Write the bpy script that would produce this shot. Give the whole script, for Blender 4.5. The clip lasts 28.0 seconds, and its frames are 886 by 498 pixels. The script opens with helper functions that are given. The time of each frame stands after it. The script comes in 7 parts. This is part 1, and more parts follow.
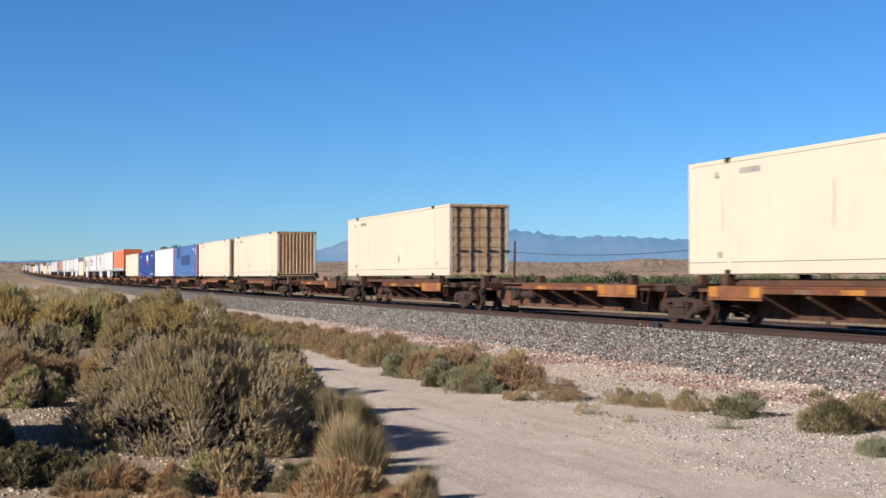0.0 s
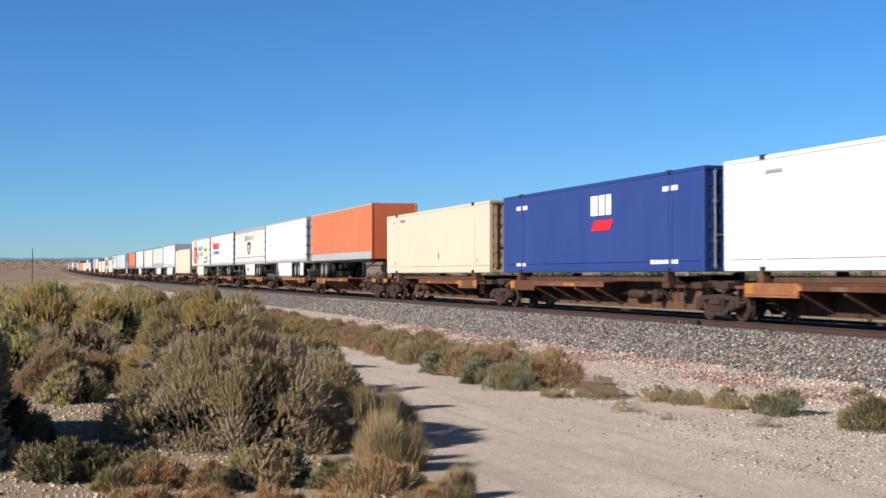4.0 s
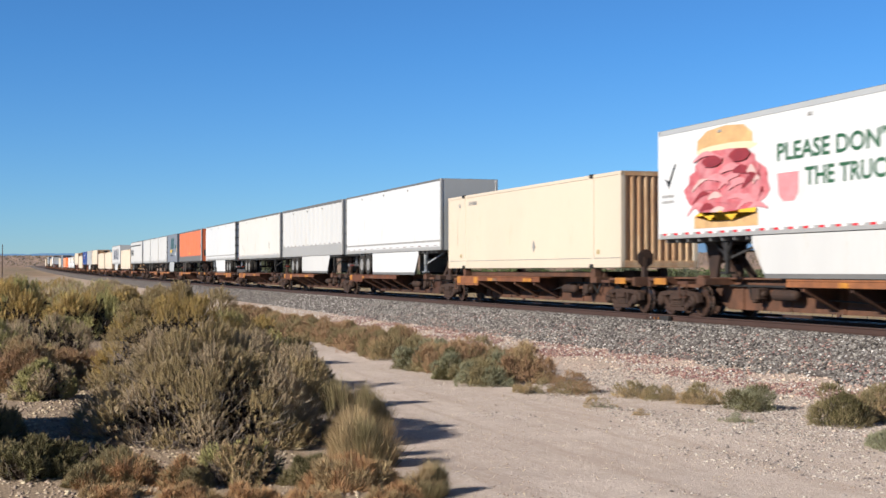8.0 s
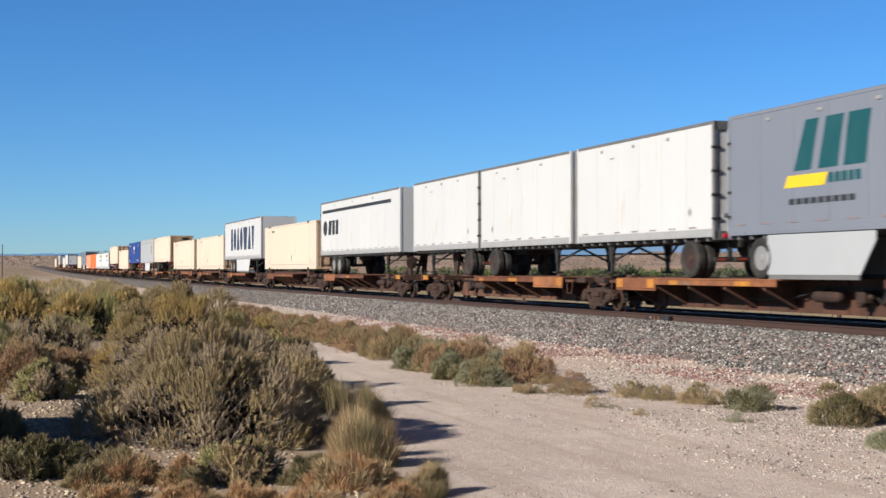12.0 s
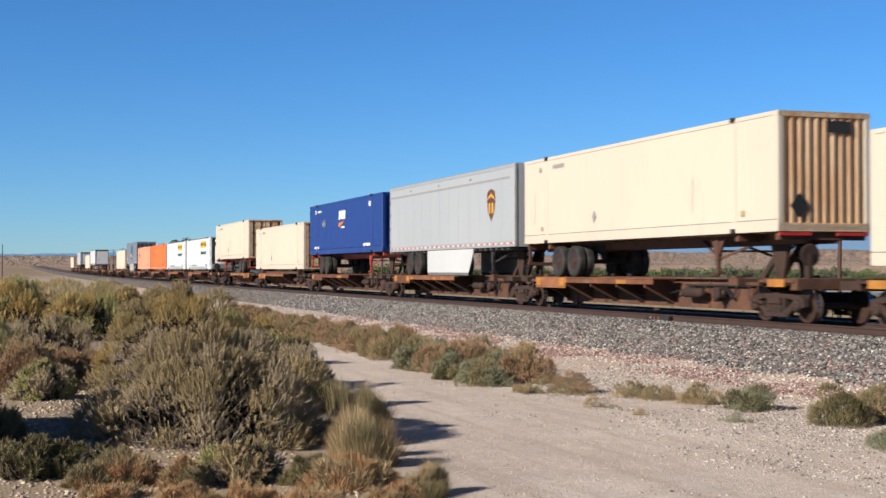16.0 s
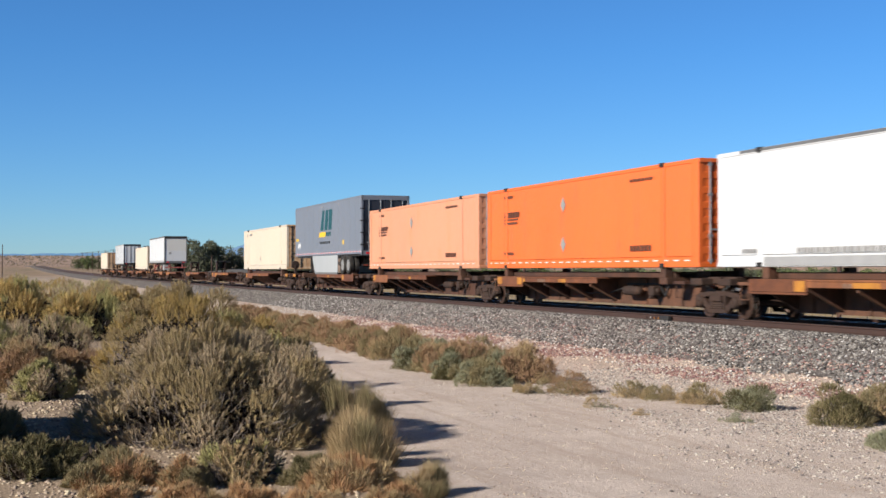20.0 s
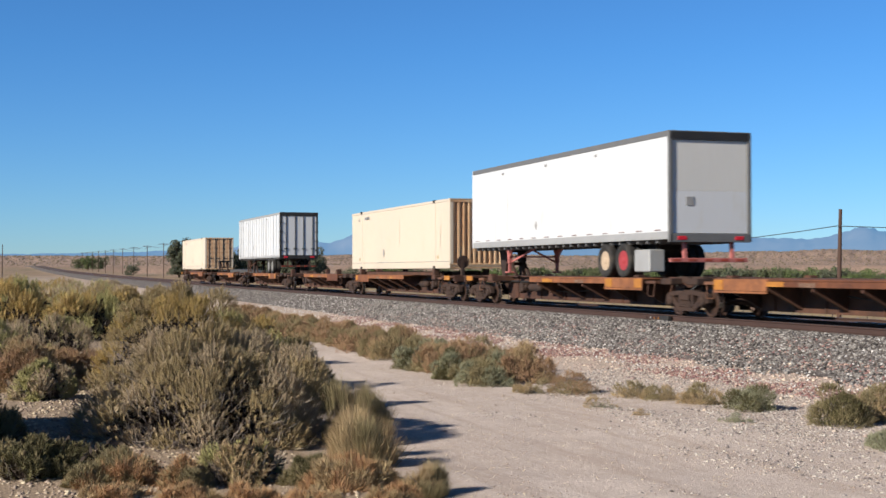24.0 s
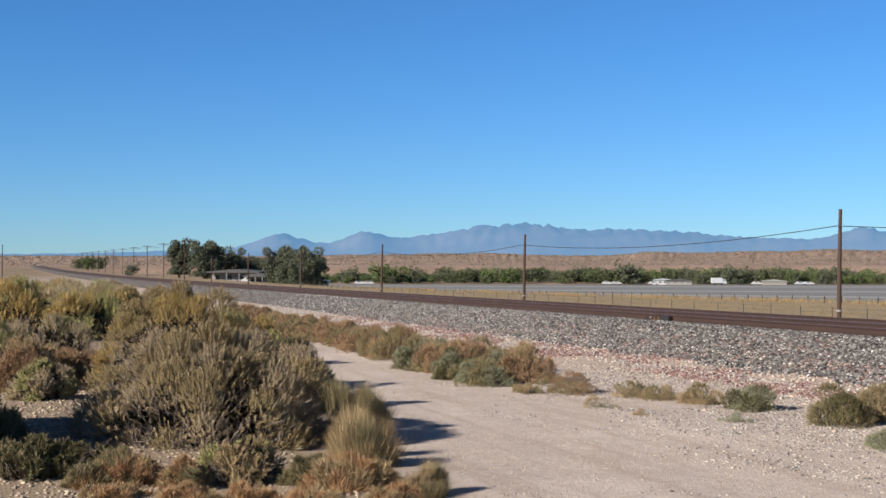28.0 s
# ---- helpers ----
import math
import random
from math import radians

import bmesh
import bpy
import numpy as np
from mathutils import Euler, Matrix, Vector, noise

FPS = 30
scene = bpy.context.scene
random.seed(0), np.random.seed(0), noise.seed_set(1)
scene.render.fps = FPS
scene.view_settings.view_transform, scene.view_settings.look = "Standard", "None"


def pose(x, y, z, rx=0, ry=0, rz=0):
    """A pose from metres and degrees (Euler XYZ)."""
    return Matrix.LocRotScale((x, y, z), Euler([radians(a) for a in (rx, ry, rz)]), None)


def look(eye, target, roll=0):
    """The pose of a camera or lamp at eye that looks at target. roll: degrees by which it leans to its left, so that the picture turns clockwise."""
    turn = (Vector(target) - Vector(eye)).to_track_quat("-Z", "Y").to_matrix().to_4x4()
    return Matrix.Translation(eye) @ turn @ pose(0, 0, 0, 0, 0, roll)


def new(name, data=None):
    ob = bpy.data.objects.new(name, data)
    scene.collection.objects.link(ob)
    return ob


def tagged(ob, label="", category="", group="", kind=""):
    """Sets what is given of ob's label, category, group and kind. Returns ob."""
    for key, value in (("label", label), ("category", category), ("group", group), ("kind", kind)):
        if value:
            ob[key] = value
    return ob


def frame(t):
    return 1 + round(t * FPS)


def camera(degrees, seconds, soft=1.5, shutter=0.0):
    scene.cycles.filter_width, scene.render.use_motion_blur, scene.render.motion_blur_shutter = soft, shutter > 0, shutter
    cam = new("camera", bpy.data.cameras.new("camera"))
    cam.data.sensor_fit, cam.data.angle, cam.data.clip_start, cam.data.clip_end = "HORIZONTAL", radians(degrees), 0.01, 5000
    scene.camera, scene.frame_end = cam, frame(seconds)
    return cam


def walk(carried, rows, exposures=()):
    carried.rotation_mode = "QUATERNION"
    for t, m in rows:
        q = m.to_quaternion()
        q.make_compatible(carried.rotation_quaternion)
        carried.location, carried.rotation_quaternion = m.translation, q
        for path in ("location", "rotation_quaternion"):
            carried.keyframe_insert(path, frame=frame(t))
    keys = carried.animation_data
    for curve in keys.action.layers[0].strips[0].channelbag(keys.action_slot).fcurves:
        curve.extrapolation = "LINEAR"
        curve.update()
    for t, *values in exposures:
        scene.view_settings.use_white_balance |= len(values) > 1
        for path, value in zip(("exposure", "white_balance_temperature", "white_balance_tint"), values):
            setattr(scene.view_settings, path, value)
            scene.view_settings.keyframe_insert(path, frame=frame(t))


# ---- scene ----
# ---------------- camera ----------------
THETA = math.radians(18.324)     # angle between the view and the track
EYE = Vector((0.0, 0.0, 2.3))
TRACK_Y = 18.75                  # centre line of the track
SPEED_TRAIN = 30.486            # metres a second
cam = camera(37.0, 28.0, soft=1.5, shutter=0.15)


def aim(pan, tilt):
    """Camera pose; pan to the left and tilt up, in thousandths of a radian from the resting view."""
    a = math.pi - THETA + pan / 1000.0
    p = 0.01323 + tilt / 1000.0
    return look(EYE, EYE + Vector((math.cos(a) * math.cos(p), math.sin(a) * math.cos(p), math.sin(p))))


walk(cam, [(0.0, aim(-7.7, 5.3)), (0.2, aim(0.0, 5.4)), (0.5, aim(16.8, 5.6)), (0.8, aim(28.5, 6.2)), (1.0, aim(36.2, 6.4)),
           (1.2, aim(36.0, 6.4)), (1.5, aim(31.5, 6.2)), (2.0, aim(30.6, 5.0)), (2.5, aim(30.3, 3.3)), (3.0, aim(29.0, 2.6)),
           (3.5, aim(26.8, 2.7)), (5.5, aim(0.0, 2.5)), (6.0, aim(0.2, 1.3)), (6.5, aim(0.2, 0.6)), (7.0, aim(0.0, 0.0)),
           (28.0, aim(0.0, 0.0))])

# ---------------- light ----------------
SUN_EL, SUN_AZ = math.radians(26.5), math.atan2(-1.0, 0.31)
world = bpy.data.worlds.new("sky")
scene.world = world
world.use_nodes = True
wn = world.node_tree.nodes
sky = wn.new("ShaderNodeTexSky")
sky.sky_type = "NISHITA"
sky.sun_disc = False
sky.sun_elevation = SUN_EL
sky.sun_rotation = math.pi / 2 - SUN_AZ
sky.altitude = 2000
sky.air_density = 1.0
sky.dust_density = 0.35
sky.ozone_density = 5.0
wn["Background"].inputs["Strength"].default_value = 0.057
deep = wn.new("ShaderNodeMix")       # clear dry desert air: deeper blue
deep.data_type, deep.blend_type = "RGBA", "MULTIPLY"
deep.inputs[0].default_value = 1.0
coord = wn.new("ShaderNodeTexCoord")
split = wn.new("ShaderNodeSeparateXYZ")
height = wn.new("ShaderNodeMapRange")
height.inputs[1].default_value, height.inputs[2].default_value = 0.0, 0.16
air = wn.new("ShaderNodeMix")        # a little dust low over the horizon
air.data_type = "RGBA"
air.inputs[6].default_value = (0.74, 1.01, 1.25, 1)
air.inputs[7].default_value = (0.585, 1.055, 1.39, 1)
world.node_tree.links.new(coord.outputs["Generated"], split.inputs[0])
world.node_tree.links.new(split.outputs["Z"], height.inputs[0])
world.node_tree.links.new(height.outputs[0], air.inputs[0])
zenith = wn.new("ShaderNodeMapRange")
zenith.interpolation_type = "SMOOTHSTEP"
zenith.inputs[1].default_value, zenith.inputs[2].default_value = 0.20, 0.85
top = wn.new("ShaderNodeMix")        # darker towards the zenith
top.data_type = "RGBA"
top.inputs[7].default_value = (0.27, 0.34, 0.40, 1)
world.node_tree.links.new(split.outputs["Z"], zenith.inputs[0])
world.node_tree.links.new(zenith.outputs[0], top.inputs[0])
world.node_tree.links.new(air.outputs[2], top.inputs[6])
world.node_tree.links.new(top.outputs[2], deep.inputs[7])
world.node_tree.links.new(sky.outputs[0], deep.inputs[6])
world.node_tree.links.new(deep.outputs[2], wn["Background"].inputs["Color"])
sun = new("sun", bpy.data.lights.new("sun", "SUN"))
sun.data.energy = 5.0
sun.data.angle = math.radians(0.53)
sun.data.color = (1.0, 0.925, 0.82)
sun.matrix_world = look((math.cos(SUN_AZ) * math.cos(SUN_EL) * 50, math.sin(SUN_AZ) * math.cos(SUN_EL) * 50, math.sin(SUN_EL) * 50), (0, 0, 0))
scene.view_settings.exposure = 0.716


# ---------------- materials ----------------
MATS = {}


def mat(name, col, rough=0.6, metal=0.0, var=0.18, scale=3.0, fine=60.0, bump=0.15, dirt=None, amount=0.35, dirt_scale=1.5,
        stretch=(1, 1, 1), per="", spread=0.0, spec=0.4, trans=0.0):
    """Two scales of colour variation, optional dirt patches, bump; per='island' or 'object' varies pieces."""
    if name in MATS:
        return MATS[name]
    m = bpy.data.materials.new(name)
    m.use_nodes = True
    nt = m.node_tree
    N, Lk = nt.nodes, nt.links
    b = N["Principled BSDF"]
    tc = N.new("ShaderNodeTexCoord")
    mp = N.new("ShaderNodeMapping")
    mp.inputs["Scale"].default_value = stretch
    Lk.new(tc.outputs["Object"], mp.inputs["Vector"])

    def noise_tex(sc, detail=4.0, rg=0.6):
        n = N.new("ShaderNodeTexNoise")
        n.inputs["Scale"].default_value = sc
        n.inputs["Detail"].default_value = detail
        n.inputs["Roughness"].default_value = rg
        Lk.new(mp.outputs[0], n.inputs["Vector"])
        return n.outputs["Fac"]

    def mixrgb(fac, a, c, mode="MIX"):
        x = N.new("ShaderNodeMix")
        x.data_type, x.blend_type = "RGBA", mode
        for sock, v in ((x.inputs[0], fac), (x.inputs[6], a), (x.inputs[7], c)):
            if isinstance(v, (int, float)):
                sock.default_value = v
            elif isinstance(v, tuple):
                sock.default_value = (*v, 1)
            else:
                Lk.new(v, sock)
        return x.outputs[2]

    def rng(src, lo, hi, to0=0.0, to1=1.0):
        r = N.new("ShaderNodeMapRange")
        r.inputs[1].default_value, r.inputs[2].default_value = lo, hi
        r.inputs[3].default_value, r.inputs[4].default_value = to0, to1
        Lk.new(src, r.inputs[0])
        return r.outputs[0]

    dark = tuple(c * (1 - var) for c in col)
    light = tuple(min(1.0, c * (1 + var)) for c in col)
    n1, n2 = noise_tex(scale), noise_tex(fine, 2.0)
    c = mixrgb(rng(n1, 0.3, 0.7), dark, light)
    c = mixrgb(rng(n2, 0.35, 0.65, 0.0, 0.5), c, dark)
    if dirt:
        c = mixrgb(rng(noise_tex(dirt_scale, 6.0, 0.7), 0.62 - amount * 0.45, 0.72, 0.0, 0.9), c, dirt)
    if per:
        if per == "island":
            src = N.new("ShaderNodeNewGeometry").outputs["Random Per Island"]
        else:
            src = N.new("ShaderNodeObjectInfo").outputs["Random"]
        hue = 0.05 if per == "island" else 0.012
        h = N.new("ShaderNodeHueSaturation")
        Lk.new(rng(src, 0, 1, 1 - spread, 1 + spread), h.inputs["Value"])
        Lk.new(rng(src, 0, 1, 0.5 - spread * hue, 0.5 + spread * hue), h.inputs["Hue"])
        Lk.new(c, h.inputs["Color"])
        c = h.outputs[0]
    Lk.new(c, b.inputs["Base Color"])
    Lk.new(rng(n1, 0.3, 0.7, max(0.05, rough - 0.1), min(1, rough + 0.1)), b.inputs["Roughness"])
    b.inputs["Metallic"].default_value = metal
    b.inputs["Specular IOR Level"].default_value = spec
    if trans:
        b.inputs["Transmission Weight"].default_value = trans
    if bump:
        bp = N.new("ShaderNodeBump")
        bp.inputs["Strength"].default_value = bump
        bp.inputs["Distance"].default_value = 0.02
        Lk.new(n2, bp.inputs["Height"])
        Lk.new(bp.outputs[0], b.inputs["Normal"])
    MATS[name] = m
    return m


RUST = (0.065, 0.026, 0.014)
cream = mat("cream_paint", (0.475, 0.407, 0.322), 0.45, var=0.035, scale=0.5, fine=9, bump=0.02, dirt=(0.456, 0.357, 0.266), amount=0.05, stretch=(1, 1, 0.35))
cream_dark = mat("cream_paint_worn", (0.60, 0.44, 0.275), 0.6, var=0.15, scale=1.6, fine=14, dirt=(0.26, 0.088, 0.022), amount=0.72, dirt_scale=2.0, stretch=(2.0, 2.0, 0.16))
white_paint = mat("white_paint", (0.485, 0.493, 0.501), 0.4, var=0.03, scale=0.6, fine=10, bump=0.02, dirt=(0.456, 0.441, 0.41), amount=0.1, stretch=(1, 1, 0.3))
white_old = mat("white_paint_old", (0.425, 0.428, 0.425), 0.5, var=0.04, scale=0.7, fine=10, bump=0.02, dirt=(0.38, 0.342, 0.289), amount=0.08, stretch=(1, 1, 0.3))
ivory = mat("ivory_paint", (0.485, 0.476, 0.450), 0.45, var=0.04, scale=0.6, fine=10, bump=0.02, dirt=(0.38, 0.334, 0.258), amount=0.04, stretch=(1, 1, 0.3))
grey_paint = mat("grey_paint", (0.135, 0.150, 0.180), 0.45, var=0.05, scale=0.6, fine=10, bump=0.02, stretch=(1, 1, 0.3))
pale_grey = mat("pale_grey_paint", (0.294, 0.308, 0.316), 0.45, var=0.04, scale=0.6, fine=10, bump=0.02, stretch=(1, 1, 0.3))
orange_paint = mat("orange_paint", (0.608, 0.118, 0.023), 0.5, var=0.06, scale=0.6, fine=10, bump=0.02, dirt=(0.418, 0.099, 0.03), amount=0.15, stretch=(1, 1, 0.3))
salmon_paint = mat("faded_orange_paint", (0.490, 0.222, 0.130), 0.55, var=0.06, scale=0.6, fine=10, bump=0.02, dirt=(0.456, 0.198, 0.091), amount=0.2, stretch=(1, 1, 0.3))
orange_trailer = mat("orange_trailer_paint", (0.532, 0.125, 0.049), 0.5, var=0.06, scale=0.6, fine=10, bump=0.02, dirt=(0.38, 0.152, 0.076), amount=0.2, stretch=(1, 1, 0.3))
blue_paint = mat("blue_paint", (0.038, 0.099, 0.251), 0.5, var=0.1, scale=0.8, fine=10, bump=0.03, dirt=(0.076, 0.099, 0.167), amount=0.25, stretch=(1, 1, 0.3))
navy_paint = mat("navy_paint", (0.014, 0.034, 0.16), 0.45, var=0.08, scale=0.8, fine=10, bump=0.03, stretch=(1, 1, 0.3))
navy_patch = mat("navy_patch_paint", (0.017, 0.038, 0.122), 0.55, var=0.08, fine=12, bump=0.02)
royal_paint = mat("royal_blue_paint", (0.009, 0.034, 0.163), 0.4, var=0.08, scale=0.8, fine=10, bump=0.02, stretch=(1, 1, 0.3))
red_paint = mat("red_paint", (0.36, 0.02, 0.02), 0.5, var=0.12, fine=20, bump=0.03)
chassis_red = mat("chassis_red_paint", (0.304, 0.046, 0.023), 0.6, var=0.2, fine=20, dirt=RUST, amount=0.5)
car_brown = mat("freight_car_brown", (0.091, 0.038, 0.021), 0.75, var=0.25, scale=1.2, fine=18, dirt=(0.024, 0.014, 0.01), amount=0.5, stretch=(1, 1, 0.7), per="object", spread=0.35)
car_orange = mat("ledge_rusty_orange", (0.205, 0.074, 0.028), 0.7, var=0.3, scale=0.9, fine=14, dirt=(0.076, 0.03, 0.017), amount=0.66, dirt_scale=2.6, per="object", spread=0.45)
ledge_yellow = mat("worn_yellow_orange_paint", (0.36, 0.155, 0.022), 0.6, var=0.2, scale=2, fine=14, dirt=(0.198, 0.068, 0.023), amount=0.5, dirt_scale=2.5)
truck_iron = mat("truck_cast_iron", (0.042, 0.021, 0.013), 0.8, var=0.3, scale=4, fine=24, dirt=(0.014, 0.009, 0.008), amount=0.5)
wheel_steel = mat("wheel_steel", (0.057, 0.032, 0.023), 0.5, metal=0.4, var=0.3, scale=4, fine=30)
tread_steel = mat("polished_tread_steel", (0.471, 0.456, 0.433), 0.25, metal=1.0, var=0.1, fine=40)
black_iron = mat("dark_frame_paint", (0.017, 0.016, 0.016), 0.65, var=0.25, fine=25)
grey_steel = mat("galvanised_steel", (0.274, 0.289, 0.304), 0.5, metal=0.5, var=0.12, fine=25, bump=0.05)
dull_alu = mat("dull_aluminium", (0.304, 0.304, 0.3), 0.5, metal=0.2, var=0.08, fine=20, bump=0.04)
dark_alu = mat("dark_top_rail", (0.114, 0.114, 0.114), 0.55, metal=0.1, var=0.12, fine=20, bump=0.04)
rim_alu = mat("polished_rim", (0.314, 0.307, 0.296), 0.4, metal=0.5, var=0.08, fine=20, bump=0.04)
rim_white = mat("white_rim", (0.173, 0.169, 0.160), 0.5, var=0.12, fine=20)
rim_tan = mat("tan_rim", (0.38, 0.289, 0.198), 0.5, var=0.15, fine=20)
rim_red = mat("red_rim", (0.274, 0.034, 0.038), 0.5, var=0.15, fine=20)
rubber = mat("tyre_rubber", (0.017, 0.016, 0.015), 0.85, var=0.25, fine=30, dirt=(0.068, 0.057, 0.046), amount=0.3)
ink_black = mat("black_lettering", (0.019, 0.021, 0.023), 0.6, var=0.1, bump=0)
ink_grey = mat("faded_grey_marking", (0.228, 0.224, 0.217), 0.6, var=0.12, bump=0)
ink_white = mat("white_marking", (0.608, 0.608, 0.608), 0.5, var=0.06, bump=0)
ink_green = mat("green_lettering", (0.015, 0.076, 0.034), 0.55, var=0.1, bump=0)
ink_red = mat("red_marking", (0.456, 0.011, 0.023), 0.5, var=0.08, bump=0)
ink_blue = mat("blue_marking", (0.011, 0.084, 0.274), 0.5, var=0.08, bump=0)
ink_yellow = mat("yellow_marking", (0.608, 0.38, 0.015), 0.5, var=0.08, bump=0)
ink_brown = mat("brown_marking", (0.099, 0.034, 0.015), 0.5, var=0.1, bump=0)
ink_gold = mat("gold_marking", (0.494, 0.274, 0.038), 0.5, var=0.1, bump=0)
faded_mark = mat("faded_ledge_marking", (0.167, 0.114, 0.08), 0.7, var=0.3, scale=6, fine=20, dirt=(0.091, 0.038, 0.023), amount=0.5, dirt_scale=5)
faded_stencil = mat("faded_stencil", (0.319, 0.251, 0.129), 0.6, var=0.2, bump=0)
scuff_paint = mat("rubbed_paint", (0.455, 0.380, 0.292), 0.6, var=0.2, bump=0)
ink_orange = mat("orange_marking", (0.593, 0.152, 0.015), 0.5, var=0.1, bump=0)
dash_mat = mat("dull_red_grey_dash", (0.20, 0.145, 0.14), 0.5, var=0.2, bump=0)
door_black = mat("black_door_paint", (0.022, 0.025, 0.034), 0.4, var=0.15, fine=12, bump=0.02)
skirt_rubber = mat("grey_skirt_edge", (0.115, 0.115, 0.115), 0.7, var=0.15, bump=0)
ink_navy = mat("dark_navy_marking", (0.022, 0.032, 0.062), 0.5, var=0.1, bump=0)
rail_rust = mat("rail_rust", (0.043, 0.022, 0.017), 0.75, var=0.2, scale=1.0, fine=30)
rail_head = mat("rail_head_steel", (0.228, 0.205, 0.19), 0.35, metal=0.8, var=0.1, fine=30)
tie_mat = mat("tie_concrete", (0.152, 0.137, 0.122), 0.9, var=0.2, fine=25)
wood_pole = mat("weathered_pole_wood", (0.065, 0.036, 0.026), 0.85, var=0.3, scale=2.0, fine=20, stretch=(1, 1, 0.08))
wire_mat = mat("dark_wire", (0.023, 0.021, 0.021), 0.6, bump=0)
bark = mat("bark", (0.076, 0.057, 0.038), 0.9, var=0.3, scale=3, fine=30)
twig = mat("grey_twig", (0.152, 0.122, 0.095), 0.9, var=0.25, fine=40, bump=0)

twig_pale = mat("pale_dead_twig", (0.205, 0.170, 0.145), 0.9, var=0.2, fine=30, bump=0, per="island", spread=0.35)

def leaf(name, col, spread=0.22):
    return mat(name, col, 0.75, var=0.18, scale=1.2, fine=6, bump=0, per="island", spread=spread, spec=0.2)


sage_olive = leaf("saltbush_olive", (0.303, 0.231, 0.122))
sage_gold = leaf("saltbush_golden", (0.369, 0.261, 0.099))
sage_grey = leaf("saltbush_grey", (0.358, 0.279, 0.184))
sage_green = leaf("saltbush_yellow_green", (0.330, 0.300, 0.131))
brush_dark = leaf("brush_dark_green", (0.109, 0.095, 0.044))
brush_blue = leaf("brush_blue_green", (0.232, 0.230, 0.145))
brush_olive = leaf("brush_olive", (0.221, 0.180, 0.095))
dry_orange = leaf("dry_weed_russet", (0.295, 0.185, 0.108))
dry_rust = leaf("dry_weed_rust", (0.375, 0.218, 0.112))
dry_straw = leaf("dry_weed_straw", (0.342, 0.248, 0.137))
# dead leaves, darkened to stand for the shade inside the bushes
shaded_dead_leaf = leaf("saltbush_shaded_dead_leaf", (0.039, 0.028, 0.020))
tree_leaf = leaf("tree_leaf_dark", (0.095, 0.103, 0.065), 0.4)
belt_leaf = leaf("belt_leaf", (0.084, 0.095, 0.046), 0.4)
belt_light = leaf("belt_leaf_light", (0.105, 0.135, 0.05), 0.4)
stone_grey = mat("ballast_grey", (0.141, 0.128, 0.121), 0.85, var=0.15, scale=8, fine=40, bump=0.1, per="island", spread=0.88)
stone_pink = mat("ballast_pink", (0.367, 0.276, 0.234), 0.85, var=0.15, scale=8, fine=40, bump=0.1, per="island", spread=0.65)
stone_pale = mat("pale_pebble", (0.311, 0.271, 0.245), 0.85, var=0.15, scale=8, fine=40, bump=0.1, per="island", spread=0.65)
stone_tan = mat("tan_pebble", (0.334, 0.263, 0.197), 0.85, var=0.15, scale=8, fine=40, bump=0.1, per="island", spread=0.5)
stone_white = mat("white_quartz_stone", (0.476, 0.453, 0.429), 0.8, var=0.1, scale=8, fine=40, bump=0.1, per="island", spread=0.25)
stone_red = mat("red_stone", (0.226, 0.125, 0.113), 0.85, var=0.15, scale=8, fine=40, bump=0.1, per="island", spread=0.4)


# ---------------- mesh helpers ----------------
def part(name, bm, material, parent, label=""):
    """Links a bmesh as one mesh object under a thing or a part."""
    me = bpy.data.meshes.new(name)
    bm.to_mesh(me)
    bm.free()
    return child(name, me, material, parent, label)


def child(name, me, material, parent, label=""):
    if material and not me.materials:
        me.materials.append(material)
    ob = new(name, me)
    ob.parent = parent
    if label:
        tagged(ob, label)
    return ob


def box(bm, lo, hi, ch=0.0):
    c = [(a + b) / 2 for a, b in zip(lo, hi)]
    s = [abs(b - a) for a, b in zip(lo, hi)]
    r = bmesh.ops.create_cube(bm, size=1.0, matrix=Matrix.Translation(c) @ Matrix.Diagonal((*s, 1)))
    if ch:
        es = {e for v in r["verts"] for e in v.link_edges}
        bmesh.ops.bevel(bm, geom=list(es), offset=ch, segments=1, affect="EDGES", profile=0.5)
    return bm


def boxes(*items, ch=0.0):
    bm = bmesh.new()
    for lo, hi in items:
        box(bm, lo, hi, ch)
    return bm


def beam(bm, a, b, w, h):
    """A square bar from a to b."""
    a, b = Vector(a), Vector(b)
    d = b - a
    m = Matrix.Translation((a + b) / 2) @ d.to_track_quat("X", "Z").to_matrix().to_4x4() @ Matrix.Diagonal((d.length, w, h, 1))
    bmesh.ops.create_cube(bm, size=1.0, matrix=m)
    return bm


def slab(bm, outline, y0, y1):
    """An outline in x and z, extruded from y0 to y1."""
    va = [bm.verts.new((x, y0, z)) for x, z in outline]
    vb = [bm.verts.new((x, y1, z)) for x, z in outline]
    n = len(outline)
    bm.faces.new(va)
    bm.faces.new(vb[::-1])
    for i in range(n):
        bm.faces.new((va[i], vb[i], vb[(i + 1) % n], va[(i + 1) % n]))
    bmesh.ops.recalc_face_normals(bm, faces=bm.faces[:])
    return bm


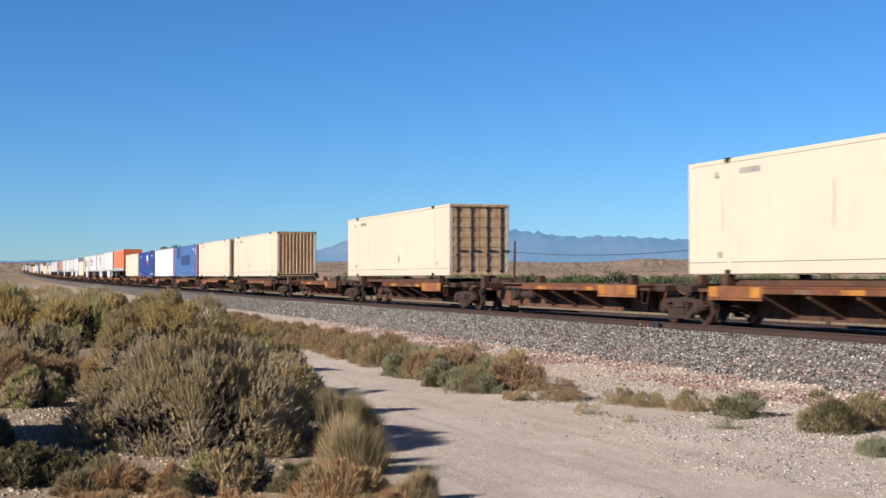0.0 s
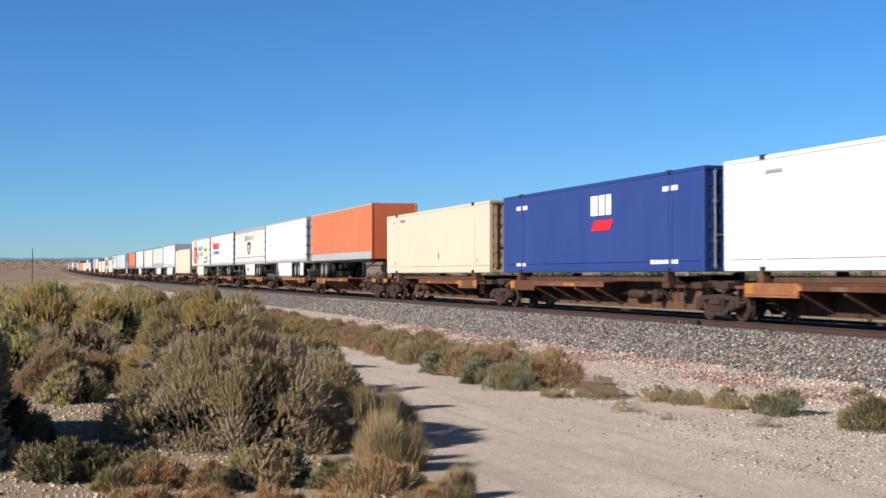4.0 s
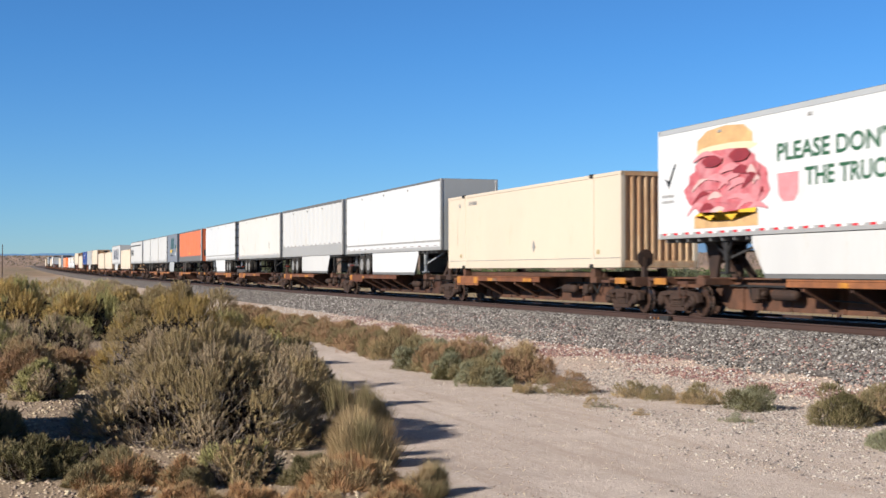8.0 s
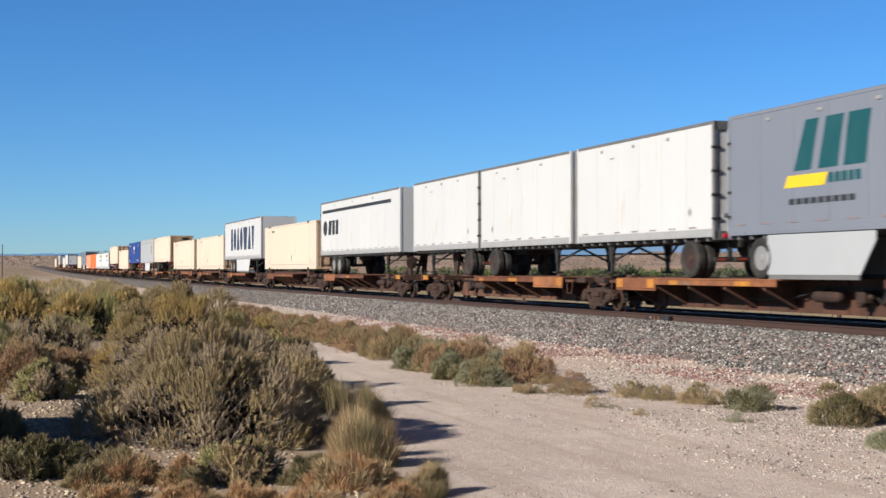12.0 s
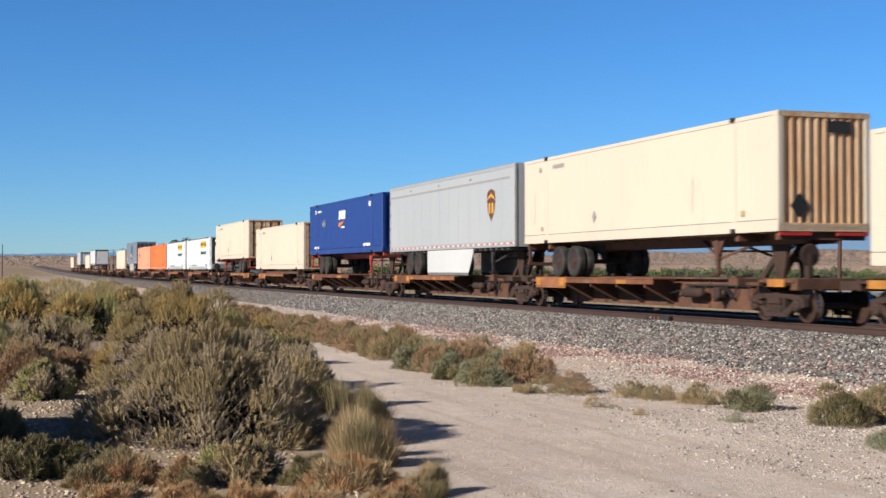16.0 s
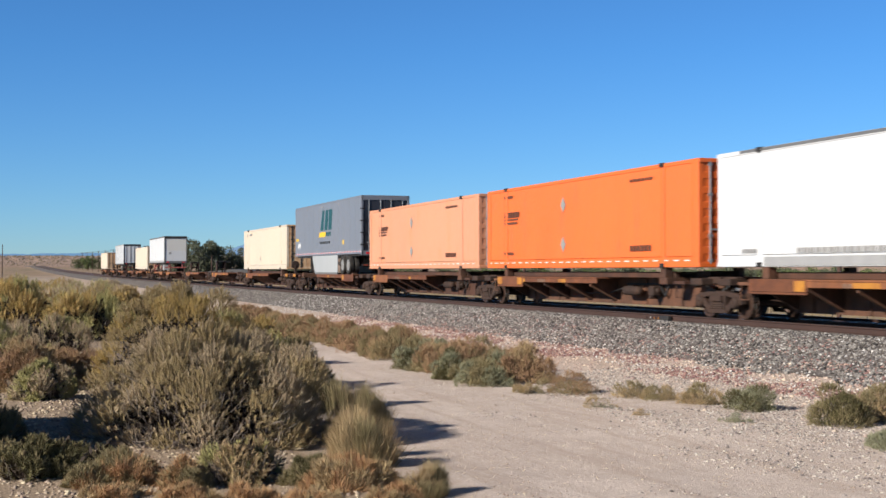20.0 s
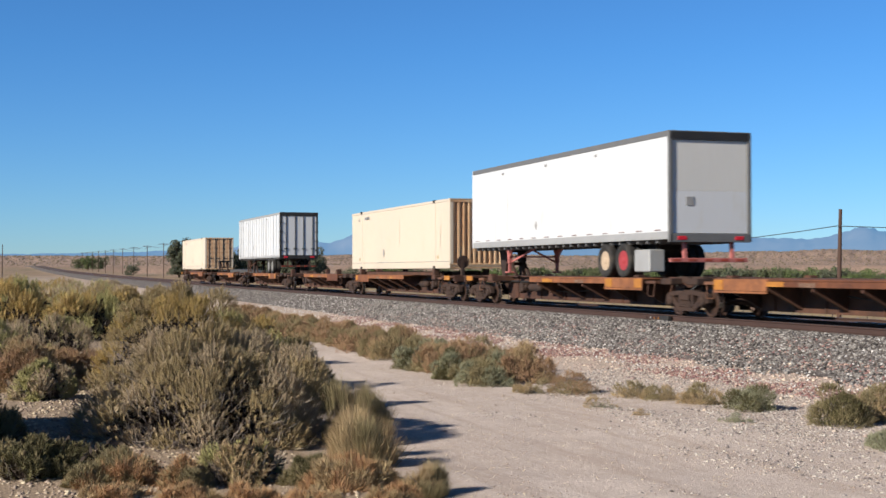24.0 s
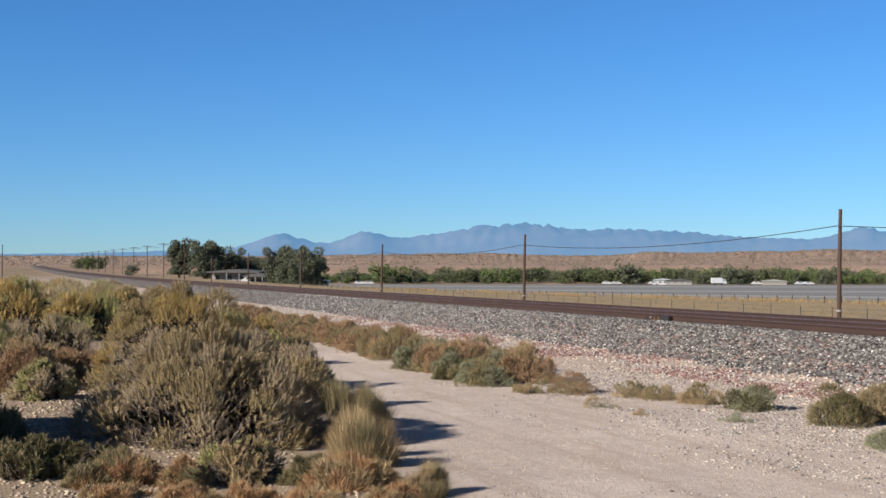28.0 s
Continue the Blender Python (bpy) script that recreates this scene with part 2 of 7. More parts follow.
def lathe(bm, profile, centre, axis="y", seg=20, caps=True):
    """Turns (radius, offset) pairs round an axis through centre."""
    cx, cy, cz = centre
    rings = []
    for r, o in profile:
        ring = []
        for i in range(seg):
            a = 2 * math.pi * i / seg
            u, v = r * math.cos(a), r * math.sin(a)
            p = {"y": (cx + u, cy + o, cz + v), "x": (cx + o, cy + u, cz + v), "z": (cx + u, cy + v, cz + o)}[axis]
            ring.append(bm.verts.new(p))
        rings.append(ring)
    for a, b in zip(rings, rings[1:]):
        for i in range(seg):
            bm.faces.new((a[i], a[(i + 1) % seg], b[(i + 1) % seg], b[i]))
    if caps:
        bm.faces.new(rings[0][::-1])
        bm.faces.new(rings[-1])
    bmesh.ops.recalc_face_normals(bm, faces=bm.faces[:])
    return bm


def tube(bm, pts, radii, seg=6):
    rings = []
    for i, (p, r) in enumerate(zip(pts, radii)):
        p = Vector(p)
        d = (Vector(pts[min(i + 1, len(pts) - 1)]) - Vector(pts[max(i - 1, 0)])).normalized()
        q = d.to_track_quat("Z", "X")
        rings.append([bm.verts.new(p + q @ Vector((r * math.cos(2 * math.pi * k / seg), r * math.sin(2 * math.pi * k / seg), 0))) for k in range(seg)])
    for a, b in zip(rings, rings[1:]):
        for k in range(seg):
            bm.faces.new((a[k], a[(k + 1) % seg], b[(k + 1) % seg], b[k]))
    bm.faces.new(rings[-1])


def ribbed(bm, x0, x1, y, z0, z1, ribs, depth, face):
    """A wall in the x-z plane (face 'y') or the y-z plane (face 'x', then x0..x1 run along y) with trapezoid ribs."""
    pts = []
    n = ribs
    w = (x1 - x0) / n
    for i in range(n):
        s = x0 + i * w
        pts += [(s, 0), (s + w * 0.30, 0), (s + w * 0.42, depth), (s + w * 0.88, depth)]
    pts.append((x1, 0))
    lo, hi = [], []
    for s, o in pts:
        p = (s, y + o) if face == "y" else (y + o, s)
        lo.append(bm.verts.new((p[0], p[1], z0)))
        hi.append(bm.verts.new((p[0], p[1], z1)))
    for i in range(len(pts) - 1):
        bm.faces.new((lo[i], lo[i + 1], hi[i + 1], hi[i]))
    return bm


def empty(name, label, category, group="", kind=""):
    return tagged(new(name), label, category, group, kind)


FONT_MESH = {}


def lettering(name, text, x, z, height, y, material, parent, width=None, label=""):
    """Raised flat letters on the side towards the road; x and z are the lower left corner."""
    key = (text, height, width)
    if key not in FONT_MESH:
        cu = bpy.data.curves.new("text", "FONT")
        cu.body = text
        cu.size = height * 1.38
        cu.extrude = 0.003
        cu.resolution_u = 3
        cu.offset = 0.034 * height
        tmp = new("text", cu)
        me = bpy.data.meshes.new_from_object(tmp.evaluated_get(bpy.context.evaluated_depsgraph_get()))
        bpy.data.objects.remove(tmp)
        co = np.empty(len(me.vertices) * 3)
        me.vertices.foreach_get("co", co)
        co = co.reshape(-1, 3)
        k = width / (co[:, 0].max() - co[:, 0].min()) if width else 1.0
        xyz = np.stack([(co[:, 0] - co[:, 0].min()) * k, co[:, 2], co[:, 1]], 1)
        xyz[:, 1] *= -1
        me.vertices.foreach_set("co", xyz.ravel())
        me.materials.clear()
        FONT_MESH[key] = me
    me = FONT_MESH[key].copy()
    ob = child(name, me, material, parent, label)
    ob.location = (x, y, z)
    return ob


def decal(name, outlines, y, material, parent, label=""):
    """Flat painted shapes a few millimetres proud of the side wall at y; small print stays one mesh."""
    small = name in ("marking", "stencil", "reflector")
    ob = None
    for group in ([outlines] if small else [[o] for o in outlines]):
        bm = bmesh.new()
        for o in group:
            slab(bm, o, y - 0.006, y - 0.001)
        ob = part(name, bm, material, parent, label)
    return tagged(ob, kind="stuff") if small else ob


def rect(x0, z0, x1, z1, lean=0.0):
    return [(x0, z0), (x1, z0), (x1 + lean, z1), (x0 + lean, z1)]


def ellipse(cx, cz, rx, rz, n=20, wob=0.0, seed=0):
    r = random.Random(seed)
    return [(cx + rx * (1 + r.uniform(-wob, wob)) * math.cos(2 * math.pi * i / n), cz + rz * (1 + r.uniform(-wob, wob)) * math.sin(2 * math.pi * i / n)) for i in range(n)]


def diamond(cx, cz, r, tall=1.3):
    return [(cx - r, cz), (cx, cz - r * tall), (cx + r, cz), (cx, cz + r * tall)]
# ---------------- ground ----------------
def sag(x):
    """Long dip of the line along the valley."""
    X = max(0.0, 5.78 - x)
    return -0.00365 * X + 6.5e-6 * min(X, 900.0) ** 2 + (0.0 if X < 900 else 0.0117 * 0.6 * (X - 900.0) * 0.3)


def ride_z(x):
    """Level that the train's bodies are built from."""
    return 1.13 + sag(x)


def rail_z(x):
    """Top of the near rails."""
    return ride_z(x) - 0.065 - 0.0006 * min(max(-x - 25.0, 0.0), 80.0)


STEP_DOWN = 0.15                 # the far track lies lower


def base_z(x, y):
    """Land without the railway bank."""
    depth = -x * math.cos(THETA) + y * math.sin(THETA)
    z = sag(max(x, -1000.0)) - 0.30 * min(max((y - 25.0) / 4.0, 0.0), 1.0) - 5.2 * min(max((depth - 100.0) / 480.0, 0.0), 1.0) * min(max((y - 48.0) / 20.0, 0.0), 1.0)
    d = math.hypot(x, y)
    if d < 120 and y < 17:
        z += 0.05 * noise.noise((x * 0.35, y * 0.35, 0)) + 0.025 * noise.noise((x * 1.1, y * 1.1, 3))
        z += 0.10 * math.exp(-((x + 24) / 9.0) ** 2 - ((y - 0.5) / 3.5) ** 2)
    return z


SECOND_Y = TRACK_Y + 4.27        # centre line of the far track


def off_track(y):
    """Distance outside the strip between the two centre lines."""
    return max(TRACK_Y - y, y - SECOND_Y, 0.0)


def bank_z(x, y):
    """Stone bank under the track: shoulder, slope and foot."""
    d = off_track(y)
    z0, z1 = rail_z(x) - 0.20 - STEP_DOWN * min(max((y - TRACK_Y - 1.4) / 1.4, 0.0), 1.0), sag(x)
    if d < 1.75:
        return z0
    if d < 3.35:
        return z0 + (d - 1.75) / 1.6 * (z1 + 0.26 - z0)
    return z1 + 0.26 * max(0.0, 1 - (d - 3.35) / 3.0) ** 1.5


def ground_z(x, y):
    d = off_track(y)
    b = base_z(x, y)
    if d < 6.35:
        k = min(1.0, (6.35 - d) / 0.8)
        return max(b, b + (bank_z(x, y) - b) * k)
    return b


def steps(*spans):
    out = []
    for a, b, n in spans:
        out += [a + (b - a) * i / n for i in range(n)]
    return out + [spans[-1][1]]


def grid_mesh(name, xs, ys, fz):
    n, k = len(xs), len(ys)
    vs = [(x, y, fz(x, y)) for x in xs for y in ys]
    fs = [(i * k + j, (i + 1) * k + j, (i + 1) * k + j + 1, i * k + j + 1) for i in range(n - 1) for j in range(k - 1)]
    me = bpy.data.meshes.new(name)
    me.from_pydata(vs, [], fs)
    me.polygons.foreach_set("use_smooth", [True] * len(fs))
    return me


def ground_material():
    m = bpy.data.materials.new("desert_ground")
    m.use_nodes = True
    nt = m.node_tree
    N, Lk = nt.nodes, nt.links
    b = N["Principled BSDF"]
    b.inputs["Roughness"].default_value = 0.95
    b.inputs["Specular IOR Level"].default_value = 0.15
    geo = N.new("ShaderNodeNewGeometry")
    sep = N.new("ShaderNodeSeparateXYZ")
    Lk.new(geo.outputs["Position"], sep.inputs[0])

    def tex(sc, detail=5.0, stretch=None):
        n = N.new("ShaderNodeTexNoise")
        n.inputs["Scale"].default_value = sc
        n.inputs["Detail"].default_value = detail
        n.inputs["Roughness"].default_value = 0.65
        src = geo.outputs["Position"]
        if stretch:
            mp = N.new("ShaderNodeMapping")
            mp.inputs["Scale"].default_value = stretch
            mp.inputs["Rotation"].default_value = (0, 0, radians(7.4))
            Lk.new(src, mp.inputs[0])
            src = mp.outputs[0]
        Lk.new(src, n.inputs["Vector"])
        return n.outputs["Fac"]

    def rng(src, lo, hi, a=0.0, c=1.0):
        r = N.new("ShaderNodeMapRange")
        r.inputs[1].default_value, r.inputs[2].default_value, r.inputs[3].default_value, r.inputs[4].default_value = lo, hi, a, c
        Lk.new(src, r.inputs[0])
        return r.outputs[0]

    def mix(fac, a, c):
        x = N.new("ShaderNodeMix")
        x.data_type = "RGBA"
        for sock, v in ((x.inputs[0], fac), (x.inputs[6], a), (x.inputs[7], c)):
            if isinstance(v, tuple):
                sock.default_value = (*v, 1)
            elif isinstance(v, float):
                sock.default_value = v
            else:
                Lk.new(v, sock)
        return x.outputs[2]

    def op(kind, a, c):
        x = N.new("ShaderNodeMath")
        x.operation = kind
        for sock, v in ((x.inputs[0], a), (x.inputs[1], c)):
            if isinstance(v, float):
                sock.default_value = v
            else:
                Lk.new(v, sock)
        return x.outputs[0]

    big, mid, fine = tex(0.25), tex(2.2), tex(28.0, 3.0)
    sand = mix(rng(big, 0.35, 0.65), (0.457, 0.377, 0.325), (0.563, 0.479, 0.422))
    sand = mix(rng(mid, 0.4, 0.7, 0.0, 0.6), sand, (0.392, 0.318, 0.267))
    sand = mix(rng(fine, 0.5, 0.75, 0.0, 0.7), sand, (0.629, 0.545, 0.501))
    sand = mix(rng(tex(9.0, 4.0), 0.52, 0.68, 0.0, 0.5), sand, (0.356, 0.281, 0.234))
    sand = mix(rng(tex(60.0, 2.0), 0.52, 0.66, 0.0, 0.75), sand, (0.255, 0.198, 0.169))
    sand = mix(rng(tex(85.0, 2.0), 0.60, 0.70, 0.0, 0.8), sand, (0.689, 0.612, 0.571))
    sand = mix(rng(tex(1.2, 4.0, (0.12, 2.2, 1)), 0.50, 0.66, 0.0, 0.65), sand, (0.368, 0.291, 0.241))
    wob = op("ADD", sep.outputs["Y"], rng(mid, 0.0, 1.0, -0.9, 0.9))
    gravel = mix(rng(fine, 0.4, 0.6), (0.307, 0.243, 0.200), (0.426, 0.353, 0.298))
    soil = mix(rng(fine, 0.4, 0.65), (0.213, 0.158, 0.111), (0.340, 0.264, 0.192))
    sand = mix(rng(wob, 4.9, 3.6), sand, soil)
    c = mix(rng(wob, 11.6, 13.6), sand, gravel)
    grass = mix(rng(tex(0.35, 5.0), 0.4, 0.62), (0.281, 0.217, 0.140), (0.357, 0.255, 0.128))
    grass = mix(rng(tex(1.3, 6.0), 0.45, 0.65, 0.0, 0.8), grass, (0.187, 0.149, 0.094))
    c = mix(rng(wob, 26.0, 28.0), c, grass)
    scrub = mix(rng(tex(0.05, 6.0), 0.42, 0.6), (0.289, 0.200, 0.140), (0.170, 0.140, 0.085))
    c = mix(rng(wob, 150.0, 260.0), c, scrub)
    c = mix(rng(sep.outputs["X"], -160.0, -420.0), c, scrub)
    Lk.new(c, b.inputs["Base Color"])
    bp = N.new("ShaderNodeBump")
    bp.inputs["Strength"].default_value = 0.6
    bp.inputs["Distance"].default_value = 0.03
    Lk.new(op("ADD", fine, mid), bp.inputs["Height"])
    Lk.new(bp.outputs[0], b.inputs["Normal"])
    return m


gx = steps((-4800, -1500, 8), (-1500, -400, 26), (-400, -90, 60), (-90, -45, 40), (-45, -6, 120), (-6, 60, 40), (60, 900, 40), (900, 4800, 6))
gy = steps((-4800, -300, 8), (-300, -20, 18), (-20, -3, 20), (-3, 26, 110), (26, 60, 40), (60, 200, 40), (200, 900, 20), (900, 4800, 8))
ground = tagged(new("ground", grid_mesh("ground", gx, gy, ground_z)), "pale sandy desert ground with a rutted dirt track", "ground", kind="structure")
ground.data.materials.append(ground_material())


def scatter(name, n, place, size, material, parent=None, flat=0.65, seed=1):
    """Many small angular stones in one mesh."""
    r = np.random.RandomState(seed)
    base = np.array([(1, 0, 0), (0, 1, 0), (-1, 0, 0), (0, -1, 0), (0, 0, 1), (0, 0, -0.6)], float)
    tri = np.array([(0, 1, 4), (1, 2, 4), (2, 3, 4), (3, 0, 4), (1, 0, 5), (2, 1, 5), (3, 2, 5), (0, 3, 5)])
    pos = place(r, n)
    n = len(pos)
    sc = size[0] + (size[1] - size[0]) * r.rand(n) ** 2.2
    q = base[None] * (1 + 0.55 * (r.rand(n, 6, 1) - 0.5)) + 0.35 * (r.rand(n, 6, 3) - 0.5)
    q[:, :, 2] *= flat
    a, t = r.rand(n) * 6.283, (r.rand(n) - 0.5) * 1.2
    ca, sa, ct, st = np.cos(a)[:, None], np.sin(a)[:, None], np.cos(t)[:, None], np.sin(t)[:, None]
    x, y, z = q[:, :, 0], q[:, :, 1] * ct - q[:, :, 2] * st, q[:, :, 1] * st + q[:, :, 2] * ct
    v = np.stack([x * ca - y * sa, x * sa + y * ca, z], 2) * sc[:, None, None] + pos[:, None, :]
    return fast_mesh(name, v.reshape(-1, 3), (tri[None] + 6 * np.arange(n)[:, None, None]).reshape(-1, 3), material, parent)


def fast_mesh(name, v, tris, material, parent=None, smooth=False):
    me = bpy.data.meshes.new(name)
    me.vertices.add(len(v))
    me.vertices.foreach_set("co", np.ascontiguousarray(v, dtype=np.float32).ravel())
    me.loops.add(tris.size)
    me.loops.foreach_set("vertex_index", np.ascontiguousarray(tris, dtype=np.int32).ravel())
    me.polygons.add(len(tris))
    me.polygons.foreach_set("loop_start", np.arange(0, tris.size, 3, dtype=np.int32))
    me.update(calc_edges=True)
    me.materials.append(material)
    ob = new(name, me)
    ob.parent = parent
    return ob


def on_bank(x0, x1, y0, y1, lift=0.0):
    def place(r, n):
        x, y = x0 + (x1 - x0) * r.rand(n), y0 + (y1 - y0) * r.rand(n)
        return np.array([(a, b, ground_z(a, b) + lift) for a, b in zip(x, y)])
    return place


def bank_place(x0, x1):
    """Thick on the slope, thinning out over its foot."""
    def place(r, n):
        x, y = x0 + (x1 - x0) * r.rand(n), 14.4 + 3.35 * r.rand(n)
        edge = 15.35 + np.array([0.55 * noise.noise((p * 0.6, q * 0.8, 6.0)) for p, q in zip(x, y)])
        ok = (y - edge) / 0.9 + 0.55 > r.rand(n)
        return np.array([(p, q, ground_z(p, q) + 0.02) for p, q, k in zip(x, y, ok) if k])
    return place


# track
# bed tone dropped below the stones' own, to shade the gaps between them
bank_mat = mat("ballast_bed", (0.076, 0.062, 0.054), 0.9, var=0.35, scale=6, fine=26, bump=0.9, dirt=(0.251, 0.228, 0.213), amount=0.3, dirt_scale=16)
bank_ys = steps((TRACK_Y - 3.6, TRACK_Y - 1.6, 12), (TRACK_Y - 1.6, SECOND_Y + 1.6, 16), (SECOND_Y + 1.6, SECOND_Y + 3.6, 6))
bank = tagged(new("track_bed", grid_mesh("track_bed", steps((-1500, -200, 60), (-200, -10, 190), (-10, 900, 60)), bank_ys, lambda x, y: ground_z(x, y) + 0.015 + (0.03 * noise.noise((x * 2, y * 2, 5)) if -200 < x < 0 else 0))),
              "grey crushed stone ballast bank carrying the track", "track bed", kind="structure")
bank.data.materials.append(bank_mat)
tagged(scatter("ballast_stones", 46000, bank_place(-62, -14), (0.024, 0.066), stone_grey, seed=3), "loose grey ballast stones on the bank", "ballast", kind="stuff")
tagged(scatter("ballast_stones", 8000, on_bank(-130, -62, 15.3, 17.7), (0.035, 0.09), stone_grey, seed=4), "loose grey ballast stones on the bank", "ballast", kind="stuff")


def foot_place(r, n):
    x = -62 + 50 * r.rand(n)
    y = 15.9 - np.abs(r.randn(n)) * 1.5
    return np.array([(a, b, ground_z(a, b)) for a, b in zip(x, y) if b > 9])


tagged(scatter("spilled_stones", 13000, foot_place, (0.016, 0.06), stone_pink, seed=5), "reddish stones spilled along the foot of the bank", "stones", kind="stuff")


tagged(scatter("white_stones", 4600, on_bank(-80, -12, 13.8, 17.75, 0.03), (0.016, 0.045), stone_white, seed=13), "pale quartz stones in the ballast", "stones", kind="stuff")


def red_place(r, n):
    x, y = -62 + 50 * r.rand(n), 16.9 - 3.4 * r.rand(n) ** 0.9
    keep = np.array([noise.noise((p * 0.5, q * 0.9, 2.0)) for p, q in zip(x, y)]) > -0.08
    return np.array([(p, q, ground_z(p, q) + 0.01) for p, q, k in zip(x, y, keep) if k])


tagged(scatter("red_stones", 21000, red_place, (0.018, 0.055), stone_red, seed=14), "patches of dark red stones", "stones", kind="stuff")


def verge_place(r, n):
    x, y = -28 + 18 * r.rand(n), 6.0 + 8.5 * r.rand(n) ** 0.6
    lump = np.array([noise.noise((p * 0.45, q * 0.6, 8.0)) for p, q in zip(x, y)])
    keep = (y - 6.0) / 8.5 + 0.5 * lump + 0.35 * r.rand(n) > 0.60 - 0.022 * (x + 18)
    return np.array([(a, b, ground_z(a, b)) for a, b, k in zip(x, y, keep) if k])


tagged(scatter("verge_pebbles", 46000, verge_place, (0.006, 0.034), stone_pale, seed=6), "pale pebbles beside the dirt track", "pebbles", kind="stuff")


def left_place(r, n):
    x, y = -30 + 18 * r.rand(n), -1.0 + 4.5 * r.rand(n)
    return np.array([(a, b, ground_z(a, b)) for a, b in zip(x, y)])


tagged(scatter("brush_pebbles", 9000, left_place, (0.014, 0.05), stone_tan, seed=7), "pale pebbles between the shrubs", "pebbles", kind="stuff")
tagged(scatter("road_pebbles", 14000, lambda r, n: np.array([(a, b, ground_z(a, b)) for a, b in zip(-32 + 22 * r.rand(n), 4.5 + 7 * r.rand(n))]), (0.004, 0.018), stone_tan, seed=8), "small pebbles on the dirt track", "pebbles", kind="stuff")


def rail(y, drop=0.0):
    prof = [(-0.07, -0.172), (-0.07, -0.16), (-0.012, -0.135), (-0.012, -0.045), (-0.036, -0.034), (-0.036, -0.004), (-0.028, 0.0),
            (0.028, 0.0), (0.036, -0.004), (0.036, -0.034), (0.012, -0.045), (0.012, -0.135), (0.07, -0.16), (0.07, -0.172)]
    xs = steps((-1500, -300, 60), (-300, 0, 100), (0, 900, 50))
    k = len(prof)
    vs = [(x, y + a, rail_z(x) - drop + b) for x in xs for a, b in prof]
    fs = [(i * k + j, (i + 1) * k + j, (i + 1) * k + (j + 1) % k, i * k + (j + 1) % k) for i in range(len(xs) - 1) for j in range(k)]
    me = bpy.data.meshes.new("rail")
    me.from_pydata(vs, [], fs)
    me.materials.append(rail_rust)
    me.materials.append(rail_head)
    for i, p in enumerate(me.polygons):
        p.material_index = 1 if i % k in (6,) else 0
    return me


track = empty("railway_track", "rusty steel railway track on ballast carrying the train", "railway track", kind="structure")
for yy in (TRACK_Y - 0.754, TRACK_Y + 0.754):
    child("rail", rail(yy), None, track)
bm = bmesh.new()
for i in range(520):
    x = -300 + i * 0.6
    box(bm, (x - 0.12, TRACK_Y - 1.3, rail_z(x) - 0.30), (x + 0.12, TRACK_Y + 1.3, rail_z(x) - 0.165))
ties = part("ties", bm, tie_mat, track, "concrete ties half buried in stones")
tagged(ties, kind="stuff")
far_track = empty("railway_track", "second rusty steel railway track on ballast, empty", "railway track", kind="structure")
for yy in (SECOND_Y - 0.754, SECOND_Y + 0.754):
    child("rail", rail(yy, STEP_DOWN), None, far_track)
ties = child("ties", ties.data, None, far_track)
ties.location = (0, SECOND_Y - TRACK_Y, -STEP_DOWN)
tagged(ties, "concrete ties half buried in stones", kind="stuff")
jx = -34.9
bm = bmesh.new()
box(bm, (jx - 0.3, TRACK_Y - 0.80, rail_z(jx) - 0.14), (jx + 0.75, TRACK_Y - 0.765, rail_z(jx) - 0.05), 0.012)
for k in range(6):
    lathe(bm, [(0.022, -0.03), (0.022, 0.0)], (jx - 0.2 + k * 0.17, TRACK_Y - 0.80, rail_z(jx) - 0.095), "y", 6)
joint = part("joint_bar", bm, rail_rust, track, "bolted rail joint")
for x0, x1, m in ((0.0, 0.07, ink_grey), (0.24, 0.29, ledge_yellow), (0.48, 0.53, ledge_yellow)):
    part("paint_mark", boxes(((jx + x0, TRACK_Y - 0.812, rail_z(jx) - 0.14), (jx + x1, TRACK_Y - 0.803, rail_z(jx) - 0.08))), m, joint, "small orange paint mark")
part("joint_box", boxes(((jx + 0.85, TRACK_Y - 0.95, rail_z(jx) - 0.2), (jx + 1.35, TRACK_Y - 0.82, rail_z(jx) - 0.02)), ch=0.02), black_iron, track, "dark grey box beside the rail")
# ---------------- train: spine cars ----------------
DECK = 0.98          # top of the wheel ledges above the rail
PITCH = 17.45


def wheel_mesh():
    bm = bmesh.new()
    lathe(bm, [(0.10, -0.07), (0.36, -0.055), (0.40, -0.07), (0.415, -0.065), (0.42, 0.045), (0.445, 0.055), (0.445, 0.075), (0.40, 0.085), (0.36, 0.04), (0.10, 0.05)], (0, 0, 0), "y", 18)
    me = bpy.data.meshes.new("wheel")
    bm.to_mesh(me)
    bm.free()
    me.materials.append(wheel_steel)
    me.materials.append(tread_steel)
    for p in me.polygons:
        r = math.hypot(p.center.x, p.center.z)
        if abs(p.normal.y) < 0.5 and r > 0.405:
            p.material_index = 1
    return me


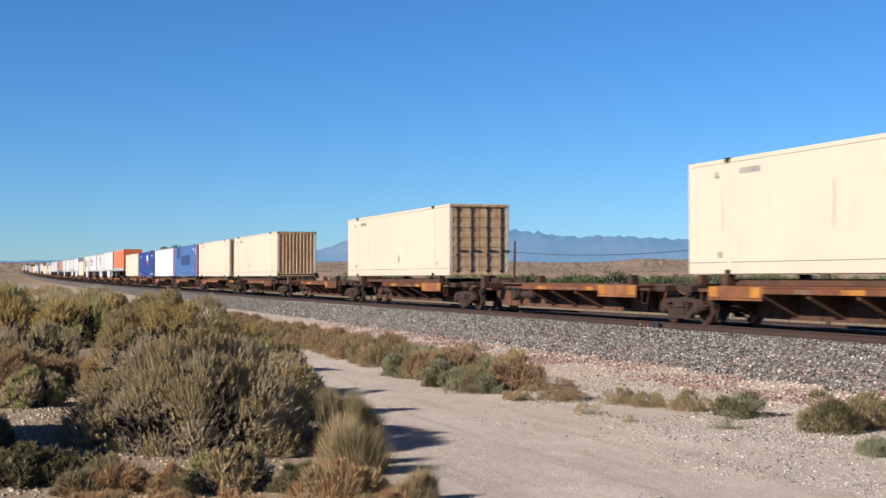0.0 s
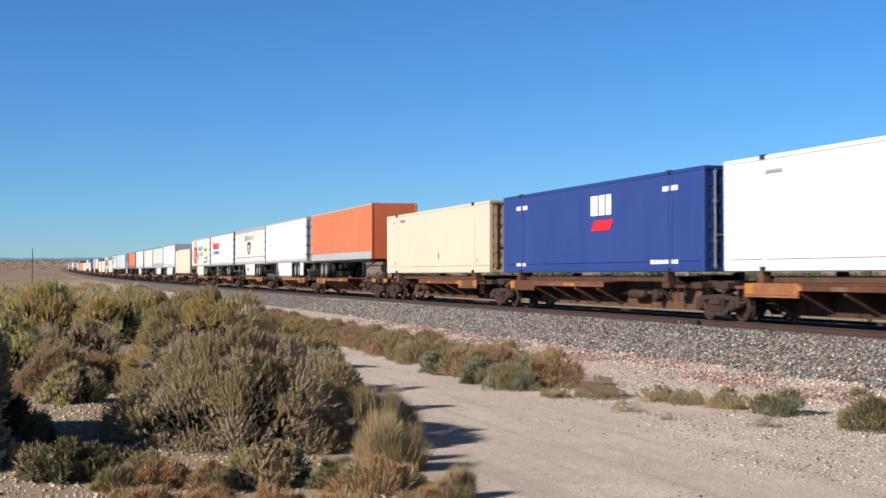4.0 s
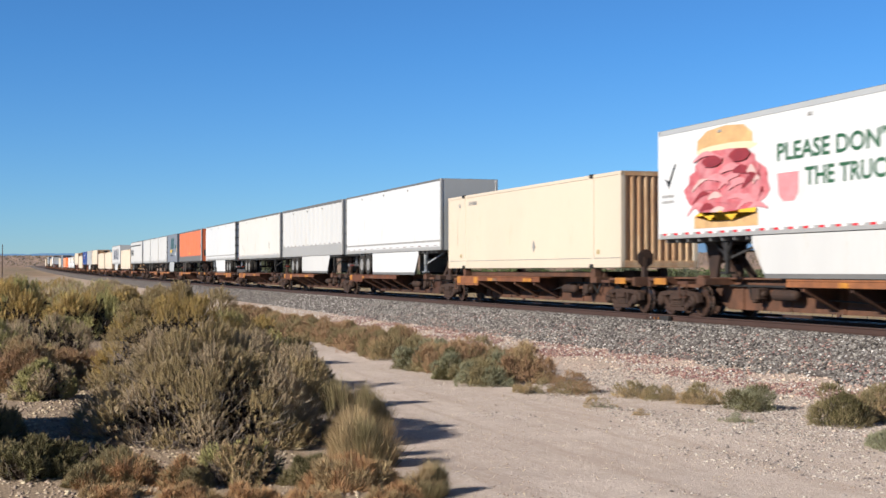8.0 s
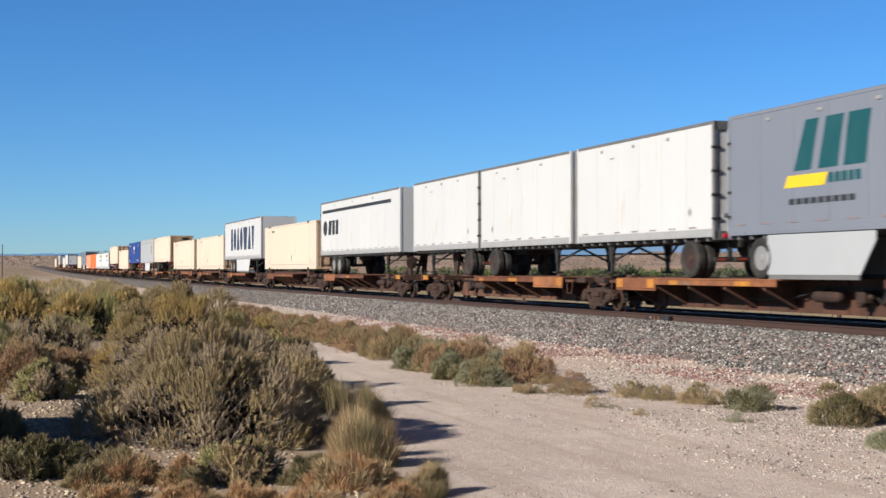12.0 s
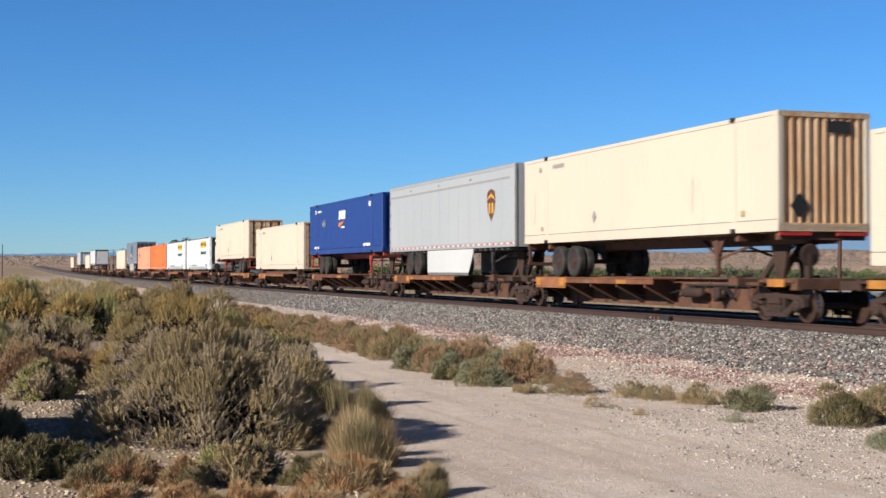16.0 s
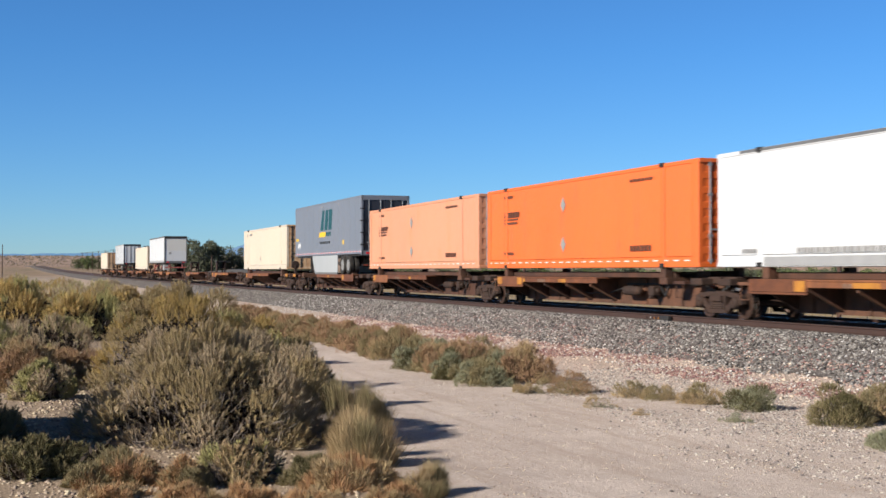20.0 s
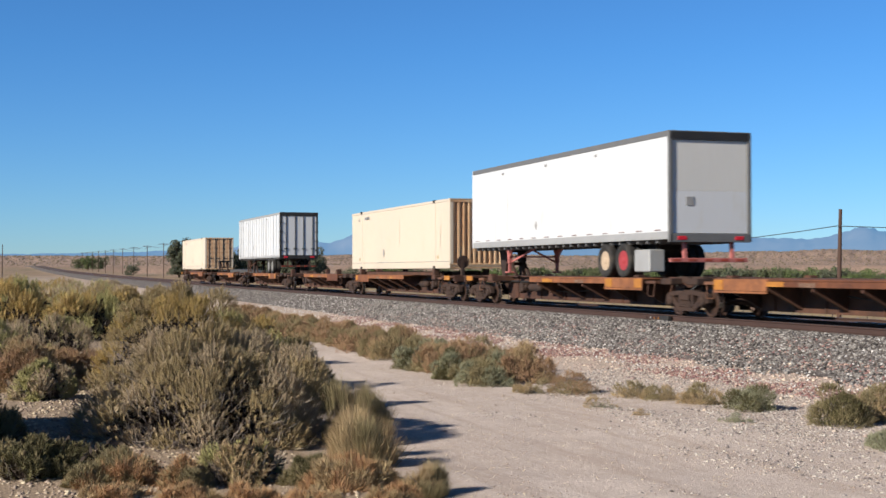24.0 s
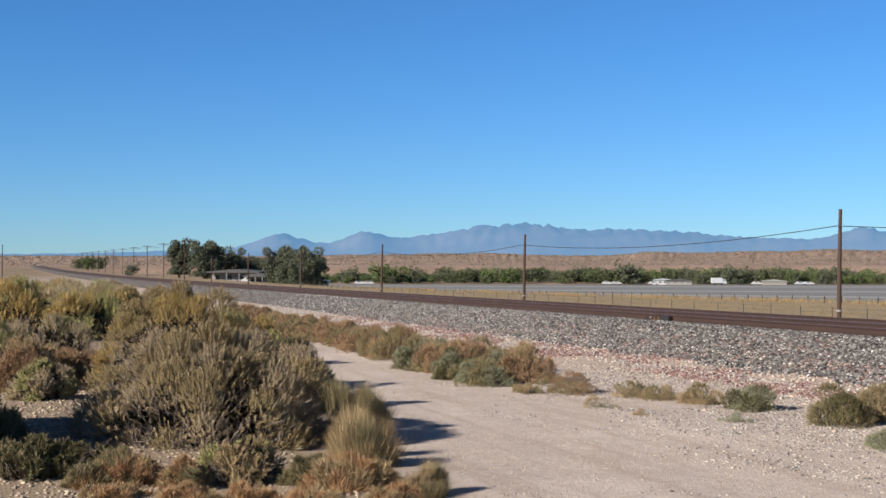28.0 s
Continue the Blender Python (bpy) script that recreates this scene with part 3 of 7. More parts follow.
def side_frame_mesh():
    bm = bmesh.new()
    # top member, arched to the journals
    slab(bm, [(-1.18, 0.40), (-1.14, 0.58), (-0.96, 0.66), (-0.50, 0.70), (0.50, 0.70), (0.96, 0.66), (1.14, 0.58), (1.18, 0.40), (1.02, 0.36), (0.94, 0.52), (0.50, 0.585), (-0.50, 0.585), (-0.94, 0.52), (-1.02, 0.36)], -0.07, 0.07)
    # tension members down to the spring seat
    for d in (-1, 1):
        slab(bm, [(d * 0.98, 0.54), (d * 0.80, 0.56), (d * 0.36, 0.30), (d * 0.36, 0.17), (d * 0.50, 0.17)], -0.08, 0.06)
        slab(bm, [(d * 0.40, 0.28), (d * 0.30, 0.28), (d * 0.30, 0.62), (d * 0.40, 0.62)], -0.09, 0.06)
        lathe(bm, [(0.11, -0.17), (0.15, -0.13), (0.165, -0.06), (0.165, 0.05)], (d * 0.89, 0, 0.42), "y", 14)
        lathe(bm, [(0.025, -0.19), (0.025, -0.16)], (d * 0.89 + 0.06, 0, 0.46), "y", 6)
        lathe(bm, [(0.025, -0.19), (0.025, -0.16)], (d * 0.89 - 0.06, 0, 0.38), "y", 6)
    slab(bm, [(-0.52, 0.15), (0.52, 0.15), (0.46, 0.25), (-0.46, 0.25)], -0.12, 0.08)
    # coil springs under the bolster end
    for sx in (-0.20, -0.07, 0.07, 0.20):
        lathe(bm, [(0.055 + 0.012 * (k % 2), 0.25 + 0.026 * k) for k in range(9)], (sx, -0.07, 0), "z", 8)
    slab(bm, [(-0.29, 0.46), (0.29, 0.46), (0.27, 0.60), (-0.27, 0.60)], -0.16, 0.05)
    me = bpy.data.meshes.new("side_frame")
    bm.to_mesh(me)
    bm.free()
    me.materials.append(truck_iron)
    return me


def bolster_mesh():
    bm = boxes(((-0.28, -1.0, 0.50), (0.28, 1.0, 0.72)), ((-0.12, -0.8, 0.35), (0.12, 0.8, 0.5)), ch=0.03)
    for sx in (-0.89, 0.89):
        lathe(bm, [(0.085, -0.95), (0.085, 0.95)], (sx, 0, 0.42), "y", 10)
    for sx in (-0.45, 0.45):
        beam(bm, (sx, -0.8, 0.40), (sx, 0.8, 0.40), 0.12, 0.16)
    me = bpy.data.meshes.new("bolster")
    bm.to_mesh(me)
    bm.free()
    me.materials.append(truck_iron)
    return me


WHEEL, SIDE_FRAME, BOLSTER = wheel_mesh(), side_frame_mesh(), bolster_mesh()


def add_truck(car, x):
    t = child("truck", BOLSTER, None, car, "four-wheel cast truck, brown with brake dust")
    t.location = (x, 0, -0.065)
    for y, turn in ((-0.98, 0), (0.98, math.pi)):
        s = child("side_frame", SIDE_FRAME, None, t)
        s.location, s.rotation_euler = (0, y, 0), (0, 0, turn)
    for sx in (-0.89, 0.89):
        for y, turn in ((-0.72, 0), (0.72, math.pi)):
            w = child("wheel", WHEEL, None, t)
            w.location, w.rotation_euler = (sx, y, 0.42), (0, 0, turn)
    return t


def hitch_stand(car, x, s, up=True):
    """Trailer hitch: a leaning frame with a plate on top; s: side to which its strut leans."""
    if not up:
        bm = bmesh.new()
        slab(bm, [(x - 0.4, DECK + 0.04), (x + 0.4, DECK + 0.04), (x + 0.34, DECK + 0.2), (x - 0.34, DECK + 0.2)], -0.44, 0.44)
        h = part("hitch", bm, truck_iron, car, "folded hitch")
        for y in (-0.3, 0.3):
            part("strut", beam(bmesh.new(), (x - s * 1.3, y, DECK + 0.02), (x, y, DECK + 0.10), 0.10, 0.12), truck_iron, h)
        return h
    bm = slab(bmesh.new(), [(x - 0.42, 1.98), (x - 0.34, 1.90), (x + 0.34, 1.90), (x + 0.42, 1.98), (x + 0.36, 2.04), (x - 0.36, 2.04)], -0.46, 0.46)
    h = part("hitch", bm, black_iron, car, "raised trailer hitch stand")
    for y in (-0.30, 0.30):
        part("leg", slab(bmesh.new(), [(x - 0.16, DECK), (x + 0.16, DECK), (x + 0.40, 1.90), (x - 0.40, 1.90)], y * 1.2 - 0.05, y * 1.2 + 0.05), truck_iron, h)
        part("strut", beam(bmesh.new(), (x - s * 1.0, y * 0.9, DECK), (x - s * 0.05, y * 0.8, 1.84), 0.09, 0.16), truck_iron, h)
    part("crossbar", beam(bmesh.new(), (x, -0.34, 1.45), (x, 0.34, 1.45), 0.10, 0.12), truck_iron, h)
    return h


def spine_car(kind, hitch, first, last, seed, loaded):
    """One platform of an articulated spine car. kind L or R: the end at which the wheel ledges lie; first and last platforms end in a coupler."""
    r = random.Random(seed)
    s = 1 if kind == "R" else -1
    car = empty("spine_car", "rusty brown spine flatcar with orange wheel ledges", "flatcar", "flatcars of the train")
    a, b = (-PITCH / 2 + 0.5, PITCH / 2 - 0.5)
    if last:
        a = -9.0
    if first:
        b = 9.0
    # centre sill, deep in the middle and raised over the trucks
    bm = bmesh.new()
    slab(bm, [(a, 0.72), (-7.2, 0.70), (-6.2, 0.16), (6.2, 0.16), (7.2, 0.70), (b, 0.72), (b, 0.96), (a, 0.96)], -0.36, 0.36)
    for x in (-5.4, -3.2, -1.0, 1.2, 3.4, 5.6):
        slab(bm, [(x - 0.03, 0.18), (x + 0.03, 0.18), (x + 0.03, 0.95), (x - 0.03, 0.95)], -0.40, 0.40)
    slab(bm, [(a, 0.955), (b, 0.955), (b, 1.0), (a, 1.0)], -0.52, 0.52)
    part("centre_sill", bm, car_brown, car)
    # wheel ledges
    x0, x1 = (-1.9, 6.7) if s > 0 else (-6.7, 1.9)
    for y in (-1, 1):
        bm = bmesh.new()
        lo, hi = sorted((y * 0.62, y * 1.36))
        box(bm, (x0, lo, DECK - 0.05), (x1, hi, DECK), 0.01)
        e = y * 1.36
        box(bm, (x0, min(e, e - y * 0.05), DECK - 0.19), (x1, max(e, e - y * 0.05), DECK - 0.052), 0.012)
        ledge = part("wheel_ledge", bm, car_orange, car, "long rusty orange ledge for trailer wheels")
        xe = x1 if s > 0 else x0
        e2 = y * 1.372
        part("end_plate", boxes(((min(xe, xe - s * 2.5), min(e2, e2 - y * 0.022), DECK - 0.30), (max(xe, xe - s * 2.5), max(e2, e2 - y * 0.022), DECK - 0.004)),
                                        ((min(xe, xe - s * 2.5), min(e2 + y * 0.012, e2 - y * 0.03), DECK - 0.36), (max(xe, xe - s * 2.5), max(e2 + y * 0.012, e2 - y * 0.03), DECK - 0.305)), ch=0.006), car_orange, ledge, "deeper orange plate at the end of the ledge")
        if y < 0:
            for px in (xe - s * 0.25, xe - s * 2.2):
                if r.random() < 0.65:
                    part("paint_patch", boxes(((px - 0.22, -1.384, DECK - 0.28), (px + 0.22, -1.3735, DECK - 0.03))), ledge_yellow, ledge, "worn yellow-orange paint patch")
            n = r.choice((1, 2, 2, 3))
            for i in range(n):
                px = x0 + (x1 - x0) * (i + r.uniform(0.15, 0.5)) / n
                w = r.uniform(0.3, 1.0)
                bm = boxes(((px, -1.368, DECK - 0.18), (min(px + w, x1 - 0.05), -1.362, DECK - 0.06)))
                part("paint_patch", bm, ledge_yellow, ledge, "worn yellow-orange paint patch")
            bm = bmesh.new()
            tx = x0 + (x1 - x0) * 0.45
            for i in range(4):
                box(bm, (tx + i * 0.17, -1.367, DECK - 0.18), (tx + 0.11 + i * 0.17, -1.362, DECK - 0.08))
            tagged(part("marking", bm, faded_mark, ledge, "faded reporting mark bars"), kind="stuff")
        for i in range(5):
            px = x0 + 0.6 + i * (x1 - x0 - 1.2) / 4
            bm = bmesh.new()
            slab(bm, [(px - 0.05, 0), (px + 0.05, 0), (px + 0.05, 1), (px - 0.05, 1)], 0, 1)
            for v in bm.verts:
                t = v.co.y
                v.co.z = (0.22 + 0.48 * t if v.co.z < 0.5 else 0.93)
                v.co.y = y * (0.36 + 0.94 * t)
            bmesh.ops.recalc_face_normals(bm, faces=bm.faces[:])
            part("outrigger", bm, car_brown, car)
    # bearers under a container, at the forty-foot posts; folded down where a trailer rides
    stub = 1.06 if hitch else 1.265
    for x in (-6.1, 6.1):
        bm = boxes(((x - 0.22, -1.27, 0.80), (x + 0.22, 1.27, 0.99)), ((x - 0.13, -1.27, 0.98), (x + 0.13, -1.02, stub)), ((x - 0.13, 1.02, 0.98), (x + 0.13, 1.27, stub)), ch=0.015)
        part("container_bearer", bm, car_brown, car)
    # beams added to close the lower part of the gap with dark
    if loaded:
        for y in (-1, 1):
            lo, hi = sorted((y * 0.86, y * 0.98))
            part("container_sill", boxes(((-6.3, lo, 0.985), (6.3, hi, 1.15)), ch=0.008), car_brown, car, "dark beam added to fill the gap under a container")
    # brake gear
    bm = bmesh.new()
    rx = -s * 3.0
    lathe(bm, [(0.05, -0.55), (0.10, -0.52), (0.14, -0.42), (0.14, 0.42), (0.10, 0.52), (0.05, 0.55)], (rx, -0.66, 0.58), "x", 14)
    for dx in (-0.35, 0.35):
        beam(bm, (rx + dx, -0.72, 0.60), (rx + dx, -0.3, 0.80), 0.05, 0.05)
    part("air_reservoir", bm, truck_iron, car, "brown air reservoir")
    bm = bmesh.new()
    beam(bm, (-s * 7.0, -0.45, 0.80), (-s * 2.2, -0.45, 0.78), 0.05, 0.05)
    beam(bm, (-s * 5.0, -0.46, 0.80), (-s * 4.8, -0.5, 0.45), 0.05, 0.05)
    beam(bm, (-s * 4.8, -0.5, 0.45), (-s * 4.4, -0.46, 0.75), 0.05, 0.05)
    part("brake_pipe", bm, black_iron, car)
    bm = boxes(((-s * 4.3 - 0.16, -0.74, 0.44), (-s * 4.3 + 0.16, -0.40, 0.74)), ((-s * 4.3 - 0.07, -0.78, 0.36), (-s * 4.3 + 0.07, -0.50, 0.46)), ch=0.03)
    lathe(bm, [(0.05, -0.06), (0.09, 0.0), (0.05, 0.06)], (-s * 4.3 + 0.24, -0.60, 0.60), "x", 10)
    part("brake_valve", bm, truck_iron, car, "dirty brown brake valve")
    bm = bmesh.new()
    tube(bm, [(-s * 2.6, -0.5, 0.74), (-s * 1.4, -0.62, 0.50), (s * 0.2, -0.62, 0.46), (s * 2.2, -0.5, 0.60)], [0.022] * 4, 6)
    part("brake_rod", bm, black_iron, car)
    for sx in (-7.05, 7.05):
        bm = bmesh.new()
        tube(bm, [(sx - 0.2, -1.24, 0.86), (sx - 0.18, -1.27, 0.46), (sx + 0.18, -1.27, 0.46), (sx + 0.2, -1.24, 0.86)], [0.018] * 4, 6)
        box(bm, (sx - 0.3, -1.28, 0.82), (sx + 0.3, -0.36, 0.90))
        part("stirrup_step", bm, car_brown, car, "bent bar step under a bracket")
    hitch_stand(car, -s * 6.9, -s, hitch)
    # ends
    for end, is_end in ((1, first), (-1, last)):
        if is_end:
            bm = boxes(((end * 8.9, -1.30, 0.74), (end * 9.02, 1.30, 1.0)), ((end * 8.0 - 0.6, -1.34, 0.90), (end * 8.9, -0.9, 0.97)), ((end * 8.0 - 0.6, 0.9, 0.90), (end * 8.9, 1.34, 0.97)), ch=0.01)
            part("end_sill", bm, car_brown, car)
            bm = boxes(((end * 8.2 - 0.35, -1.36, 0.80), (end * 8.2 + 0.35, -1.33, 0.98)))
            part("step_plate", bm, ledge_yellow, car, "yellow-orange end step plate")
            bm = bmesh.new()
            slab(bm, [(end * 9.0, 0.72), (end * 9.62, 0.74), (end * 9.72, 0.82), (end * 9.62, 0.94), (end * 9.0, 0.94)], -0.13, 0.13)
            part("coupler", bm, truck_iron, car)
            if end > 0:
                bm = bmesh.new()
                lathe(bm, [(0.24, -0.02), (0.27, 0.0), (0.24, 0.02)], (end * 8.95, -0.9, 1.55), "x", 16)
                beam(bm, (end * 8.9, -0.9, 1.0), (end * 8.9, -0.9, 1.6), 0.12, 0.2)
                part("hand_brake", bm, truck_iron, car, "brake wheel on a post")
        else:
            bm = boxes(((end * 8.0, -0.95, 0.84), (end * 8.6, 0.95, 1.02)), ((end * 7.7, -1.30, 0.80), (end * 8.3, -0.95, 0.98)), ch=0.02)
            part("articulation", bm, truck_iron, car)
            bm = bmesh.new()
            tube(bm, [(end * 7.4, -0.62, 0.86), (end * 7.7, -0.74, 0.62), (end * 8.1, -0.78, 0.50), (end * 8.45, -0.72, 0.66), (end * 8.6, -0.6, 0.82)], [0.03] * 5, 6)
            part("air_hose", bm, black_iron, car, "sagging black air hose")
    add_truck(car, 7.75 if first else PITCH / 2)
    if last:
        add_truck(car, -7.75)
    return car


# ---------------- train: containers ----------------
BOX_L, BOX_W, BOX_H = 16.15, 2.59, 2.90
KEEP = {}


def keep(key, make):
    if key not in KEEP:
        KEEP[key] = make()
    return KEEP[key]


def data_of(bm, *mats):
    me = bpy.data.meshes.new("part")
    bm.to_mesh(me)
    bm.free()
    for m in mats:
        me.materials.append(m)
    return me


def container_shell(paint, base, doors_lead, ribs_side, worn, casting):
    """The repeated meshes of a 53-foot container, floor at base."""
    z0, z1, hl, hw = base, base + BOX_H, BOX_L / 2, BOX_W / 2

    def side(y):
        bm = bmesh.new()
        f = 1 if y < 0 else -1
        yy = y - f * 0.0
        ribbed(bm, -hl + 0.12, hl - 0.12, yy + f * 0.012, z0 + 0.30, z1 - 0.10, ribs_side, f * (0.010 if ribs_side > 60 else 0.03), "y")
        box(bm, (-hl, min(yy, yy + f * 0.06), z0), (hl, max(yy, yy + f * 0.06), z0 + 0.285), 0.01)
        box(bm, (-hl, min(yy, yy + f * 0.06), z1 - 0.11), (hl, max(yy, yy + f * 0.06), z1 - 0.004), 0.01)
        return data_of(bm, paint)

    def corner(sx):
        return [data_of(boxes(((sx - 0.09, y * hw - 0.08 - y * 0.076, z0), (sx + 0.09, y * hw + 0.08 - y * 0.076, z1)), ch=0.015), paint) for y in (-1, 1)]

    def post(sx):
        return [data_of(boxes(((sx - 0.10, y * hw - 0.045 - y * 0.035, z0 + 0.002), (sx + 0.10, y * hw + 0.045 - y * 0.035, z1 - 0.02)), ch=0.012), paint) for y in (-1, 1)]

    def castings():
        items = []
        for sx in (-6.06, 6.06):
            for y in (-1, 1):
                for z in (z0 - 0.005, z1 - 0.10):
                    items.append(((sx - 0.085, y * hw - 0.075 + y * 0.0, z), (sx + 0.085, y * hw + 0.075 - 0.06 * (1 if y > 0 else 0), z + 0.115)))
        return [data_of(boxes(it, ch=0.01), casting) for it in items]

    def roof():
        bm = boxes(((-hl, -hw + 0.01, z1 - 0.05), (hl, hw - 0.01, z1)), ((-hl, -hw + 0.02, z0 + 0.05), (hl, hw - 0.02, z0 + 0.15)))
        return data_of(bm, paint)

    def plain_end(sx):
        bm = bmesh.new()
        ribbed(bm, -hw + 0.14, hw - 0.14, sx * (hl - 0.015), z0 + 0.20, z1 - 0.14, 10, -sx * 0.07, "x")
        box(bm, (sx * hl - 0.05 - sx * 0.05, -hw, z0), (sx * hl + 0.05 - sx * 0.05, hw, z0 + 0.21), 0.01)
        box(bm, (sx * hl - 0.05 - sx * 0.05, -hw, z1 - 0.15), (sx * hl + 0.05 - sx * 0.05, hw, z1), 0.01)
        return data_of(bm, worn)

    def door(sx, y0, y1):
        xa, xb, xr = hl - 0.09, hl - 0.016, hl - 0.002
        line = [(xa, z0 + 0.12), (xb, z0 + 0.12)]
        for i in range(6):
            zz = z0 + 0.34 + i * 0.40
            line += [(xb, zz), (xr, zz + 0.02), (xr, zz + 0.19), (xb, zz + 0.21)]
        line += [(xb, z1 - 0.12), (xa, z1 - 0.12)]
        bm = slab(bmesh.new(), [(sx * x, z) for x, z in line], y0, y1)
        return data_of(bm, worn)

    def frame_end(sx):
        return [data_of(boxes(((sx * hl - 0.06, -hw, z), (sx * hl + 0.06 - sx * 0.03, hw, z + 0.115)), ch=0.01), cream_dark if worn is cream_dark else worn) for z in (z0, z1 - 0.115)]

    def rod(sx, y):
        bm = bmesh.new()
        lathe(bm, [(0.028, z0 + 0.08), (0.028, z1 - 0.08)], (sx * (hl + 0.01), y, 0), "z", 8)
        for z in (z0 + 0.14, z0 + 0.8, z0 + 1.9, z1 - 0.2):
            box(bm, (sx * (hl + 0.01) - 0.035, y - 0.06, z), (sx * (hl + 0.01) + 0.02, y + 0.06, z + 0.07))
        box(bm, (sx * (hl + 0.02) - 0.02, y - 0.02, z0 + 0.98), (sx * (hl + 0.02) + 0.02, y + 0.40, z0 + 1.03))
        return data_of(bm, black_iron if worn is cream_dark else grey_steel)

    dsx = 1 if doors_lead else -1
    out = [("side_wall", side(-hw), ""), ("side_wall", side(hw), ""), ("roof", roof(), "")]
    out += [("corner_casting", me, "dark lifting casting") for me in castings()]
    for sx in (-hl + 0.09, hl - 0.09):
        out += [("corner_post", me, "") for me in corner(sx)]
    for sx in (-6.06, 6.06):
        out += [("lifting_post", me, "") for me in post(sx)]
    out.append(("end_wall", plain_end(-dsx), "corrugated end wall with rust streaks" if worn is cream_dark else "corrugated end wall"))
    out.append(("door", door(dsx, -hw + 0.10, -0.015), "rust-stained door" if worn is cream_dark else "steel door"))
    out.append(("door", door(dsx, 0.015, hw - 0.10), "rust-stained door" if worn is cream_dark else "steel door"))
    out += [("door_header", me, "") for me in frame_end(dsx)]
    for y in (-0.95, -0.35, 0.35, 0.95):
        out.append(("lock_rod", rod(dsx, y), ""))
    return out


def container(label, paint, base=1.28, doors_lead=True, ribs=90, worn=None, group="freight containers on the train", casting=None):
    ob = empty("container", label, "container", group)
    worn = worn or paint
    casting = casting or black_iron
    for name, me, lab in keep(("c", paint.name, base, doors_lead, ribs, worn.name), lambda: container_shell(paint, base, doors_lead, ribs, worn, casting)):
        child(name, me, None, ob, lab)
    return ob


SIDE = -BOX_W / 2


def cream_container(base=1.28, doors_lead=True, mark=0.5, extra=""):
    ob = container("cream painted steel container" + (extra or (" with rust-stained doors" if doors_lead else " with a rust-streaked corrugated end")), cream, base, doors_lead, 90, cream_dark)
    z0, z1 = base, base + BOX_H
    decal("seam", [rect(-BOX_L / 2 + 0.02, z0 + 0.288, BOX_L / 2 - 0.02, z0 + 0.306)], SIDE + 0.002, ink_grey, ob, "dark seam above the bottom rail")
    decal("placard", [diamond(mark, z0 + 0.75, 0.14, 1.5)], SIDE + 0.004, ink_grey, ob, "grey diamond placard holder")
    decal("marking", [rect(-5.55 + i * 0.19, z1 - 0.42, -5.43 + i * 0.19, z1 - 0.28) for i in range(5)] + [rect(-6.75, z1 - 0.46, -6.5, z1 - 0.40), rect(-6.72, z1 - 0.40, -6.60, z1 - 0.30)],
          SIDE + 0.004, ink_grey, ob, "faded number bars")
    q = random.Random(int(mark * 100) + 7)
    for i in range(2):
        sx, sz = q.uniform(-7.6, 7.2), q.uniform(z0 + 0.5, z0 + 1.2)
        decal("scuff", [[(sx, sz), (sx + 0.018, sz), (sx + 0.03, sz + q.uniform(0.6, 1.4)), (sx + 0.01, sz + 0.9)]], SIDE + 0.003, scuff_paint, ob, "rubbed vertical streak")
    decal("stencil", [rect(-6.6, z0 + 0.42, -6.42, z0 + 0.56), rect(6.38, z0 + 0.42, 6.58, z0 + 0.56)], SIDE + 0.004, faded_stencil, ob)
    return ob


def chassis(label, paint, sgn, parent_base=0.97):
    """A container chassis: rails, bolsters, landing gear and a tandem of dual wheels; sgn: end of the wheels."""
    ob = empty("container_chassis", label, "chassis", "chassis on the train")
    bm = bmesh.new()
    for y in (-0.42, 0.42):
        box(bm, (-7.95, y - 0.06, 1.84), (7.95, y + 0.06, 2.10), 0.01)
    for x in (-7.9, -6.06, -2.5, 0, 2.5, 6.06, 7.9):
        w = 1.22 if abs(x) > 6 else 0.42
        box(bm, (x - 0.08, -w, 1.92), (x + 0.08, w, 2.115), 0.01)
    part("frame", bm, paint, ob)
    bm = bmesh.new()
    for y in (-1.15, 1.15):
        box(bm, (sgn * 7.9 - 0.05, y - 0.05, 1.40), (sgn * 7.9 + 0.05, y + 0.05, 1.95), 0.01)
    box(bm, (sgn * 7.9 - 0.06, -1.25, 1.36), (sgn * 7.9 + 0.06, 1.25, 1.48), 0.01)
    part("bumper", bm, paint, ob)
    landing_gear(ob, -sgn * 4.7, 2.0, paint)
    tandem(ob, sgn * 4.6, wheel_steel, paint)
    return ob


# ---------------- train: trailers ----------------
def tyre_mesh():
    bm = bmesh.new()
    lathe(bm, [(0.30, -0.10), (0.42, -0.135), (0.49, -0.12), (0.51, -0.08), (0.51, 0.08), (0.49, 0.12), (0.42, 0.135), (0.30, 0.10)], (0, 0, 0), "y", 26)
    return data_of(bm, rubber)


def rim_mesh(m):
    bm = bmesh.new()
    lathe(bm, [(0.30, -0.105), (0.27, -0.06), (0.22, 0.02), (0.16, 0.03), (0.13, -0.04), (0.10, -0.12), (0.05, -0.13)], (0, 0, 0), "y", 22)
    for i in range(8):
        a = i * math.pi / 4
        lathe(bm, [(0.03, -0.02), (0.03, 0.03)], (0.19 * math.cos(a), 0.0, 0.19 * math.sin(a)), "y", 6)
    return data_of(bm, m)


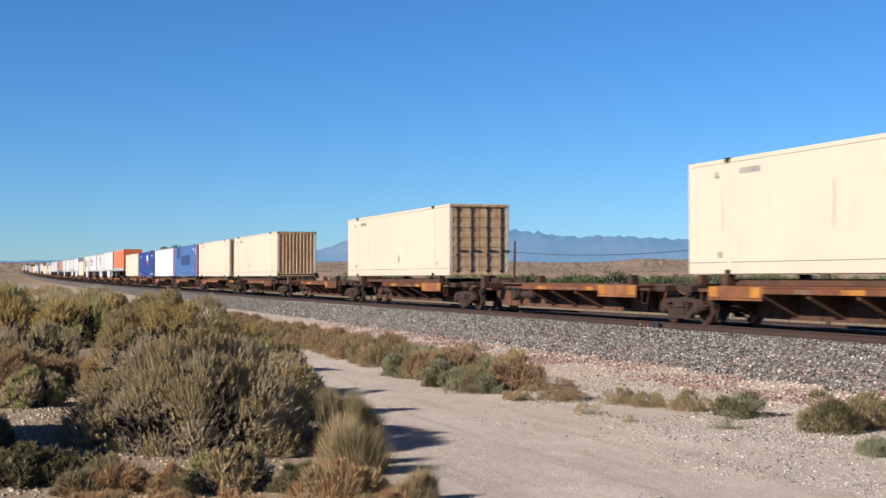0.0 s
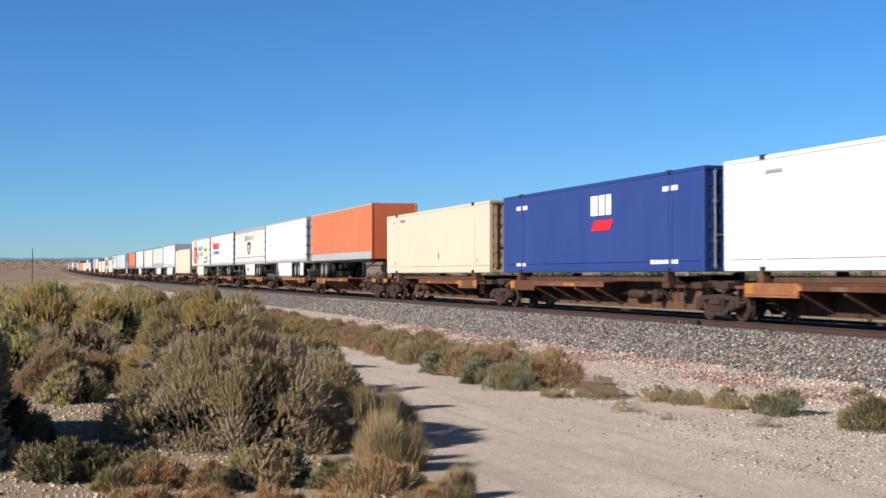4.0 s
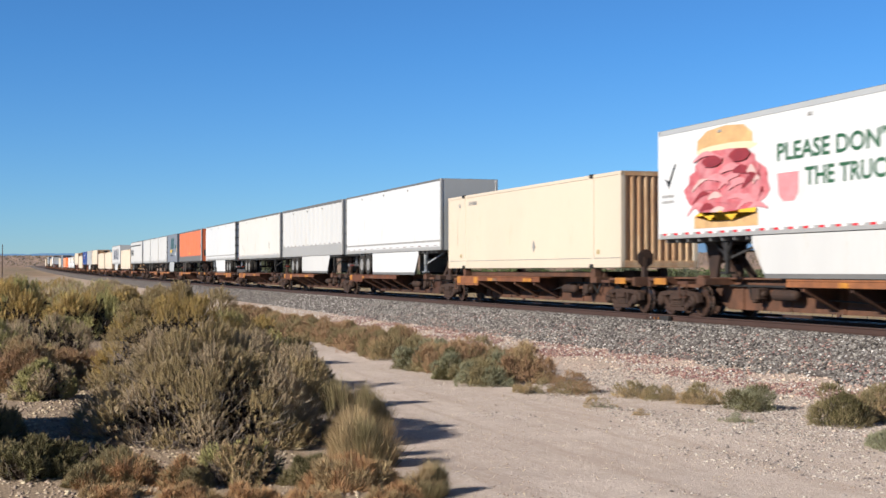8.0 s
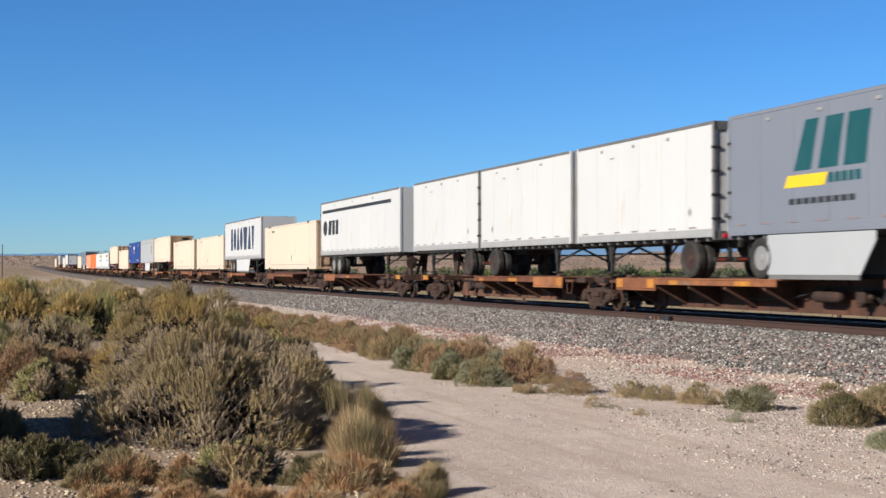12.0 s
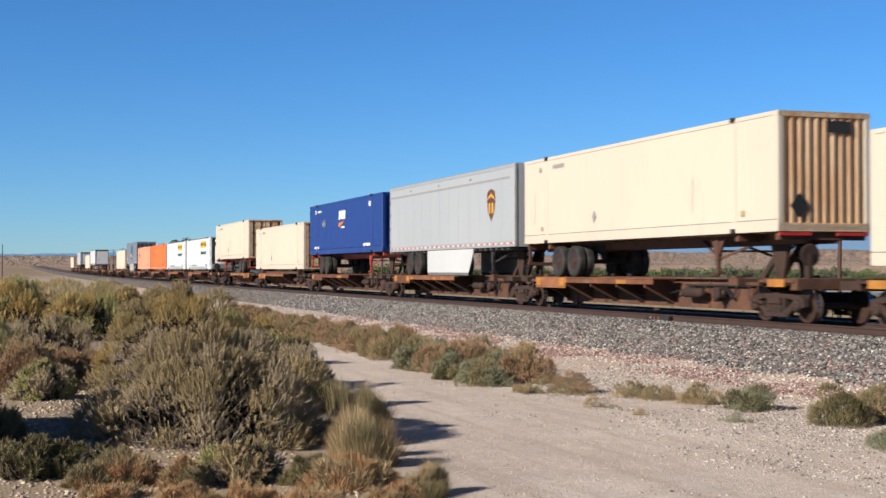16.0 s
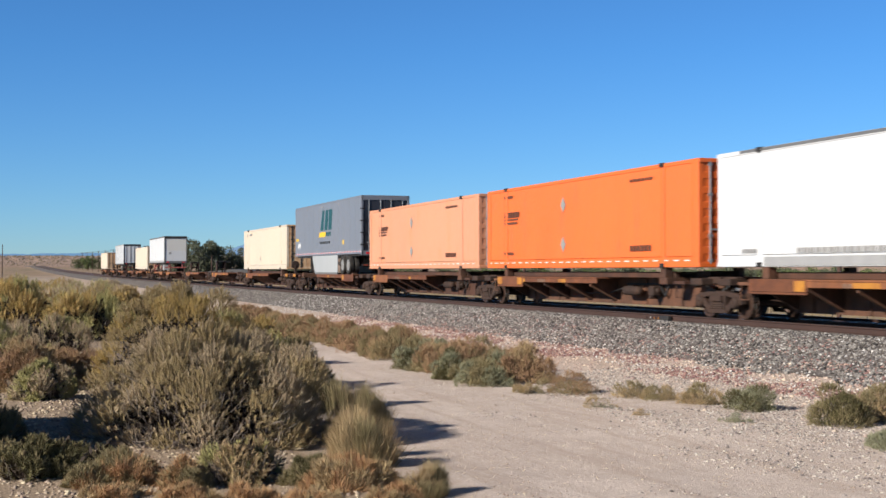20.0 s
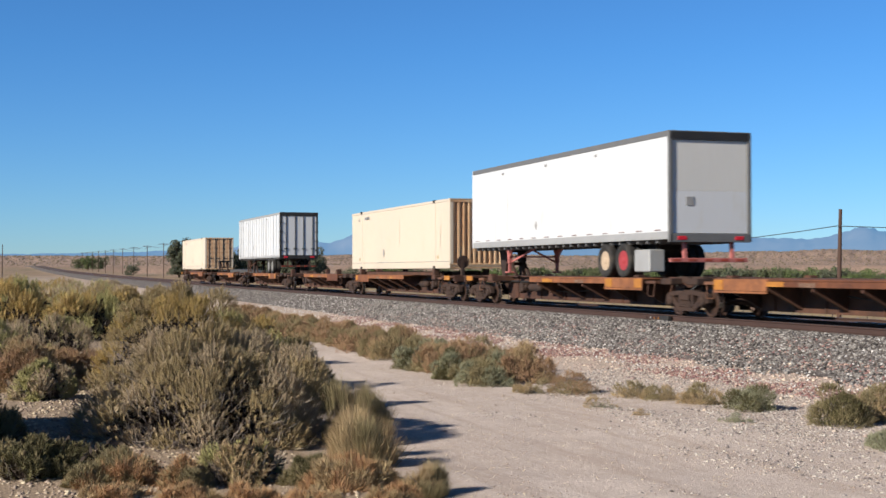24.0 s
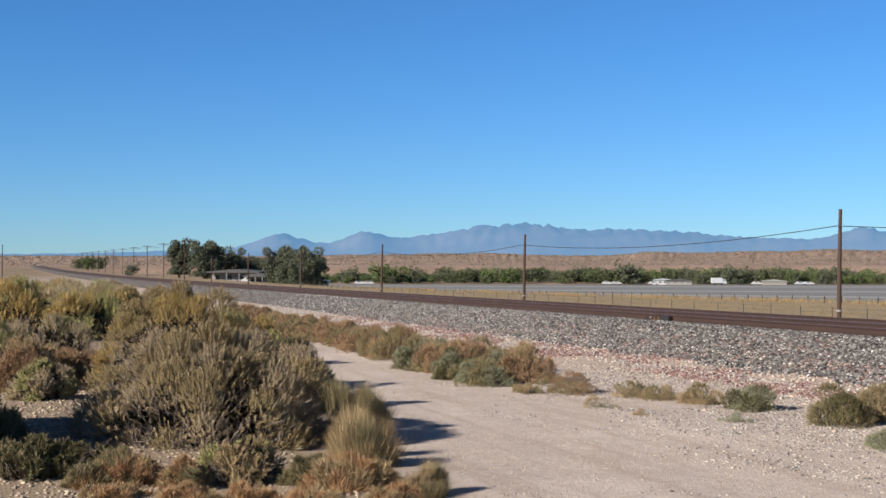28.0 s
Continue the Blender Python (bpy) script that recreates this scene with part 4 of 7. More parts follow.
def tandem(ob, x, rim, paint, spread=1.25, axles=2, second=None):
    """Two axles with dual wheels, suspension and frame under a trailer."""
    z = DECK + 0.51
    bm = bmesh.new()
    for i in range(axles):
        ax = x + (i - (axles - 1) / 2) * spread
        lathe(bm, [(0.07, -1.1), (0.07, 1.1)], (ax, 0, z), "y", 8)
        for y in (-0.5, 0.5):
            slab(bm, [(ax - 0.5, 1.86), (ax + 0.3, 1.86), (ax + 0.1, z - 0.05), (ax - 0.1, z - 0.05)], y - 0.05, y + 0.05)
    for y in (-0.5, 0.5):
        box(bm, (x - 1.4, y - 0.06, 1.80), (x + 1.4, y + 0.06, 2.0), 0.01)
    part("bogie_frame", bm, black_iron, ob)
    tm = keep("tyre", tyre_mesh)
    rm = keep(("rim", rim.name), lambda: rim_mesh(rim))
    for i in range(axles):
        ax = x + (i - (axles - 1) / 2) * spread
        for y in (-1.13, -0.83, 0.83, 1.13):
            t = child("tyre", tm, None, ob)
            t.location = (ax, y, z)
            if abs(y) > 1:
                if second and i == 0:
                    rm = keep(("rim", second.name), lambda: rim_mesh(second))
                elif second:
                    rm = keep(("rim", rim.name), lambda: rim_mesh(rim))
                q = child("rim", rm, None, t)
                q.rotation_euler = (0, 0, 0 if y < 0 else math.pi)


def landing_gear(ob, x, top, paint):
    bm = bmesh.new()
    for y in (-0.95, 0.95):
        box(bm, (x - 0.08, y - 0.07, 1.45), (x + 0.08, y + 0.07, top), 0.01)
        box(bm, (x - 0.055, y - 0.05, DECK + 0.17), (x + 0.055, y + 0.05, 1.46), 0.01)
        box(bm, (x - 0.17, y - 0.13, DECK + 0.12), (x + 0.17, y + 0.13, DECK + 0.18), 0.01)
        slab(bm, [(x - 0.35, top), (x + 0.35, top), (x + 0.08, top - 0.42), (x - 0.08, top - 0.42)], y - 0.03, y + 0.03)
    beam(bm, (x, -0.95, 1.7), (x, 0.95, 1.7), 0.05, 0.05)
    for d in (-1, 1):
        beam(bm, (x, -0.9, 1.50), (x + d * 1.6, -0.5, top - 0.02), 0.05, 0.06)
        beam(bm, (x, 0.9, 1.50), (x + d * 1.6, 0.5, top - 0.02), 0.05, 0.06)
    part("landing_gear", bm, paint, ob)


def trailer_shell(length, paint, rail_mat, low_mat, ribs, low_h, top_h, hw, z0, z1):
    hl = length / 2

    def side(y):
        f = 1 if y < 0 else -1
        bm = bmesh.new()
        n = max(2, int(length / 1.22))
        if ribs:
            ribbed(bm, -hl + 0.05, hl - 0.05, y + f * 0.012, z0 + low_h, z1 - top_h, ribs, f * 0.02, "y")
        else:
            w = (length - 0.1) / n
            strip = []
            for i in range(n):
                s = -hl + 0.05 + i * w
                for x, o in ((s, 0.008), (s + w - 0.016, 0.008), (s + w - 0.012, 0.020), (s + w - 0.004, 0.020)):
                    strip.append((bm.verts.new((x, y + f * o, z0 + low_h)), bm.verts.new((x, y + f * o, z1 - top_h))))
            for (p0, p1), (q0, q1) in zip(strip, strip[1:]):
                bm.faces.new((p0, q0, q1, p1))
        return data_of(bm, paint)

    def rails():
        bm = bmesh.new()
        for y in (-hw, hw):
            f = 1 if y < 0 else -1
            box(bm, (-hl, min(y, y + f * 0.06), z1 - top_h), (hl, max(y, y + f * 0.06), z1), 0.01)
        return data_of(bm, rail_mat)

    def lows():
        bm = bmesh.new()
        for y in (-hw, hw):
            f = 1 if y < 0 else -1
            box(bm, (-hl, min(y - f * 0.004, y + f * 0.06), z0), (hl, max(y - f * 0.004, y + f * 0.06), z0 + low_h), 0.01)
            for i in range(int(length / 0.3)):
                xx = -hl + 0.15 + i * 0.3
                box(bm, (xx - 0.012, y - f * 0.012 - 0.006, z0 + 0.05), (xx + 0.012, y - f * 0.012 + 0.010, z0 + 0.075))
        return data_of(bm, low_mat)

    def roof():
        bm = boxes(((-hl + 0.01, -hw + 0.02, z1 - 0.04), (hl - 0.01, hw - 0.02, z1 + 0.01)), ((-hl + 0.01, -hw + 0.05, z0 + 0.02), (hl - 0.01, hw - 0.05, z0 + 0.14)))
        for i in range(int(length / 0.6)):
            x = -hl + 0.3 + i * 0.6
            box(bm, (x - 0.04, -hw + 0.06, z0 - 0.10), (x + 0.04, hw - 0.06, z0 + 0.03))
        return data_of(bm, dark_alu)

    return [("side_wall", side(-hw), ""), ("side_wall", side(hw), ""), ("top_rail", rails(), ""), ("bottom_rail", lows(), "riveted bottom rail"), ("roof", roof(), "")]


def trailer(label, paint, sgn, length=16.15, rail_mat=None, low_mat=None, ribs=0, low_h=0.22, top_h=0.085, rear="swing", skirt=None, rim=None,
            gear=None, end_paint=None, dashes=False, axles=2, z1=5.08, second_rim=None, door_paint=None, rod_mat=None, frame_mat=None):
    """A dry van; sgn +1: its rear doors lead. The nose rests on the hitch."""
    ob = empty("semi_trailer", label, "trailer", "trailers on the train")
    hl, hw, z0 = length / 2, 1.295, 2.06
    rail_mat, low_mat = rail_mat or dark_alu, low_mat or dull_alu
    for name, me, lab in keep(("t", length, paint.name, rail_mat.name, low_mat.name, ribs, low_h, top_h, z1), lambda: trailer_shell(length, paint, rail_mat, low_mat, ribs, low_h, top_h, hw, z0, z1)):
        child(name, me, None, ob, lab)
    # nose wall
    n = -sgn
    part("nose_wall", boxes(((n * hl - 0.03 - n * 0.03, -hw, z0), (n * hl + 0.03 - n * 0.03, hw, z1))), end_paint or paint, ob, "plain nose wall")
    for y in (-1, 1):
        part("nose_post", boxes(((n * hl - 0.05, y * hw - 0.06 - y * 0.052, z0), (n * hl + 0.02, y * hw + 0.06 - y * 0.052, z1 + 0.004)), ch=0.015), dull_alu if end_paint is pale_grey else end_paint or paint, ob)
    # rear
    s = sgn
    part("rear_frame", boxes(((s * hl - 0.07, -hw - 0.006, z0 - 0.06), (s * hl + 0.03, -hw + 0.11, z1)), ((s * hl - 0.07, hw - 0.11, z0 - 0.06), (s * hl + 0.03, hw + 0.006, z1)),
                             ((s * hl - 0.07, -hw, z1 - 0.24), (s * hl + 0.03, hw, z1 + 0.004)), ((s * hl - 0.07, -hw, z0 - 0.08), (s * hl + 0.03, hw, z0 + 0.16)), ch=0.012), frame_mat or rail_mat, ob, "rear door frame")
    if rear == "swing":
        for y0, y1 in ((-hw + 0.115, -0.008), (0.008, hw - 0.115)):
            d = part("door", boxes(((s * hl - 0.06, y0, z0 + 0.165), (s * hl - 0.01, y1, z1 - 0.245))), door_paint or paint, ob, "swing door")
            for y in (y0 + 0.30, y1 - 0.25):
                bm = bmesh.new()
                lathe(bm, [(0.022, z0 + 0.05), (0.022, z1 - 0.2)], (s * (hl + 0.02), y, 0), "z", 8)
                box(bm, (s * (hl + 0.02) - 0.03, y - 0.12, z0 + 0.55), (s * (hl + 0.02) + 0.03, y + 0.12, z0 + 0.62))
                part("lock_rod", bm, rod_mat or grey_steel, d)
            for k in range(4):
                zz = z0 + 0.45 + k * 0.62
                yy = y0 - 0.04 if y0 < -0.5 else y1 + 0.04
                part("hinge", boxes(((s * hl - 0.02, yy - 0.13, zz), (s * hl + 0.045, yy + 0.13, zz + 0.06))), black_iron, d)
    else:
        bm = bmesh.new()
        mid = z0 + 1.35
        box(bm, (s * hl - 0.07, -hw + 0.115, z0 + 0.17), (s * hl - 0.02, hw - 0.115, mid), 0.004)
        part("roll_door", bm, white_paint, ob, "white lower half of the roll-up door")
        part("roll_door", boxes(((s * hl - 0.07, -hw + 0.115, mid + 0.004), (s * hl - 0.024, hw - 0.115, z1 - 0.25))), ivory, ob, "greyer upper half of the roll-up door")
    bm = bmesh.new()
    for y in (-0.75, 0.75):
        beam(bm, (s * (hl - 0.15), y, z0 - 0.05), (s * (hl - 0.10), y, 1.50), 0.10, 0.10)
    box(bm, (s * (hl - 0.10) - 0.05, -1.22, 1.42), (s * (hl - 0.10) + 0.05, 1.22, 1.54), 0.01)
    g = part("rear_guard", bm, gear or black_iron, ob)
    bm = bmesh.new()
    for i in range(5):
        box(bm, (s * (hl - 0.10) - 0.056, -1.15 + i * 0.5, 1.45), (s * (hl - 0.10) + 0.056, -0.9 + i * 0.5, 1.51))
    tagged(part("reflector", bm, chassis_red, g, "dull red reflective strips"), kind="stuff")
    for y in (-0.9, 0.9):
        part("tail_lamp", boxes(((s * hl - 0.02, y - 0.14, z0 - 0.02), (s * hl + 0.045, y + 0.14, z0 + 0.09)), ch=0.01), ink_red, ob)
    if dashes:
        bm, bm2 = bmesh.new(), bmesh.new()
        k = int(length / 0.62)
        for i in range(k):
            x = -hl + 0.25 + i * 0.62
            box(bm, (x, -hw - 0.008, z0 + 0.10), (x + 0.22, -hw - 0.003, z0 + 0.155))
            box(bm2, (x + 0.22, -hw - 0.008, z0 + 0.10), (x + 0.40, -hw - 0.003, z0 + 0.155))
        tagged(part("reflector", bm, ink_red, ob, "red and white reflective dashes"), kind="stuff")
        tagged(part("reflector", bm2, ink_white, ob), kind="stuff")
    else:
        bm = bmesh.new()
        for i in range(int(length / 1.15)):
            x = -hl + 0.35 + i * 1.15
            box(bm, (x, -hw - 0.008, z0 + low_h + 0.03), (x + 0.16, -hw + 0.006, z0 + low_h + 0.065))
            box(bm, (x + 0.22, -hw - 0.008, z0 + low_h + 0.03), (x + 0.36, -hw + 0.006, z0 + low_h + 0.065))
        tagged(part("reflector", bm, dash_mat, ob, "small dull reflective dashes"), kind="stuff")
    tandem(ob, sgn * (hl - (3.6 if length > 10 else 1.35)), rim or rim_alu, black_iron, axles=axles, second=second_rim)
    landing_gear(ob, -sgn * (hl - (3.1 if length > 10 else 1.8)), z0, gear or black_iron)
    # crossmembers show dark under the floor; nose coupler plate
    part("kingpin_plate", boxes(((-sgn * (hl - 0.9) - 0.6, -0.8, z0 - 0.07), (-sgn * (hl - 0.9) + 0.6, 0.8, z0 + 0.0)), ch=0.01), black_iron, ob)
    if skirt:
        m, a, b, low = skirt
        for y in (-1.24, 1.24):
            bm = bmesh.new()
            slab(bm, [(a + (0.55 if sgn > 0 else 0.03), low), (b - (0.55 if sgn < 0 else 0.03), low), (b, low + (0.75 if sgn < 0 else 0.1)), (b, z0 - 0.01), (a, z0 - 0.01), (a, low + (0.75 if sgn > 0 else 0.1))], y - 0.015, y + 0.015)
            skirt_part = part("side_skirt", bm, m, ob, "smooth panel skirt under the floor")
            part("skirt_edge", boxes(((a + (0.58 if sgn > 0 else 0.06), y - 0.02, low - 0.10), (b - (0.58 if sgn < 0 else 0.06), y + 0.02, low + 0.012))), skirt_rubber, skirt_part, "grey rubber edge")
    # top clearance lamps
    bm = bmesh.new()
    for x in (-hl * 0.6, -hl * 0.1, hl * 0.4):
        box(bm, (x, -hw - 0.02, z1 - top_h - 0.20), (x + 0.16, -hw + 0.01, z1 - top_h - 0.12), 0.01)
    part("marker_lamp", bm, ink_grey, ob)
    return ob


TS = -1.295 + 0.008  # outer face of a trailer's side panels
# ---------------- train: the consist ----------------
K = 0.974            # survey units of the train's length in metres
MOVERS = []          # (thing, metres behind the head mark)


def roll(thing, c):
    MOVERS.append((thing, c * K))
    return thing


def blocks(x0, x1, z0, z1, n, lean=0.0, gap=0.22):
    w = (x1 - x0) / n
    return [rect(x0 + i * w, z0, x0 + i * w + w * (1 - gap), z1, lean) for i in range(n)]


# cream containers on the deck: place, doors lead, placard
CREAM = ((29.58, True, 2.2), (66.13, True, 1.0), (101.33, False, -1.8), (120.2, False, 2.5), (191.0, True, 1.0), (301.4, False, 1.2), (468.4, True, 1.0),
         (504.2, True, -1.0), (522.9, True, -1.2), (597.1, True, -2.2), (727.6, True, -1.2), (818.6, False, -2.0), (890.7, True, -0.3))
ON_DECK = [c for c, d, mk in CREAM] + [137.6, 155.0, 172.7, 636.85, 654.6, 672.2, 689.8]
CARS = [  # middle of the car, ledge ends from the head backwards, hitches raised
    (65.68, "LRRRR", (0, 0, 0, 0, 1)), (155.2, "LLLLR", (0, 0, 0, 0, 0)), (246.2, "LRRRR", (1, 1, 1, 1, 1)), (337.3, "LLLLR", (0, 1, 1, 1, 1)),
    (411.6, "LLR", (1, 1, 1)), (486.6, "LLLLR", (1, 0, 1, 0, 0)), (579.1, "LLLLR", (1, 1, 1, 0, 1)), (672.3, "LLLLR", (0, 0, 0, 0, 1)),
    (763.4, "LLLLR", (0, 1, 1, 1, 1)), (854.8, "LRRRR", (0, 0, 1, 1, 0))]
for ci, (mid, kinds, hitches) in enumerate(CARS):
    n = len(kinds)
    for i, (k, h) in enumerate(zip(kinds, hitches)):
        c = mid + (i - (n - 1) / 2) * PITCH / K
        roll(spine_car(k, bool(h), i == 0, i == n - 1, 100 + ci * 10 + i, any(abs(c - b) < 4 for b in ON_DECK)), c)

for c, d, mk in CREAM:
    roll(cream_container(1.28, d, mk), c)
roll(chassis("brown container chassis carrying a cream box", car_brown, -1), 543.1)
b = cream_container(2.12, False, -2.3, " on a wheeled chassis")
bm = bmesh.new()
slab(bm, [(y, z) for y, z in diamond(-0.72, 2.12 + 0.62, 0.26, 1.15)], 0.0, 0.012)
bm.transform(Matrix(((0, -1, 0, 8.098), (1, 0, 0, 0), (0, 0, 1, 0), (0, 0, 0, 1))))
part("placard", bm, black_iron, b, "dark diamond placard holder")
part("worn_panel", boxes(((8.078, 0.05, 4.52), (8.094, 0.72, 4.80))), black_iron, b, "dark worn panel near the roof")
roll(b, 543.1)
part("light_bar", boxes(((8.0, -1.25, 2.02), (8.06, -0.35, 2.11)), ch=0.01), red_paint, MOVERS[-2][0], "red and white light bar")
part("light_bar", boxes(((8.0, 0.35, 2.02), (8.06, 1.25, 2.11)), ch=0.01), red_paint, MOVERS[-2][0], "red and white light bar")
roll(chassis("red container chassis carrying a cream box", chassis_red, 1), 617.0)
roll(cream_container(2.12, True, -1.4, " with rust-stained doors on a red chassis"), 617.0)

# blue container with red corner posts
b = container("faded blue ribbed container with red corner posts and navy patches", blue_paint, 1.28, True, 70, navy_paint)
decal("paint_patch", [rect(-2.95, 2.35, 2.9, 3.28)], SIDE, navy_patch, b, "navy rectangle painted over old lettering")
decal("paint_patch", [rect(-5.75, 3.05, -3.9, 4.06)], SIDE, navy_patch, b, "navy square painted over an old emblem")
for x0, x1 in ((7.62, 8.09), (-8.09, -7.93)):
    part("red_post", boxes(((x0, SIDE - 0.012, 1.28), (x1, SIDE + 0.05, 4.18)), ch=0.01), red_paint, b, "bright red corner post")
decal("marking", [rect(6.5, 3.35, 6.9, 3.47), rect(6.5, 3.52, 6.95, 3.64, 0.05), rect(6.55, 3.69, 6.95, 3.78)] + [rect(4.9 + i * 0.22, 3.72, 5.05 + i * 0.22, 3.84) for i in range(4)] + [rect(-5.4, 1.62, -5.1, 1.68), rect(4.7, 1.72, 5.0, 1.78)], SIDE, ink_white, b, "white number bars")
decal("sticker", [rect(7.0, 3.9, 7.25, 4.02), rect(6.6, 1.75, 6.85, 1.92)], SIDE, ink_gold, b, "amber labels")
roll(b, 137.6)
w = container("white painted container with grey end posts", white_paint, 1.28, True, 100, pale_grey)
part("grey_post", boxes(((7.5, SIDE - 0.012, 1.28), (8.08, SIDE + 0.05, 4.18)), ch=0.01), pale_grey, w, "broad grey corner post")
decal("marking", [rect(5.0, 1.5, 5.05, 2.6), rect(-6.0, 3.72, -5.2, 3.8)], SIDE, ink_grey, w)
roll(w, 155.0)
n = container("dark blue container with a small white and red emblem", navy_paint, 1.28, True, 100, navy_paint)
decal("emblem", [rect(0.4, 3.1, 0.95, 3.75), rect(1.05, 3.1, 1.5, 3.75), rect(1.6, 3.1, 2.0, 3.75)], SIDE, ink_white, n, "white emblem blocks")
decal("emblem", [rect(0.4, 2.6, 1.9, 2.95, 0.3)], SIDE, ink_red, n, "red stripe")
decal("marking", blocks(-6.6, -5.4, 3.6, 3.75, 5) + blocks(5.6, 6.6, 3.6, 3.75, 4) + blocks(-6.6, -5.6, 1.5, 1.62, 4) + blocks(4.8, 6.6, 1.5, 1.62, 6), SIDE, ink_white, n, "white number bars")
roll(n, 172.7)

leaf_print = mat("leaf_green_print", (0.114, 0.19, 0.046), 0.5, var=0.15, bump=0)
# trailers behind the blue boxes
o = trailer("faded orange semi-trailer with a grey lower band", orange_trailer, -1, low_mat=pale_grey, rail_mat=pale_grey, ribs=14, low_h=0.42, top_h=0.10, rim=rim_white, end_paint=orange_trailer)
roll(o, 211.05)
roll(trailer("clean white semi-trailer with side skirts", white_paint, 1, rail_mat=pale_grey, top_h=0.09, dashes=False, low_h=0.16, skirt=(white_paint, -3.0, 2.5, 1.10), gear=grey_steel), 229.5)
part("rear_skirt", boxes(((5.65, -1.25, 1.14), (6.75, -1.22, 2.03)), ch=0.01), white_paint, MOVERS[-1][0], "white panel behind the wheels")
t = trailer("ivory semi-trailer with a dark shield emblem", ivory, 1, dashes=False, rail_mat=dull_alu, top_h=0.30, low_mat=pale_grey, skirt=(ivory, -2.4, 2.7, 1.15))
lettering("lettering", "INTERMODAL", -0.8, 4.12, 0.32, TS, dash_mat, t, 3.3, "thin grey lettering")
decal("emblem", [rect(-2.6, 4.05, -0.95, 4.5)], TS, ink_grey, t, "grey covered name panel")
decal("emblem", [[(-1.1, 3.85), (-0.15, 3.98), (0.8, 3.85), (0.78, 3.3), (0.3, 2.98), (-0.15, 2.8), (-0.6, 2.98), (-1.08, 3.3)]], TS, ink_black, t, "dark shield emblem")
decal("emblem", [rect(-0.75, 3.45, -0.35, 3.7), rect(-0.6, 3.05, -0.35, 3.4), rect(0.0, 3.1, 0.3, 3.7)], TS - 0.006, ivory, t)
decal("leaf_mark", [ellipse(-1.0, 1.62, 0.28, 0.14, 14, 0.15, 2), ellipse(-0.55, 1.60, 0.24, 0.15, 14, 0.15, 3)], -1.255, leaf_print, t, "small green leaf mark on the skirt")
decal("stripe", [rect(-7.9, 2.60, 8.0, 2.68)], TS, ink_grey, t, "grey line along the side")
roll(t, 246.7)
t = trailer("white semi-trailer with red and blue store name blocks", white_paint, 1, gear=grey_steel, rail_mat=grey_steel, low_h=0.18)
for i in range(6):
    x0 = -6.55 + i * 0.80
    decal("name_block", [[(x0, 3.70 if i else 3.62), (x0 + 0.62, 3.70), (x0 + 0.72, 3.95), (x0 + 0.74, 4.30 if i else 4.5), (x0 + 0.14, 4.30 if i else 4.56), (x0 + 0.02, 4.0)]], TS, ink_red, t, "red slanted name block")
decal("name_block", [rect(-6.55, 3.20 + i * 0.11, -5.5 - 0.0 * i, 3.26 + i * 0.11, 0.1) for i in range(3)] + blocks(-5.3, -1.95, 3.20, 3.48, 9, 0.06), TS, ink_blue, t, "blue stripes and name blocks")
decal("marking", [rect(3.6, 2.62, 5.4, 2.67), rect(-7.8, 2.5, -7.6, 2.62)], TS, ink_grey, t)
roll(t, 264.6)

# the sandwich trailer
t = trailer("white food trailer with a big sandwich picture and slogan", white_paint, 1, rail_mat=pale_grey, top_h=0.14, low_h=0.16, skirt=(white_old, -3.3, 2.6, 1.10), end_paint=white_paint, dashes=True)
bun = mat("bun_print", (0.46, 0.29, 0.135), 0.5, var=0.22, scale=2.5, fine=9, bump=0)
meat = mat("meat_print", (0.395, 0.076, 0.091), 0.5, var=0.3, scale=2.2, fine=7, bump=0, dirt=(0.471, 0.228, 0.243), amount=0.55, dirt_scale=2.6)
dark_meat = mat("dark_meat_print", (0.198, 0.023, 0.03), 0.5, var=0.25, scale=3, fine=9, bump=0)
pink = mat("pink_print", (0.50, 0.20, 0.215), 0.5, var=0.2, scale=3, fine=9, bump=0)
pale_pink = mat("pale_pink_print", (0.50, 0.33, 0.31), 0.5, var=0.15, scale=3, fine=9, bump=0)
cheese = mat("cheese_print", (0.608, 0.357, 0.03), 0.5, var=0.1, bump=0)
cream_print = mat("cream_print", (0.547, 0.471, 0.319), 0.5, var=0.1, bump=0)
sx = -4.5
decal("sandwich_picture", [[(sx - 1.45, 4.30), (sx - 1.40, 4.62), (sx - 0.9, 4.84), (sx, 4.90), (sx + 0.9, 4.84), (sx + 1.3, 4.6), (sx + 1.32, 4.30)], rect(sx - 1.6, 2.30, sx + 1.55, 2.62)], TS, bun, t, "toasted bun in the sandwich picture")
decal("sandwich_picture", [ellipse(sx, 4.30, 1.5, 0.14, 20, 0.05, 2)], TS - 0.002, cream_print, t)
decal("sandwich_picture", [ellipse(sx + 0.05, 3.35, 2.05, 0.78, 26, 0.10, 3), ellipse(sx, 3.95, 1.5, 0.36, 22, 0.08, 4)], TS - 0.004, meat, t, "layered red meat in the sandwich picture")
rr = random.Random(9)
